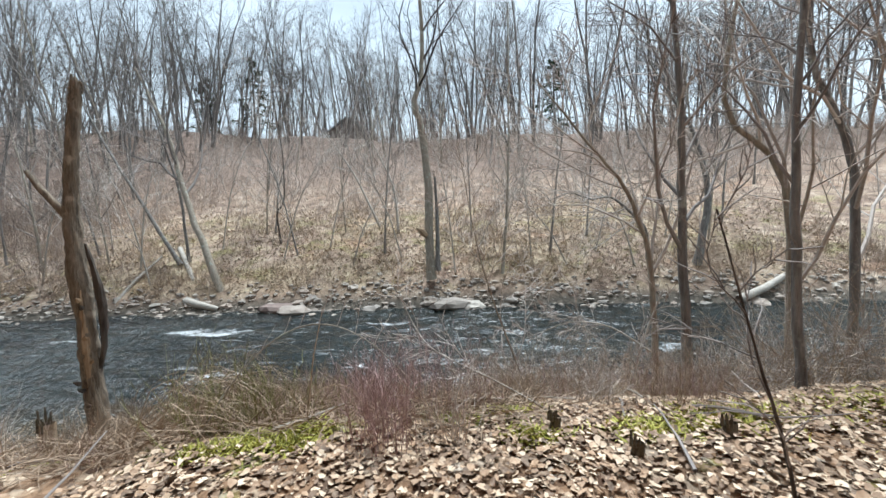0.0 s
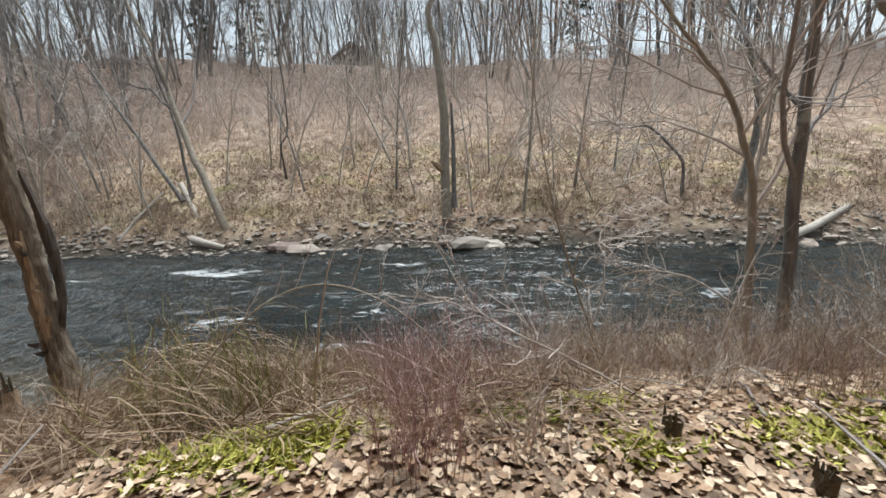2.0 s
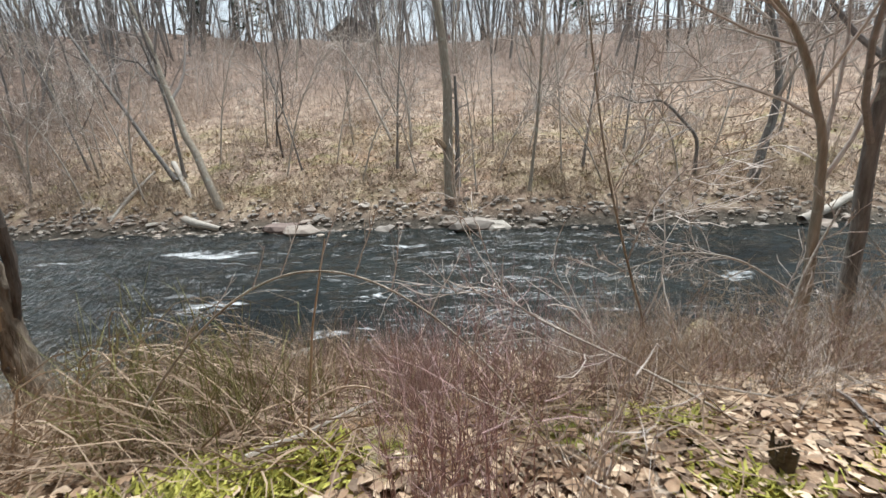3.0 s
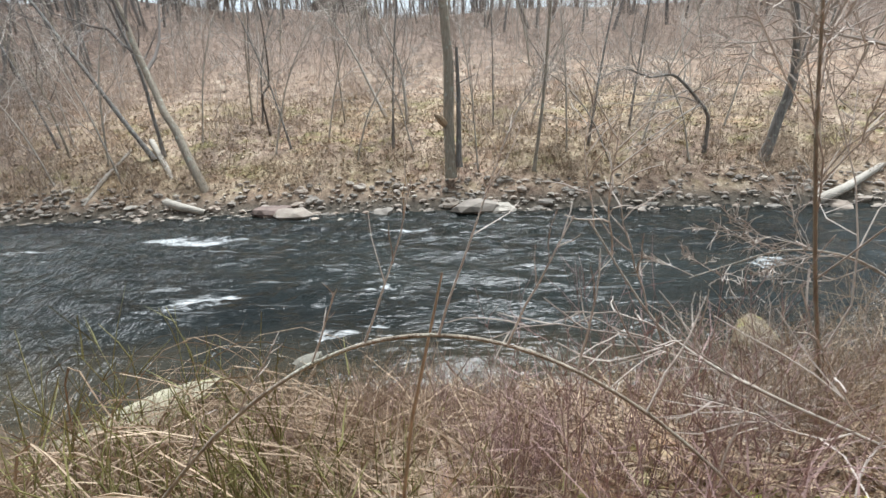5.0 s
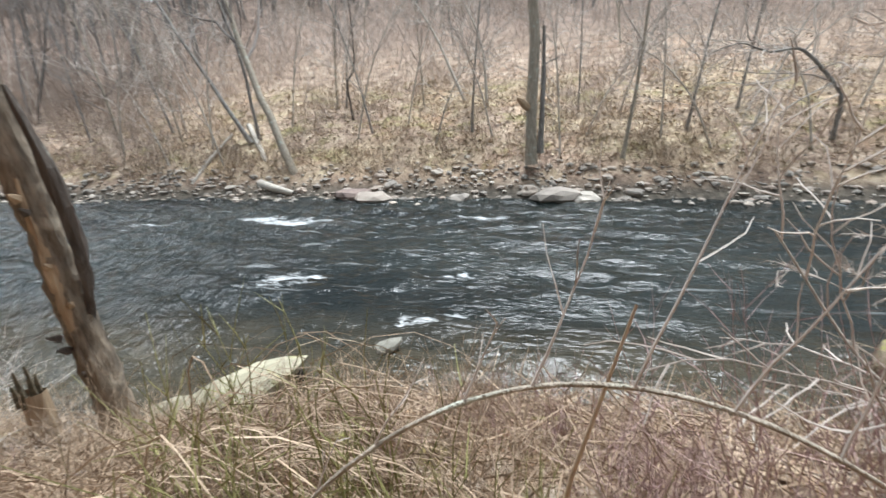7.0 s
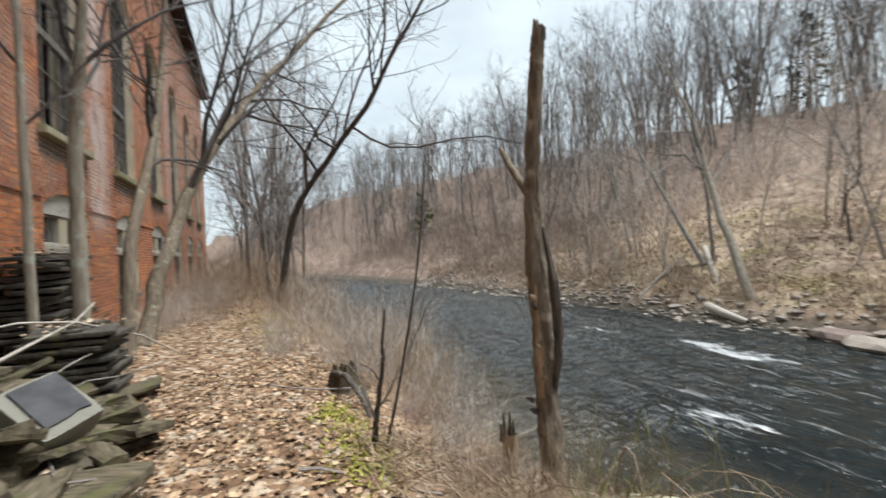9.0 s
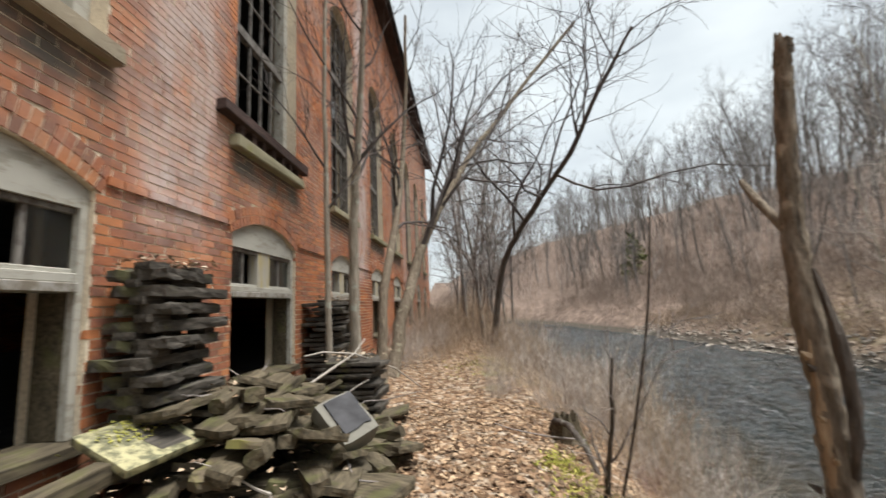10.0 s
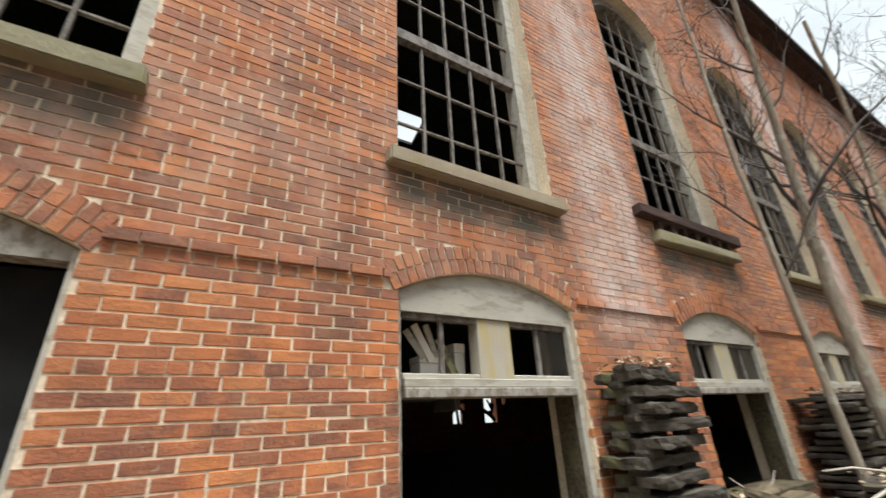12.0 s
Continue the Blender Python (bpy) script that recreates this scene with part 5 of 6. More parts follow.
def house(at, size, roof_h, m_wall, label, turn):
    w, d, h = size
    t = thing("house", label, "house", at)
    t.rotation_euler[2] = radians(turn)
    g = Geo()
    g.block(-w / 2, w / 2, -d / 2, d / 2, -1.0, h)
    g.add([(x, y, z) for x in (-w / 2, w / 2) for y, z in ((-d / 2, h), (0, h + roof_h), (d / 2, h))], [(0, 1, 2, 2), (3, 5, 4, 4)])
    part("wall", tidy(g.mesh("wall")), m_wall, t)
    r = Geo()
    for s in (-1, 1):
        v = [(x, s * (d / 2 + 0.4), h - 0.3 * roof_h / d * 2 + dz) for x in (-w / 2 - 0.3, w / 2 + 0.3) for dz in (0, 0.15)] + [(x, 0, h + roof_h + dz) for x in (-w / 2 - 0.3, w / 2 + 0.3) for dz in (0.02, 0.17)]
        r.add(v, [(0, 2, 6, 4), (1, 5, 7, 3), (0, 1, 3, 2), (4, 6, 7, 5), (0, 4, 5, 1), (2, 3, 7, 6)])
    part("roof", r, M_HOUSE_ROOF, t)
    c = Geo()
    c.block(w * 0.2, w * 0.2 + 0.6, -0.3, 0.3, h + roof_h * 0.4, h + roof_h + 0.7)
    part("chimney", c, M_HOUSE_RED, t)
    for i in range(3):
        wn_ = part("window", (lambda q: (q.block(-w / 2 + w * (i + 0.6) / 3.4, -w / 2 + w * (i + 0.6) / 3.4 + 0.9, -d / 2 - 0.04, -d / 2 - 0.002, h * 0.4, h * 0.4 + 1.2), q)[1])(Geo()), M_FRAME, t)
        part("pane", (lambda q: (q.block(-w / 2 + w * (i + 0.6) / 3.4 + 0.1, -w / 2 + w * (i + 0.6) / 3.4 + 0.8, -d / 2 - 0.06, -d / 2 - 0.042, h * 0.4 + 0.1, h * 0.4 + 1.1), q)[1])(Geo()), M_GLASS, wn_)


far_bank()
far_bank_trees()
evergreen((-17, 47, ground_z(-17, 47)), 9, 1, "dark evergreen among the bare ridge trees")
evergreen((-24, 50, ground_z(-24, 50)), 8, 2, "dark evergreen among the bare ridge trees")
evergreen((16, 47, ground_z(16, 47)), 9, 3, "dark evergreen on the ridge above the river")
evergreen((-40, 19.5, ground_z(-40, 19.5)), 5, 4, "small yellow-green evergreen low on the hillside", M_NEEDLE_OLIVE)
house((-7.5, 54, ground_z(-7.5, 54) + 0.2), (5.5, 4.6, 1.5), 1.6, M_HOUSE, "low brown-grey house on top of the ridge", 84)
house((1.5, 56, ground_z(1.5, 56) - 1.2), (5, 4, 1.9), 0.7, M_HOUSE_RED, "small low red shed behind the ridge trees", -3)


# ---------------------------------------------------------------- near bank
def snag():
    """The broken dead tree on the bank."""
    rng = np.random.default_rng(90)
    t = thing("snag", "broken dead tree trunk with split bark and no crown", "dead tree", (0.02, 4.38, -0.45))
    way = np.array([(0.03, 0, -0.2), (0.02, 0, 0.3), (-0.02, 0, 0.8), (-0.03, 0, 1.2), (-0.08, 0, 1.65), (-0.11, 0.03, 2.15), (-0.08, 0.03, 2.5), (-0.05, 0.04, 2.82), (-0.02, 0.05, 3.1), (0.0, 0.06, 3.27)])
    n = 80
    s = np.linspace(0, len(way) - 1, n)
    pts = np.stack([np.interp(s, np.arange(len(way)), way[:, k]) for k in range(3)], -1)
    rad = np.interp(s, np.arange(len(way)), [0.1, 0.08, 0.074, 0.073, 0.072, 0.06, 0.052, 0.05, 0.048, 0.046])
    g = Geo()
    g.tube(pts, rad * (1 + 0.06 * np.sin(s * 9) * np.sin(s * 3.7)), 22, 0.17, rng)
    me = g.mesh("trunk", True)
    part("trunk", me, M_BARK_SNAG, t)
    for i in range(6):
        top = Geo()
        a = i / 6 * 6.283
        b = pts[-1] + np.array([math.cos(a) * 0.026, math.sin(a) * 0.026, -0.06])
        top.tube([b, b + np.array([0, 0, 0.05]), b + np.array([math.cos(a) * 0.006, math.sin(a) * 0.006, 0.06 + 0.07 * rng.random()])], [0.024, 0.021, 0.006], 5, 0.2, rng)
        part("splinter", top, M_BARK_SNAG, t, "jagged splintered wood")
    stub = Geo()
    q = np.array([(-0.1, 0.02, 2.06), (-0.21, 0.0, 2.2), (-0.33, -0.02, 2.36), (-0.42, -0.03, 2.5)])
    stub.tube(q, [0.045, 0.034, 0.028, 0.02], 9, 0.18, rng)
    part("branch_stub", stub, M_BARK_SNAG, t, smooth=True)
    slab = Geo()
    u = np.linspace(0, 1, 14)
    line = np.stack([0.0 + 0.1 * np.sin(u * 2.8) + 0.05 * u * (1 - u), 0.02 + 0 * u, 1.85 - 1.2 * u], -1)
    slab.tube(line, 0.012 + 0.022 * np.sin(u * 3.1), 7, 0.35, rng)
    part("bark_slab", slab, M_BARK_DARK, t, "dark loosened bark slab")
    heart = Geo()
    line = np.stack([-0.01 + 0.03 * u, -0.056 + 0.0 * u, 1.45 - 1.2 * u], -1)
    heart.tube(line, 0.006 + 0.022 * np.sin(u * 3.14), 7, 0.35, rng)
    part("heartwood", heart, M_RAW, t, "pale exposed heartwood strip")
    for i in range(7):
        k = Geo()
        z = rng.uniform(0.4, 2.0)
        a = rng.uniform(3.5, 6.0)
        o = np.array([math.cos(a) * 0.085 - 0.04, math.sin(a) * 0.085, z])
        k.tube([o, o + np.array([math.cos(a) * 0.05, math.sin(a) * 0.05, 0.03])], [0.025, 0.006], 5, 0.2, rng)
        part("bark_flake", k, M_RAW if i % 2 else M_BARK_DARK, t)


def right_trees():
    bent_tree("bank_tree", "dark slender tree at the water's edge", [(5.68, 4.95, -0.7), (5.63, 4.9, 0.6), (5.6, 4.9, 1.6), (5.62, 4.9, 2.4), (5.52, 4.9, 3.6), (5.6, 5.0, 6.0)], 0.056, 0.02, (M_BARK, M_TWIG), 101, 11, 0.25, 0.3)
    bent_tree("bank_tree", "crooked grey tree at the water's edge", [(5.32, 4.82, -0.8), (5.27, 4.82, 0.4), (5.24, 4.82, 1.1), (5.05, 4.86, 1.75), (4.7, 4.9, 2.2), (4.2, 5.0, 2.9)], 0.04, 0.008, (M_BARK_PALE, M_CANE_GREY), 102, 14, 0.3, 0.42)
    bent_tree("bank_tree", "dark tree with forked limbs on the bank", [(6.02, 3.98, -0.1), (5.98, 4.0, 1.2), (5.98, 4.0, 2.2), (6.1, 4.05, 3.3), (6.0, 4.2, 5.5)], 0.04, 0.016, (M_BARK, M_TWIG), 103, 9, 0.35, 0.26)
    for i, (x, y, h) in enumerate(((8.0, 4.6, 7), (9.4, 4.2, 8), (7.3, 4.9, 6), (11.0, 4.6, 10), (10.2, 5.4, 8), (6.9, 5.2, 5))):
        bent_tree("bank_tree", "bare grey tree on the near bank", [(x, y, ground_z(x, y) - 0.2), (x + 0.1, y, 2.0), (x - 0.3 - 0.1 * i, y, h * 0.5), (x - 0.2, y, h)], 0.05, 0.015, (M_BARK_PALE if i % 2 else M_BARK, M_CANE_GREY), 110 + i, 13, 0.15, 0.36)
    bent_tree("sapling", "thin dark sapling leaning over fallen leaves", [(4.37, 2.0, 0.02), (4.3, 2.04, 0.6), (4.21, 2.08, 1.0), (4.1, 2.1, 1.45)], 0.008, 0.003, (M_BARK_DARK, M_TWIG), 120, 6, 0.3, 0.35, 1, 0.7, 0.0, 0.003, 6)
    bent_tree("fallen_branch", "pale crooked branch fallen across the brush", [(4.75, 4.45, -0.4), (4.95, 4.55, 0.0), (5.1, 4.65, 0.35), (5.3, 4.7, 0.75)], 0.016, 0.006, (M_DRIFT, M_CANE_GREY), 121, 6, 0.2, 0.4, 1, 0.7, 0.0, 0.004, 6)


def path_trees():
    bent_tree("thin_tree", "thin straight tree close to the mill wall", [(-2.6, 0.68, 0.1), (-2.55, 0.68, 2.4), (-2.5, 0.66, 4.4), (-2.6, 0.7, 7.0)], 0.045, 0.02, (M_BARK_PALE, M_TWIG_DARK), 130, 6, 0.3, 0.22, 2, 0.8)
    t = bent_tree("mill_tree", "pale lichened tree forking before the mill wall", [(-3.3, 0.8, 0.05), (-3.3, 0.8, 1.6), (-3.25, 0.85, 2.9), (-3.1, 0.95, 3.6), (-2.9, 1.1, 5.0), (-2.6, 1.3, 7.0)], 0.085, 0.03, (M_BARK_PALE, M_TWIG_DARK), 131, 10, 0.4, 0.35)
    bent_tree("mill_tree", "grey-brown tree trunk beside the mill", [(-4.5, 0.9, 0.0), (-4.75, 0.95, 1.6), (-5.6, 1.1, 3.2), (-6.3, 1.2, 5.0), (-6.3, 1.3, 8.0)], 0.1, 0.03, (M_BARK_WARM, M_TWIG_DARK), 132, 8, 0.35, 0.3)
    bent_tree("leaning_tree", "long leaning trunk arching over the path", [(-5.2, 0.95, 0.0), (-5.6, 1.15, 1.2), (-6.2, 1.4, 2.3), (-7.4, 2.0, 3.9), (-8.7, 2.6, 5.3), (-10.0, 4.2, 7.7), (-10.9, 6.6, 10.8)], 0.13, 0.05, (M_BARK_WARM, M_TWIG_DARK), 133, 13, 0.3, 0.38, 2, 0.8, 0.02, 0.005)
    bent_tree("leaning_tree", "dark tree leaning out over the river", [(-11.2, 3.2, -0.1), (-11.0, 3.6, 2.6), (-9.8, 4.5, 4.0), (-7.6, 5.2, 4.9), (-6.6, 5.7, 6.1), (-5.9, 6.2, 7.0)], 0.11, 0.03, (M_BARK_DARK, M_TWIG_DARK), 134, 14, 0.25, 0.5, 2, 0.8, 0.02, 0.005)
    spots = [(-19, 2.2), (-21, 3.6), (-22.5, 1.8), (-17.5, 4.0), (-24, 4.2), (-27, 2.0), (-16, 3.2), (-29, 4.4), (-32, 1.0), (-14, 3.9), (-26, 5.2), (-35, 3.0), (-13.2, 3.0), (-15.4, 2.4), (-18.2, 3.0), (-20.4, 2.6), (-13.7, 3.4), (-16.6, 4.4)]
    rng = np.random.default_rng(135)
    for i, (x, y) in enumerate(spots):
        y = min(y, float(near_shore(np.array(x))) - 0.4)
        h = rng.uniform(6, 12)
        dx, dy = rng.normal(0, 1.3), rng.normal(0.3, 0.9)
        bent_tree("riverside_tree", "tall thin grey tree by the river path", [(x, y, ground_z(x, y) - 0.1), (x + 0.2 * dx, y + 0.2 * dy, h * 0.35), (x + 0.5 * dx, y + 0.5 * dy, h * 0.65), (x + dx, y + dy, h)], rng.uniform(0.045, 0.1), 0.02, (M_BARK, M_TWIG), 140 + i, 13, 0.12, 0.36, 2, 0.7, 0.05, 0.007)
    # overhanging twigs from beside the near wall
    bent_tree("sapling", "slim sapling standing between path and river", [(-0.62, 3.35, -0.3), (-0.25, 3.4, 0.45), (0.02, 3.45, 1.2), (0.08, 3.5, 1.85)], 0.012, 0.004, (M_BARK_DARK, M_TWIG), 160, 6, 0.3, 0.25, 1, 0.6, 0.05, 0.003, 6)
    bent_tree("sapling", "forked dark sapling at the edge of the bank", [(-0.5, 3.25, -0.3), (-0.42, 3.25, 0.1), (-0.3, 3.28, 0.45), (-0.25, 3.3, 0.9)], 0.028, 0.008, (M_BARK_DARK, M_TWIG), 161, 5, 0.3, 0.35, 1, 0.6, 0.05, 0.003, 6)


def arched_bramble(name, label, at, reach, canes, mat, seed, turn=0.0, tall=0.42):
    """A bramble whose canes all rise from one side and bow over to the other."""
    rng = np.random.default_rng(seed)
    t = thing(name, label, "bramble", at, "bramble clumps")
    t.rotation_euler[2] = radians(turn)

    def bow(g, r, sides):
        x0, y0 = rng.normal(0, 0.13), rng.normal(0, 0.16)
        ln, top = reach * rng.uniform(0.55, 1.15), tall * rng.uniform(0.45, 1.15)
        drift = rng.normal(0, 0.2)
        u = np.linspace(0, 1, 10)
        pts = np.stack([x0 + ln * u ** 0.85, y0 + drift * u, -0.05 + top * np.sin(np.pi * u ** 0.8) ** 0.8 - 0.12 * u], -1)
        pts[1:] += rng.normal(0, 0.008, pts[1:].shape)
        if sides:
            g.tube(pts, np.linspace(r, r * 0.4, 10), sides)
        else:
            g.ribbon(pts, np.linspace(r, r * 0.4, 10), rng)
        for _ in range(3):
            q, d = along(pts, rng.uniform(0.25, 0.95))
            w = wander(rng, q, side_way(rng, d, rng.uniform(0.4, 1.0)) + np.array([0, 0, 0.25]), rng.uniform(0.05, 0.18), 2, 0.2)
            g.ribbon(w, [r * 0.5, r * 0.4, r * 0.15], rng)

    fine = Geo()
    for _ in range(canes):
        bow(fine, 0.002 * rng.uniform(0.6, 1.3), 0)
    part("fine_growth", fine, mat, t, kind="stuff")
    for _ in range(14):
        g = Geo()
        bow(g, 0.003 * rng.uniform(0.6, 1.2), 4)
        part("cane", g, mat, t)
    return t


def near_shrubs():
    rng = np.random.default_rng(200)
    red = shrub_kit(201, 95, 1.0, 0.2, 0.0, 0.0034, 6, 5, 0.15)
    haze = shrub_kit(205, 130, 0.9, 0.32, 0.0, 0.0026, 6, 5, 0.26)
    shrub("dogwood_shrub", "dense reddish bare-twigged shrub on the bank", (2.8, 3.0, ground_z(2.8, 3.0)), red, M_CANE_RED, 0, 0.62)
    shrub("dogwood_shrub", "fine purplish bare-twigged shrub on the bank", (3.02, 3.5, ground_z(3.02, 3.5)), haze, M_CANE_RED, 80, 0.72)
    shrub("dogwood_shrub", "fine purplish bare-twigged shrub on the bank", (2.62, 3.55, ground_z(2.62, 3.55)), haze, M_CANE_RED, 200, 0.42)
    grey = shrub_kit(202, 16, 0.95, 0.2, 0.02, 0.0042, 5, 6, 0.07)
    shrub("grey_shrub", "pale grey-stemmed shrub beside fallen leaves", (3.2, 3.02, ground_z(3.2, 3.02)), grey, M_CANE_GREY, 0, 0.68)
    arched_bramble("bramble", "arching tan bramble canes over a dark hollow", (1.22, 3.38, ground_z(1.22, 3.38)), 1.05, 80, M_CANE, 206, 6, 0.5)
    arched_bramble("bramble", "arching tan bramble canes over a dark hollow", (1.3, 3.62, ground_z(1.3, 3.62)), 1.0, 70, M_CANE_BROWN, 207, -4, 0.62)
    arched_bramble("bramble", "long bowed brown canes trailing down the bank", (0.95, 3.45, ground_z(0.95, 3.45)), 0.7, 40, M_CANE_BROWN, 208, -20, 0.35)
    arch = shrub_kit(203, 110, 1.6, 0.8, 0.26, 0.004, 3, 9, 0.22, 9)
    spots = [(0.75, 3.9, 0.38), (2.3, 3.75, 0.26), (3.75, 3.75, 0.36), (4.9, 4.4, 0.6), (5.6, 4.5, 0.7), (4.2, 4.2, 0.5), (6.4, 4.3, 0.9), (7.4, 4.2, 0.9), (-0.7, 4.2, 0.35), (8.6, 4.2, 0.9), (4.6, 3.9, 0.4), (3.5, 3.55, 0.3)]
    for x, y, s in spots:
        shrub("bramble", "tangled tan bramble canes on the bank", (x, y, ground_z(x, y)), arch, (M_CANE_BROWN, M_CANE, M_CANE_BROWN, M_CANE_RED)[int(x * 7) % 4], rng.uniform(0, 360), s, "bramble clumps", "bramble")
    tang = shrub_kit(204, 90, 1.3, 0.85, 0.06, 0.0045, 7, 6, 0.3)
    for x, y, s in ((5.2, 4.3, 0.5), (6.2, 4.7, 0.85), (7.0, 4.0, 0.9), (4.5, 4.6, 0.5), (8.2, 3.6, 1.0), (3.9, 4.1, 0.42), (9.5, 3.4, 1.1), (-1.3, 4.3, 0.6), (5.9, 5.1, 0.7), (6.9, 5.0, 1.0), (3.4, 3.85, 0.38), (4.2, 3.6, 0.34), (6.6, 4.4, 0.8)):
        shrub("thicket", "grey tangled leafless thicket near the water", (x, y, ground_z(x, y)), tang, M_CANE_GREY, rng.uniform(0, 360), s, "thickets", "thicket")
    stalk = [shrub_kit(210 + i, 64, 0.72, 0.34, 0.03, 0.0026, 3, 4, 0.2, 3) for i in range(4)]
    for i in range(46):
        x, y = rng.uniform(2.5, 5.2), rng.uniform(3.4, 4.9)
        if y > 3.6 + 0.5 * (x - 2.3):
            continue
        shrub("dry_stalks", "clump of thin tan dead stalks", (x, y, ground_z(x, y)), stalk[i % 4], (M_CANE, M_CANE_BROWN, M_CANE_RED, M_STRAW, M_CANE_BROWN)[i % 5], rng.uniform(0, 360), rng.uniform(0.4, 0.68), "stalk clumps", "weeds")
    for i in range(60):
        x, y = rng.uniform(0.5, 2.75), rng.uniform(3.28, 4.2)
        if (x - 1.75) ** 2 + (y - 3.5) ** 2 < 0.05:
            continue
        shrub("dry_stalks", "low clump of thin tan dead stalks", (x, y, ground_z(x, y)), stalk[(i + 1) % 4], (M_CANE, M_STRAW, M_CANE_GREEN, M_CANE_BROWN)[i % 4], rng.uniform(0, 360), rng.uniform(0.3, 0.58) * (0.75 if y < 3.4 else 1.0), "stalk clumps", "weeds")
    green = shrub_kit(220, 14, 0.8, 0.24, 0.02, 0.0042, 3, 4, 0.13)
    for x, y, s in ((1.7, 3.3, 0.75), (1.8, 3.45, 0.85), (1.62, 3.4, 0.8), (1.95, 3.38, 0.7), (1.5, 3.5, 0.85), (1.88, 3.28, 0.6), (2.1, 3.4, 0.55), (2.3, 3.45, 0.5), (1.4, 3.7, 0.9), (1.75, 3.65, 0.9), (2.5, 3.4, 0.42)):
        shrub("green_stems", "yellow-green upright young stems", (x, y, ground_z(x, y)), green, M_CANE_GREEN, rng.uniform(0, 360), s, "green stem clumps", "weeds")
    bent_tree("sapling", "thin pale-barked sapling forking above the brush", [(4.0, 3.95, -0.4), (3.75, 3.9, 0.3), (3.52, 3.82, 0.95), (3.42, 3.8, 1.4), (3.32, 3.8, 2.1)], 0.008, 0.003, (M_BARK_PALE, M_CANE_GREY), 209, 9, 0.25, 0.4, 2, 0.5, 0.04, 0.0022, 6)
    for i in range(22):
        x, y = rng.uniform(-1.6, 0.5), rng.uniform(3.45, 4.4)
        shrub("dry_stalks", "dark tangle of dead stems on the undercut bank", (x, y, ground_z(x, y)), (stalk[i % 4], tang, arch)[i % 3], (M_CANE_BROWN, M_TWIG, M_BRUSH_DARK)[i % 3], rng.uniform(0, 360), rng.uniform(0.3, 0.55) * (1.0, 0.6, 0.55)[i % 3], "stalk clumps", "weeds")
    brush = [shrub_kit(230 + i, 78, 1.5, 0.42, 0.04, 0.0045, 5, 5, 0.42) for i in range(3)]
    for i in range(52):
        x = -1.4 - 24 * (i / 52) ** 1.3 + rng.normal(0, 0.3)
        y = float(near_shore(np.array(x))) - (rng.uniform(0.9, 2.0) if x > -5 else rng.uniform(0.3, 1.9))
        shrub("path_brush", "pale tan leafless brush between path and river", (x, y, ground_z(x, y)), brush[i % 3], M_CANE_GREY if i % 3 else M_CANE, rng.uniform(0, 360), rng.uniform(0.45, 0.75) if x > -5 else rng.uniform(0.55, 0.95), "path-side brush")
    for i in range(16):
        x, y = rng.uniform(-8.5, -2.6), rng.uniform(2.7, 3.5)
        shrub("path_brush", "low tan brush at the river edge of the path", (x, y, ground_z(x, y)), brush[i % 3], M_CANE if i % 2 else M_CANE_BROWN, rng.uniform(0, 360), rng.uniform(0.22, 0.45), "path-side brush")
    for i in range(26):
        x = -4.2 - 18 * rng.random()
        y = rng.uniform(0.4, 1.7)
        shrub("path_brush", "low brown brush along the foot of the mill", (x, y, ground_z(x, y)), brush[i % 3], M_CANE, rng.uniform(0, 360), rng.uniform(0.35, 0.65), "path-side brush")


def path_end():
    """Thick brush that closes the path farther on."""
    rng = np.random.default_rng(236)
    kit = [shrub_kit(237 + i, 60, 1.7, 0.5, 0.03, 0.0055, 6, 4, 0.5, 3) for i in range(3)]
    for i in range(46):
        x = -8.0 - 17 * rng.random()
        y = rng.uniform(0.5, 4.6)
        s = rng.uniform(0.35, 0.6) if x > -11 else rng.uniform(0.6, 1.25)
        shrub("path_brush", "grey-brown leafless brush overgrowing the path", (x, y, ground_z(x, y)), kit[i % 3], (M_CANE_BROWN, M_BRUSH, M_CANE)[i % 3], rng.uniform(0, 360), s, "path-side brush")


def arched_cane(name, label, span, foot, apex, r, shoots, seed, mat, shoot_mat):
    """One long cane bowed over, rooted at both ends, with upright shoots."""
    rng = np.random.default_rng(seed)
    x0, x1 = span
    u = np.linspace(0, 1, 60)
    y = foot[1] + 0.05 * np.sin(u * 5)
    z = foot[2] + (apex - foot[2]) * np.sin(np.pi * np.clip(u, 0, 1)) ** 0.75
    pts = np.stack([x0 + (x1 - x0) * u, y, z], -1)
    t = thing(name, label, "cane", (x0, foot[1], foot[2]))
    o = np.array([x0, foot[1], foot[2]])
    g = Geo()
    g.tube(pts - o, np.linspace(r * 1.25, r * 0.7, 60) * (1 + 0.22 * (np.arange(60) % 7 == 0)), 7, 0.16, rng)
    part("cane", g, mat, t, smooth=True)
    for f, ln, lean_x in shoots:
        p, _ = along(pts, f)
        s = Geo()
        w = wander(rng, p - o, (lean_x, 0.15, 1), ln, 6, 0.06, 0.02)
        s.tube(w, np.linspace(r * 0.6, r * 0.25, 7), 5)
        branch_out(s, rng, w, r * 0.7, 2, 2, 4, 0.35, 0.6, 0.03, 0.4, 0.0012)
        part("shoot", s, shoot_mat, t, "pale upright shoot")


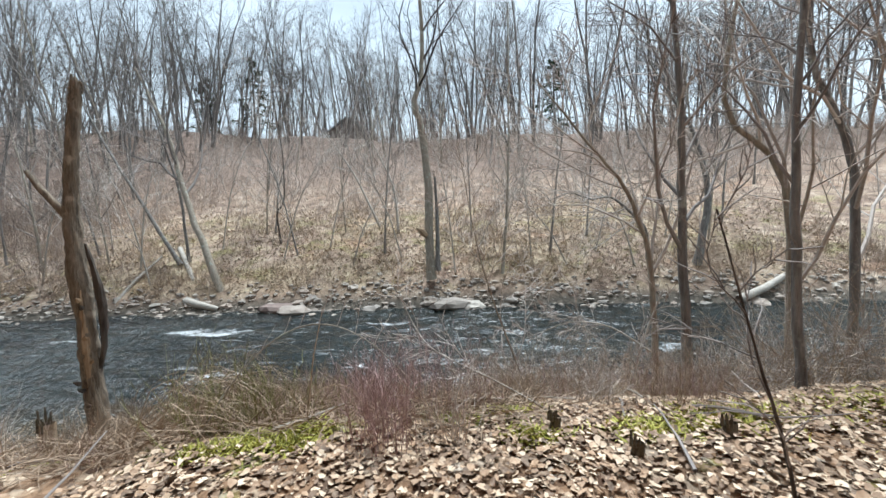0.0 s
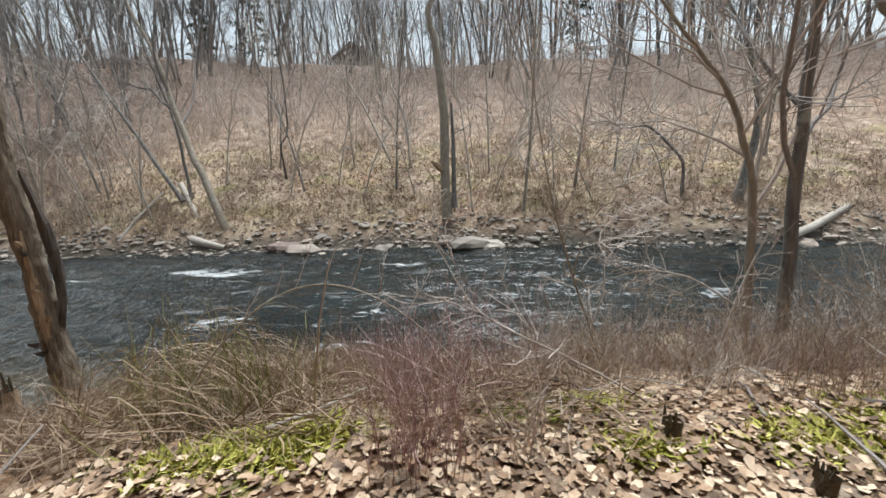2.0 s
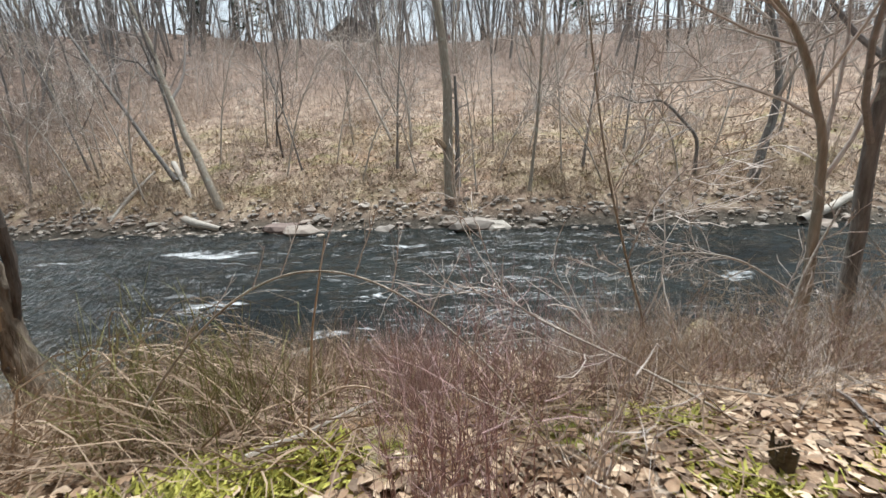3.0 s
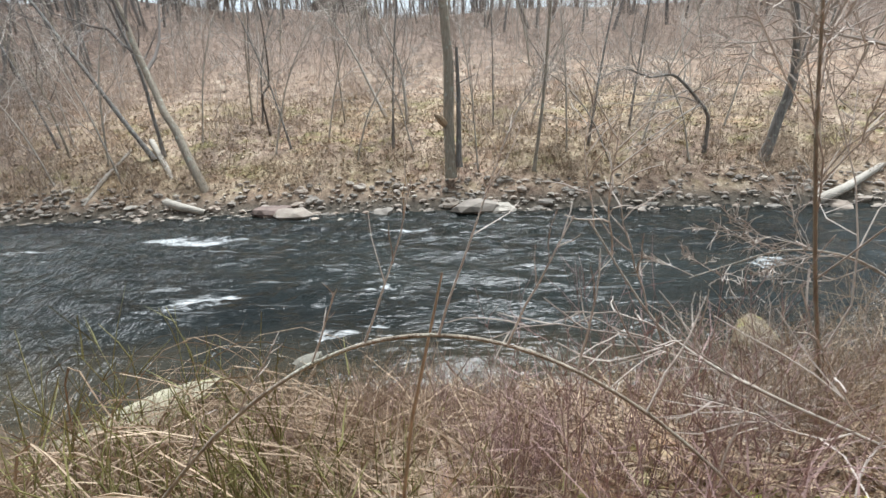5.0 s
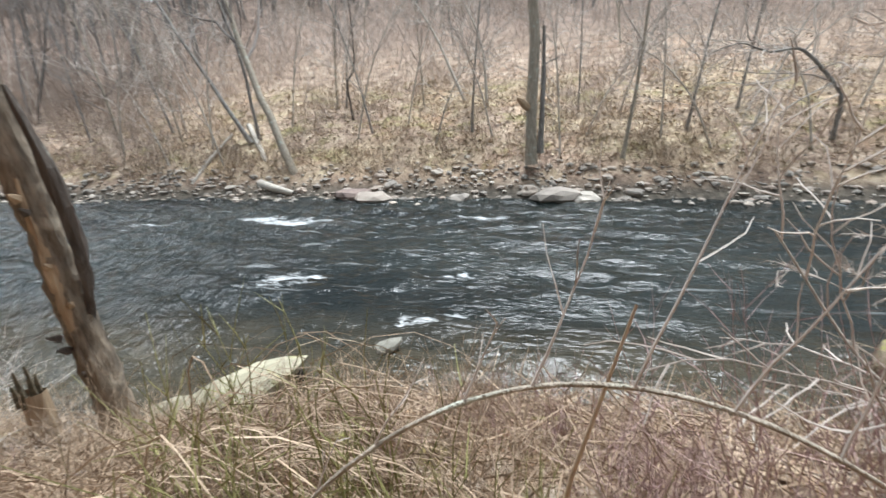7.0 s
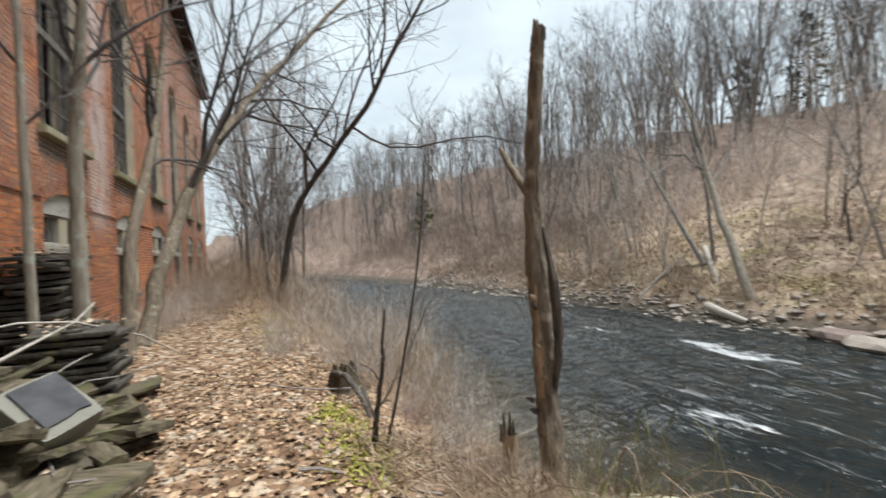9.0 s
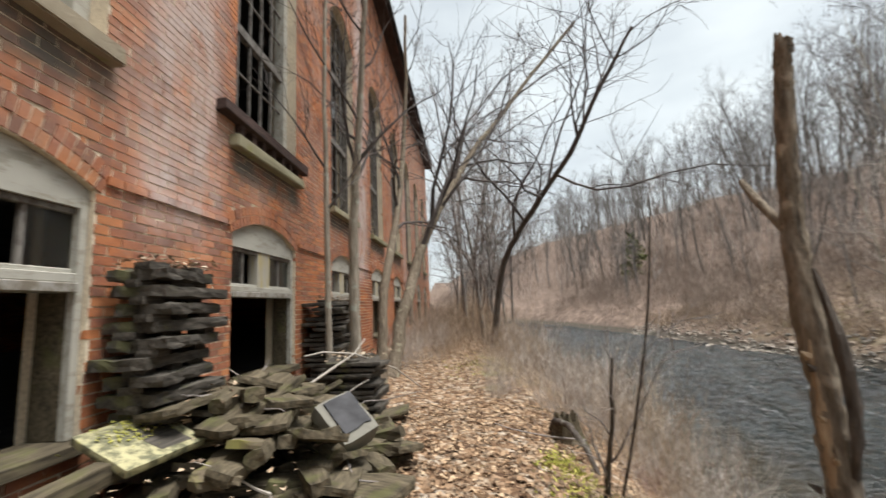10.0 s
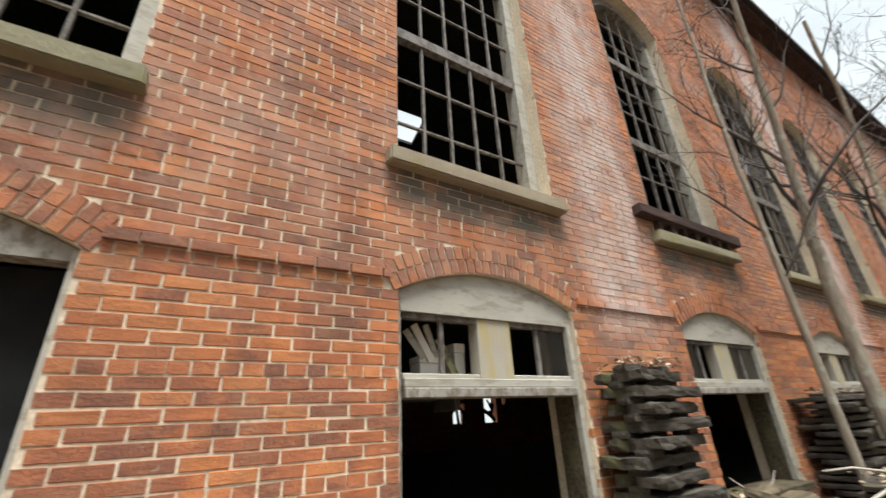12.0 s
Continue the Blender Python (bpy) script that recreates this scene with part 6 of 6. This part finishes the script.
def small_bank_things():
    rng = np.random.default_rng(250)
    for x, y, s, m, label in ((0.0, 5.5, 0.72, M_ROCK_MOSSY, "pale yellowish lichened boulder at the near waterline"), (-0.5, 5.2, 0.32, M_ROCK_MOSSY, "smaller mossy boulder at the near waterline"), (5.7, 6.5, 0.5, M_RUBBLE, "debris-covered boulder in the shallows"), (1.0, 6.35, 0.24, M_BLOCK, "grey stone breaking the shallow water")):
        ob = part("boulder", rock_mesh(int(300 + x * 11), m, 0.7), m)
        tagged(ob, label, "rock")
        ob.location, ob.scale, ob.rotation_euler = (x, y, max(ground_z(x, y), -1.13) + 0.06), (s * 1.05, s * 0.8, s * 0.85), (0.06, -0.07, 0.8)
    for x, y, h, r, label in ((3.8, 3.12, 0.13, 0.035, "small rotten stump among fallen leaves"), (4.15, 2.82, 0.13, 0.035, "dark rotten stump among fallen leaves"), (4.75, 3.0, 0.12, 0.04, "dark rotten stump among fallen leaves"), (-1.75, 3.3, 0.28, 0.14, "mossy broken stump beside the path"), (-0.35, 4.27, 0.45, 0.07, "orange rotten stump on the bank")):
        t = thing("stump", label, "stump", (x, y, ground_z(x, y) - 0.05))
        g = Geo()
        g.tube([(0, 0, 0), (0.01, 0, h * 0.4), (0.02, 0, h)], [r * 1.4, r, r * 0.8], 9, 0.2, rng)
        part("trunk", g, M_RAW if "orange" in label else M_ROT, t)
        for i in range(6):
            a = i * 1.05
            k = Geo()
            k.tube([(r * 0.6 * math.cos(a), r * 0.6 * math.sin(a), h * 0.85), (r * 0.7 * math.cos(a), r * 0.7 * math.sin(a), h * (1.1 + 0.35 * rng.random()))], [r * 0.35, r * 0.1], 4)
            part("splinter", k, M_ROT, t)
    # moss cushions
    moss = Geo()
    for cx, cy, w, n in ((2.12, 3.12, 0.14, 1300), (1.85, 3.02, 0.1, 700), (2.3, 3.22, 0.08, 400), (3.68, 3.05, 0.09, 350), (4.4, 3.1, 0.13, 1000), (4.95, 3.2, 0.2, 700), (3.62, 3.36, 0.09, 450), (-1.0, 3.1, 0.14, 500), (-0.3, 3.15, 0.22, 600), (5.9, 3.2, 0.3, 400), (-6.5, 2.9, 0.9, 700)):
        for _ in range(n):
            x, y = cx + rng.normal(0, w), cy + rng.normal(0, w * 0.55)
            z = ground_z(x, y)
            a, h = rng.uniform(0, 6.28), rng.uniform(0.012, 0.04)
            dx, dy = math.cos(a) * 0.012, math.sin(a) * 0.012
            bx, by = rng.normal(0, 0.04, 2)
            moss.add([(x - dx, y - dy, z), (x + dx, y + dy, z), (x + bx + dx * 0.3, y + by, z + h), (x + bx - dx * 0.3, y + by, z + h)], [(0, 1, 2, 3)])
    tagged(part("moss", moss, M_MOSS), "bright yellow-green moss and grass patches", "moss", kind="stuff")
    # fallen leaves on the near bank and the path
    leaf, path_leaf = Geo(), Geo()
    n = 27000
    xs = np.concatenate([rng.uniform(-3, 7, n), rng.uniform(-16, -2, 11000)])
    ys = np.concatenate([rng.uniform(0.1, 4.3, n), rng.uniform(0.6, 3.9, 11000)])
    edge = np.where((xs > -0.1) & (xs < 3.0), 3.05 + 0.25 * np.sin(xs * 5), near_shore(xs) - 1.2)
    keep = ys < edge + rng.normal(0, 0.12, len(xs))
    xs, ys = xs[keep], ys[keep]
    more_x, more_y = rng.uniform(1.0, 6.6, 10000), rng.uniform(1.7, 3.45, 10000)
    keep = more_y < 3.12 + 0.1 * np.sin(more_x * 5) + 0.35 * smoothstep(2.9, 3.6, more_x) + rng.normal(0, 0.06, 10000)
    xs, ys = np.concatenate([xs, more_x[keep]]), np.concatenate([ys, more_y[keep]])
    zs = height(xs, ys)
    for x, y, z in zip(xs, ys, zs):
        add_leaf(leaf if x + rng.normal(0, 0.4) > 0.4 else path_leaf, rng, x, y, z + rng.uniform(0.004, 0.022), 0.014 + 0.042 * rng.random() ** 1.3, 0.5)
    tagged(part("fallen_leaves", leaf, M_LEAF), "thick carpet of tan and russet fallen leaves", "leaves", kind="stuff")
    tagged(part("path_leaves", path_leaf, M_LEAF_PATH), "trodden russet leaves along the river path", "leaves", kind="stuff")
    # matted dead grass under the brambles
    mat_ = Geo()
    for _ in range(6500):
        x, y = rng.uniform(-0.6, 3.8), rng.uniform(3.1, 5.0)
        p = (x, y, ground_z(x, y) + rng.uniform(0.005, 0.09))
        w = wander(rng, p, (rng.normal(0, 1), rng.normal(0, 0.6), rng.uniform(-0.05, 0.35)), rng.uniform(0.12, 0.4), 2, 0.3, -0.1)
        mat_.ribbon(w, [0.003, 0.0025, 0.001], rng)
    tagged(part("dead_grass", mat_, M_CANE_BROWN), "matted brown dead grass under the brambles", "grass", kind="stuff")
    # bowed root at the undercut edge of the path
    g = Geo()
    g.tube([(-2.0, 3.2, -0.02), (-1.75, 3.2, 0.12), (-1.45, 3.26, 0.16), (-1.15, 3.32, 0.06), (-0.95, 3.4, -0.2)], [0.03, 0.035, 0.03, 0.025, 0.015], 8, 0.12, rng)
    tagged(part("root", g, M_BARK_DARK, smooth=True), "dark bowed root bridging the undercut bank", "root")
    # fallen sticks
    for i in range(26):
        x, y = rng.uniform(-2, 6), rng.uniform(2.9, 4.6)
        a, ln = rng.uniform(0, 6.28), rng.uniform(0.3, 0.9)
        g = Geo()
        w = wander(rng, (-ln / 2, 0, 0.03), (1, 0, rng.uniform(-0.05, 0.1)), ln, 5, 0.1)
        g.tube(w, np.linspace(0.011, 0.004, 6), 5)
        ob = part("stick", g, M_DRIFT if i % 2 else M_TWIG)
        tagged(ob, "weathered fallen stick on the leafy bank", "stick", "fallen sticks")
        ob.location, ob.rotation_euler[2] = (x, y, ground_z(x, y)), a


snag()
right_trees()
path_trees()
near_shrubs()
path_end()
arched_cane("bowed_cane", "long bowed cane with upright leafless shoots", (1.6, 3.22), (1.6, 3.22, 0.05), 0.86, 0.0037, ((0.2, 0.12, 0.3), (0.27, 0.16, 0.5), (0.36, 0.14, 0.35), (0.42, 0.3, 0.45), (0.5, 0.38, 0.3), (0.57, 0.24, 0.55), (0.64, 0.2, 0.35), (0.71, 0.22, 0.5), (0.79, 0.16, 0.2)), 260, M_BARK_PALE, M_CANE_GREY)
arched_cane("bowed_cane", "low bowed tan cane among dead stalks", (2.1, 2.95), (2.1, 3.15, 0.0), 0.5, 0.0025, ((0.4, 0.1, 0.2),), 261, M_CANE, M_CANE)
broken = Geo()
broken.tube([(0, 0, -0.05), (0.05, 0.01, 0.4), (0.1, 0.02, 0.75), (0.17, 0.03, 1.05)], [0.006, 0.005, 0.004, 0.002], 6)
tagged(part("cane", broken, M_CANE, smooth=True), "yellow-green broken cane standing upright", "cane").location = (2.25, 3.28, -0.1)
bent_tree("fallen_branch", "pale crooked branch lying over the brush", [(4.1, 3.3, 0.05), (3.6, 3.4, 0.36), (3.15, 3.5, 0.56), (3.02, 3.66, 0.62), (2.85, 3.8, 0.92)], 0.006, 0.0025, (M_DRIFT, M_CANE_GREY), 263, 10, 0.15, 0.4, 1, 0.7, 0.03, 0.0025, 6)
bent_tree("fallen_branch", "pale drooping branch spread over the water", [(5.25, 4.85, 0.1), (4.9, 4.95, 0.36), (4.5, 5.0, 0.42), (4.0, 5.1, 0.2)], 0.011, 0.003, (M_DRIFT, M_CANE_GREY), 264, 11, 0.2, 0.45, 2, 0.75, -0.03, 0.003, 6)
small_bank_things()


# ---------------------------------------------------------------- rubble and stacks before the mill
def slab_mesh(seed, size, mat, wear=0.05, edge=0.05):
    """A broken slab or baulk with worn rounded edges, knocked corners and an uneven face."""
    rng = np.random.default_rng(seed)
    counts = [max(2, min(10, int(round(v / 0.07)))) for v in size]
    bm = bmesh.new()
    bmesh.ops.create_cube(bm, size=1.0)
    for axis, n in enumerate(counts):
        lines = [e for e in bm.edges if abs(e.verts[0].co[axis] - e.verts[1].co[axis]) > 0.5]
        bmesh.ops.subdivide_edges(bm, edges=lines, cuts=n - 1, use_grid_fill=True)
    shift = Vector(rng.uniform(0, 50, 3))
    low = min(size)
    cut = [rng.uniform(0.0, 0.35) * wear * 3 for _ in range(2)]
    skew = rng.normal(0, wear * 0.25)
    for v in bm.verts:
        u = v.co * 2
        on = sorted((abs(c) > 0.98 for c in u), reverse=True)
        c = Vector((v.co.x * size[0], v.co.y * size[1], v.co.z * size[2]))
        if on[1]:
            c = c - Vector([math.copysign(edge * low * 1.1, k) if abs(k) > 0.98 else 0 for k in u]) * (1.25 if on[2] else 0.9)
        side = 1 if u.x > 0 else 0
        c.x *= 1 - cut[side] * max(0.0, noise.noise(Vector((u.y * 1.4, u.x, seed)))) * abs(u.x)
        c.y += skew * c.x + wear * 0.25 * low * noise.noise(Vector((c.x * 5, seed, u.y)))
        c += noise.noise_vector(c * 7 + shift) * wear * low * 0.3 + noise.noise_vector(c * 30 + shift) * wear * low * 0.38
        v.co = c
    me = bpy.data.meshes.new("slab")
    bm.to_mesh(me)
    bm.free()
    me.materials.append(mat)
    return me


def board_stack(label, x0, x1, y0, y1, z0, z1, layers, seed, mat):
    rng = np.random.default_rng(seed)
    t = thing("board_stack", label, "board stack", ((x0 + x1) / 2, (y0 + y1) / 2, z0), "rotting board stacks")
    step = (z1 - z0) / layers
    meshes = [slab_mesh(seed + 10 + i, (abs(x1 - x0), abs(y1 - y0), step * 0.7), mat, 0.45) for i in range(4)]
    blocks = [slab_mesh(seed + 20 + i, (0.16, 0.14, step * 0.5), mat, 0.15) for i in range(3)]
    for k in range(layers):
        ob = part("board", meshes[k % 4], mat, t)
        ob.location = (rng.normal(0, 0.026), rng.normal(0, 0.022), (k + 0.35) * step)
        ob.rotation_euler = (rng.normal(0, 0.015), rng.normal(0, 0.015), rng.normal(0, 0.03))
        for sx in (-0.4, 0.0, 0.4):
            b = part("spacer", blocks[(k + 1) % 3], mat, t)
            b.location = (sx * (x1 - x0) * 0.9, rng.normal(0.02, 0.05), (k + 0.85) * step)
            b.rotation_euler[2] = rng.normal(0, 0.2)
    litter = Geo()
    for _ in range(110):
        add_leaf(litter, rng, rng.normal(0, (x1 - x0) * 0.28), rng.normal(0, (y1 - y0) * 0.28), z1 - z0 + rng.uniform(-0.01, 0.05), rng.uniform(0.02, 0.05), 1.0)
    part("moss_and_leaves", litter, M_LEAF_FAR, t, "moss and leaf litter", kind="stuff")


def rubble():
    rng = np.random.default_rng(270)
    mats = (M_RUBBLE, M_ROT, M_RUBBLE, M_ROT)
    kinds = [slab_mesh(280 + i, (rng.uniform(0.45, 1.0), rng.uniform(0.14, 0.34), rng.uniform(0.04, 0.09)), mats[i % 4], 0.5) for i in range(12)]
    baulks = [slab_mesh(300 + i, (rng.uniform(0.6, 1.0), 0.13, 0.1), M_ROT, 0.4) for i in range(4)]

    def pile(x, y):
        return 0.5 * math.exp(-((x + 0.75) / 0.95) ** 2 - ((y - 0.75) / 0.7) ** 2) + 0.22 * math.exp(-((x + 0.2) / 0.9) ** 2 - ((y - 0.4) / 0.6) ** 2) + 0.15 * math.exp(-((x + 2.2) / 0.8) ** 2 - ((y - 0.6) / 0.6) ** 2)

    for i in range(230):
        x, y = rng.normal(-0.85, 0.85), rng.uniform(0.15, 1.6)
        if x > 1.1 or pile(x, y) < 0.05 or (abs(x - 0.02) < 0.42 and abs(y - 0.42) < 0.4 and i % 4):
            continue
        f = (i % 4) / 3
        me = baulks[i % 4] if i % 5 == 0 else kinds[i % 12]
        wooden = me.materials[0] is M_ROT
        ob = part("timber_scrap" if wooden else "rubble_slab", me, M_RUBBLE)
        tagged(ob, "rotten mossy timber scrap in the rubble heap" if wooden else "broken mossy stone slab in the rubble heap", "timber" if wooden else "rubble", "rubble heap")
        ob.location = (x, y, ground_z(x, y) + pile(x, y) * (0.25 + 0.75 * f))
        ob.rotation_euler = (rng.normal(0, 0.17), rng.normal(0, 0.2), rng.normal(0, 0.45) + (1.57 if i % 4 == 1 else 0))
    litter = Geo()
    for _ in range(420):
        x, y = rng.normal(-0.8, 0.8), rng.uniform(0.2, 1.6)
        if x < 0.9 and pile(x, y) > 0.05:
            add_leaf(litter, rng, x, y, ground_z(x, y) + pile(x, y) * 1.02 + rng.uniform(0.03, 0.07), rng.uniform(0.02, 0.05), 1.1)
    tagged(part("leaf_litter", litter, M_LEAF), "dry brown leaves caught on the rubble heap", "leaves", kind="stuff")
    for i in range(16):
        x, y = rng.normal(-0.8, 0.6), rng.uniform(0.5, 1.5)
        g = Geo()
        w = wander(rng, (0, 0, 0), (rng.normal(0, 1), rng.normal(0, 1), 0.25), rng.uniform(0.3, 0.9), 5, 0.14)
        g.tube(w, np.linspace(0.009, 0.003, 6), 5, 0.1, rng)
        ob = tagged(part("stick", g, M_DRIFT if i % 3 == 0 else M_TWIG), "dry broken stick caught in the rubble heap", "stick", "rubble sticks")
        ob.location = (x, y, ground_z(x, y) + pile(x, y) + 0.03)
    # squared block with a dark face, lying tilted on the heap
    t = thing("stone_block", "tilted squared stone block with dark tarred face", "block", (-0.72, 1.42, 0.42))
    t.rotation_euler = (pose(0, 0, 0, -14, 38, 18) @ pose(0, 0, 0, 0, 0, 35)).to_euler()
    body = slab_mesh(330, (0.4, 0.33, 0.19), M_BLOCK, 0.06, 0.03)
    part("body", body, M_BLOCK, t)
    f = slab_mesh(331, (0.31, 0.25, 0.03), M_TAR, 0.25)
    face = part("tar_patch", f, M_TAR, t, "dark grey tar patch")
    face.location = (-0.02, 0.015, 0.096)
    panel = thing("mossy_panel", "yellow-green mossy panel lying on the rubble", "panel", (0.0, 0.4, 0.55))
    panel.rotation_euler = (radians(-20), radians(3), radians(-14))
    part("board", slab_mesh(332, (0.5, 0.46, 0.05), M_BOARD, 0.12), M_BOARD, panel)
    stain = part("stain", slab_mesh(334, (0.2, 0.3, 0.012), M_SLATE, 0.6), M_SLATE, panel, "dark rotted patch")
    stain.location = (-0.08, 0.03, 0.022)
    tuftlet = Geo()
    for _ in range(120):
        add_leaf(tuftlet, rng, rng.normal(0.02, 0.1), rng.normal(-0.08, 0.07), 0.028, rng.uniform(0.01, 0.025), 1.0)
    part("moss", tuftlet, M_MOSS, panel, "yellow-green moss", kind="stuff")
    g = slab_mesh(333, (1.9, 0.13, 0.12), M_ROT, 0.1)
    ob = part("fallen_beam", g, M_ROT)
    tagged(ob, "grey mossy beam lying below the cellar window", "beam")
    ob.location, ob.rotation_euler = (0.95, 0.3, 0.4), (0, radians(5), radians(-4))
    # bleached branch across the heap
    br = thing("bleached_branch", "bleached forked branch lying across the rubble", "branch", (-1.2, 1.1, 0.62))
    for pts, r in ((((0.35, 0.0, -0.12), (0.42, -0.03, 0.05), (-0.2, -0.02, 0.1), (-1.0, 0.0, 0.16), (-1.5, 0.0, 0.28)), 0.014), (((-1.0, 0, 0.16), (-0.7, -0.25, 0.22), (-0.55, -0.4, 0.2)), 0.013), (((-1.0, 0, 0.16), (-1.6, 0.35, -0.1), (-2.2, 0.6, -0.45)), 0.014)):
        g = Geo()
        g.tube(np.array(pts), np.linspace(r, r * 0.5, len(pts)), 6, 0.1, rng)
        part("limb", g, M_DRIFT, br, smooth=True)
    board_stack("tall stack of blackened rotting boards by the wall", -0.68, -0.04, 0.06, 0.46, 0.28, 1.64, 12, 400, M_SLATE)
    board_stack("stack of thin dark rotting boards against the mill", -4.5, -3.4, 0.06, 0.5, 0.2, 1.42, 17, 430, M_SLATE)
    board_stack("low stack of blackened boards beside the path", -2.75, -2.05, 0.75, 1.35, -0.05, 0.72, 13, 460, M_SLATE)
    # bare twigs poking up before the open cellar window
    tw = shrub_kit(480, 3, 0.5, 0.7, 0.02, 0.004, 4, 4, 0.1)
    shrub("dead_twigs", "pale bare twigs below the cellar window", (1.25, 0.5, ground_z(1.25, 0.5)), tw, M_CANE_GREY, 0, 0.95)
    bent_tree("fallen_branch", "pale forked twig rising before the cellar window", [(1.3, 0.68, 0.08), (1.42, 0.64, 0.5), (1.6, 0.6, 0.76), (1.78, 0.6, 0.9), (1.92, 0.6, 0.98)], 0.006, 0.0025, (M_BARK_PALE, M_CANE_GREY), 485, 4, 0.4, 0.14, 0, 0.6, 0.06, 0.0025, 6)
    bent_tree("fallen_branch", "pale forked twig rising before the cellar window", [(1.34, 0.7, 0.08), (1.5, 0.66, 0.5), (1.53, 0.62, 0.72), (1.44, 0.6, 0.82)], 0.005, 0.0025, (M_BARK_PALE, M_CANE_GREY), 486, 3, 0.4, 0.14, 0, 0.6, 0.06, 0.0025, 6)



def cellar_shelf():
    """What stands just inside the open cellar window."""
    t = thing("shelf", "rough plank shelf inside the cellar window", "shelf", (1.1, -0.42, 0.21))
    g = Geo()
    g.block(-0.1, 0.75, -0.2, 0.2, 1.26, 1.3)
    part("plank", bevel(g.mesh("plank"), 0.004), M_INSIDE, t)
    for x in (-0.05, 0.7):
        g = Geo()
        g.block(x - 0.02, x + 0.02, -0.1, 0.2, 1.18, 1.258)
        part("bracket", bevel(g.mesh("bracket"), 0.004), M_INSIDE, t)
    for x, w, h in ((1.24, 0.15, 0.24), (0.98, 0.085, 0.34)):
        b = thing("carton", "pale cardboard carton standing on the shelf", "carton", (x, -0.34, 1.512))
        g = Geo()
        g.box(pose(0, 0, h * 0.4), (w, 0.15, h * 0.8))
        part("body", bevel(g.mesh("body"), 0.003), M_CARTON, b)
        g = Geo()
        g.box(pose(0, 0, h * 0.9 + 0.002), (w + 0.008, 0.158, h * 0.2))
        part("lid", bevel(g.mesh("lid"), 0.003), M_CARTON, b)
    for x, z, tilt, ln, mat, label in ((1.1, 1.74, 28, 0.3, M_BOARD, "yellowed slat leaning on the shelf"), (1.3, 1.84, 30, 0.28, M_CARTON, "pale warped slat leaning on the shelf"), (1.36, 1.83, 38, 0.24, M_FRAME, "grey warped slat leaning on the shelf"), (1.23, 1.86, 20, 0.24, M_FRAME, "grey warped slat leaning on the shelf")):
        g = Geo()
        g.box(pose(x, -0.25, z, 0, tilt, 0), (0.05, 0.018, ln), 0.012, np.random.default_rng(int(x * 100)))
        tagged(part("slat", bevel(g.mesh("slat"), 0.002), mat), label, "slat", "leaning slats")


rubble()
cellar_shelf()


# ---------------------------------------------------------------- masonry
build_bricks()
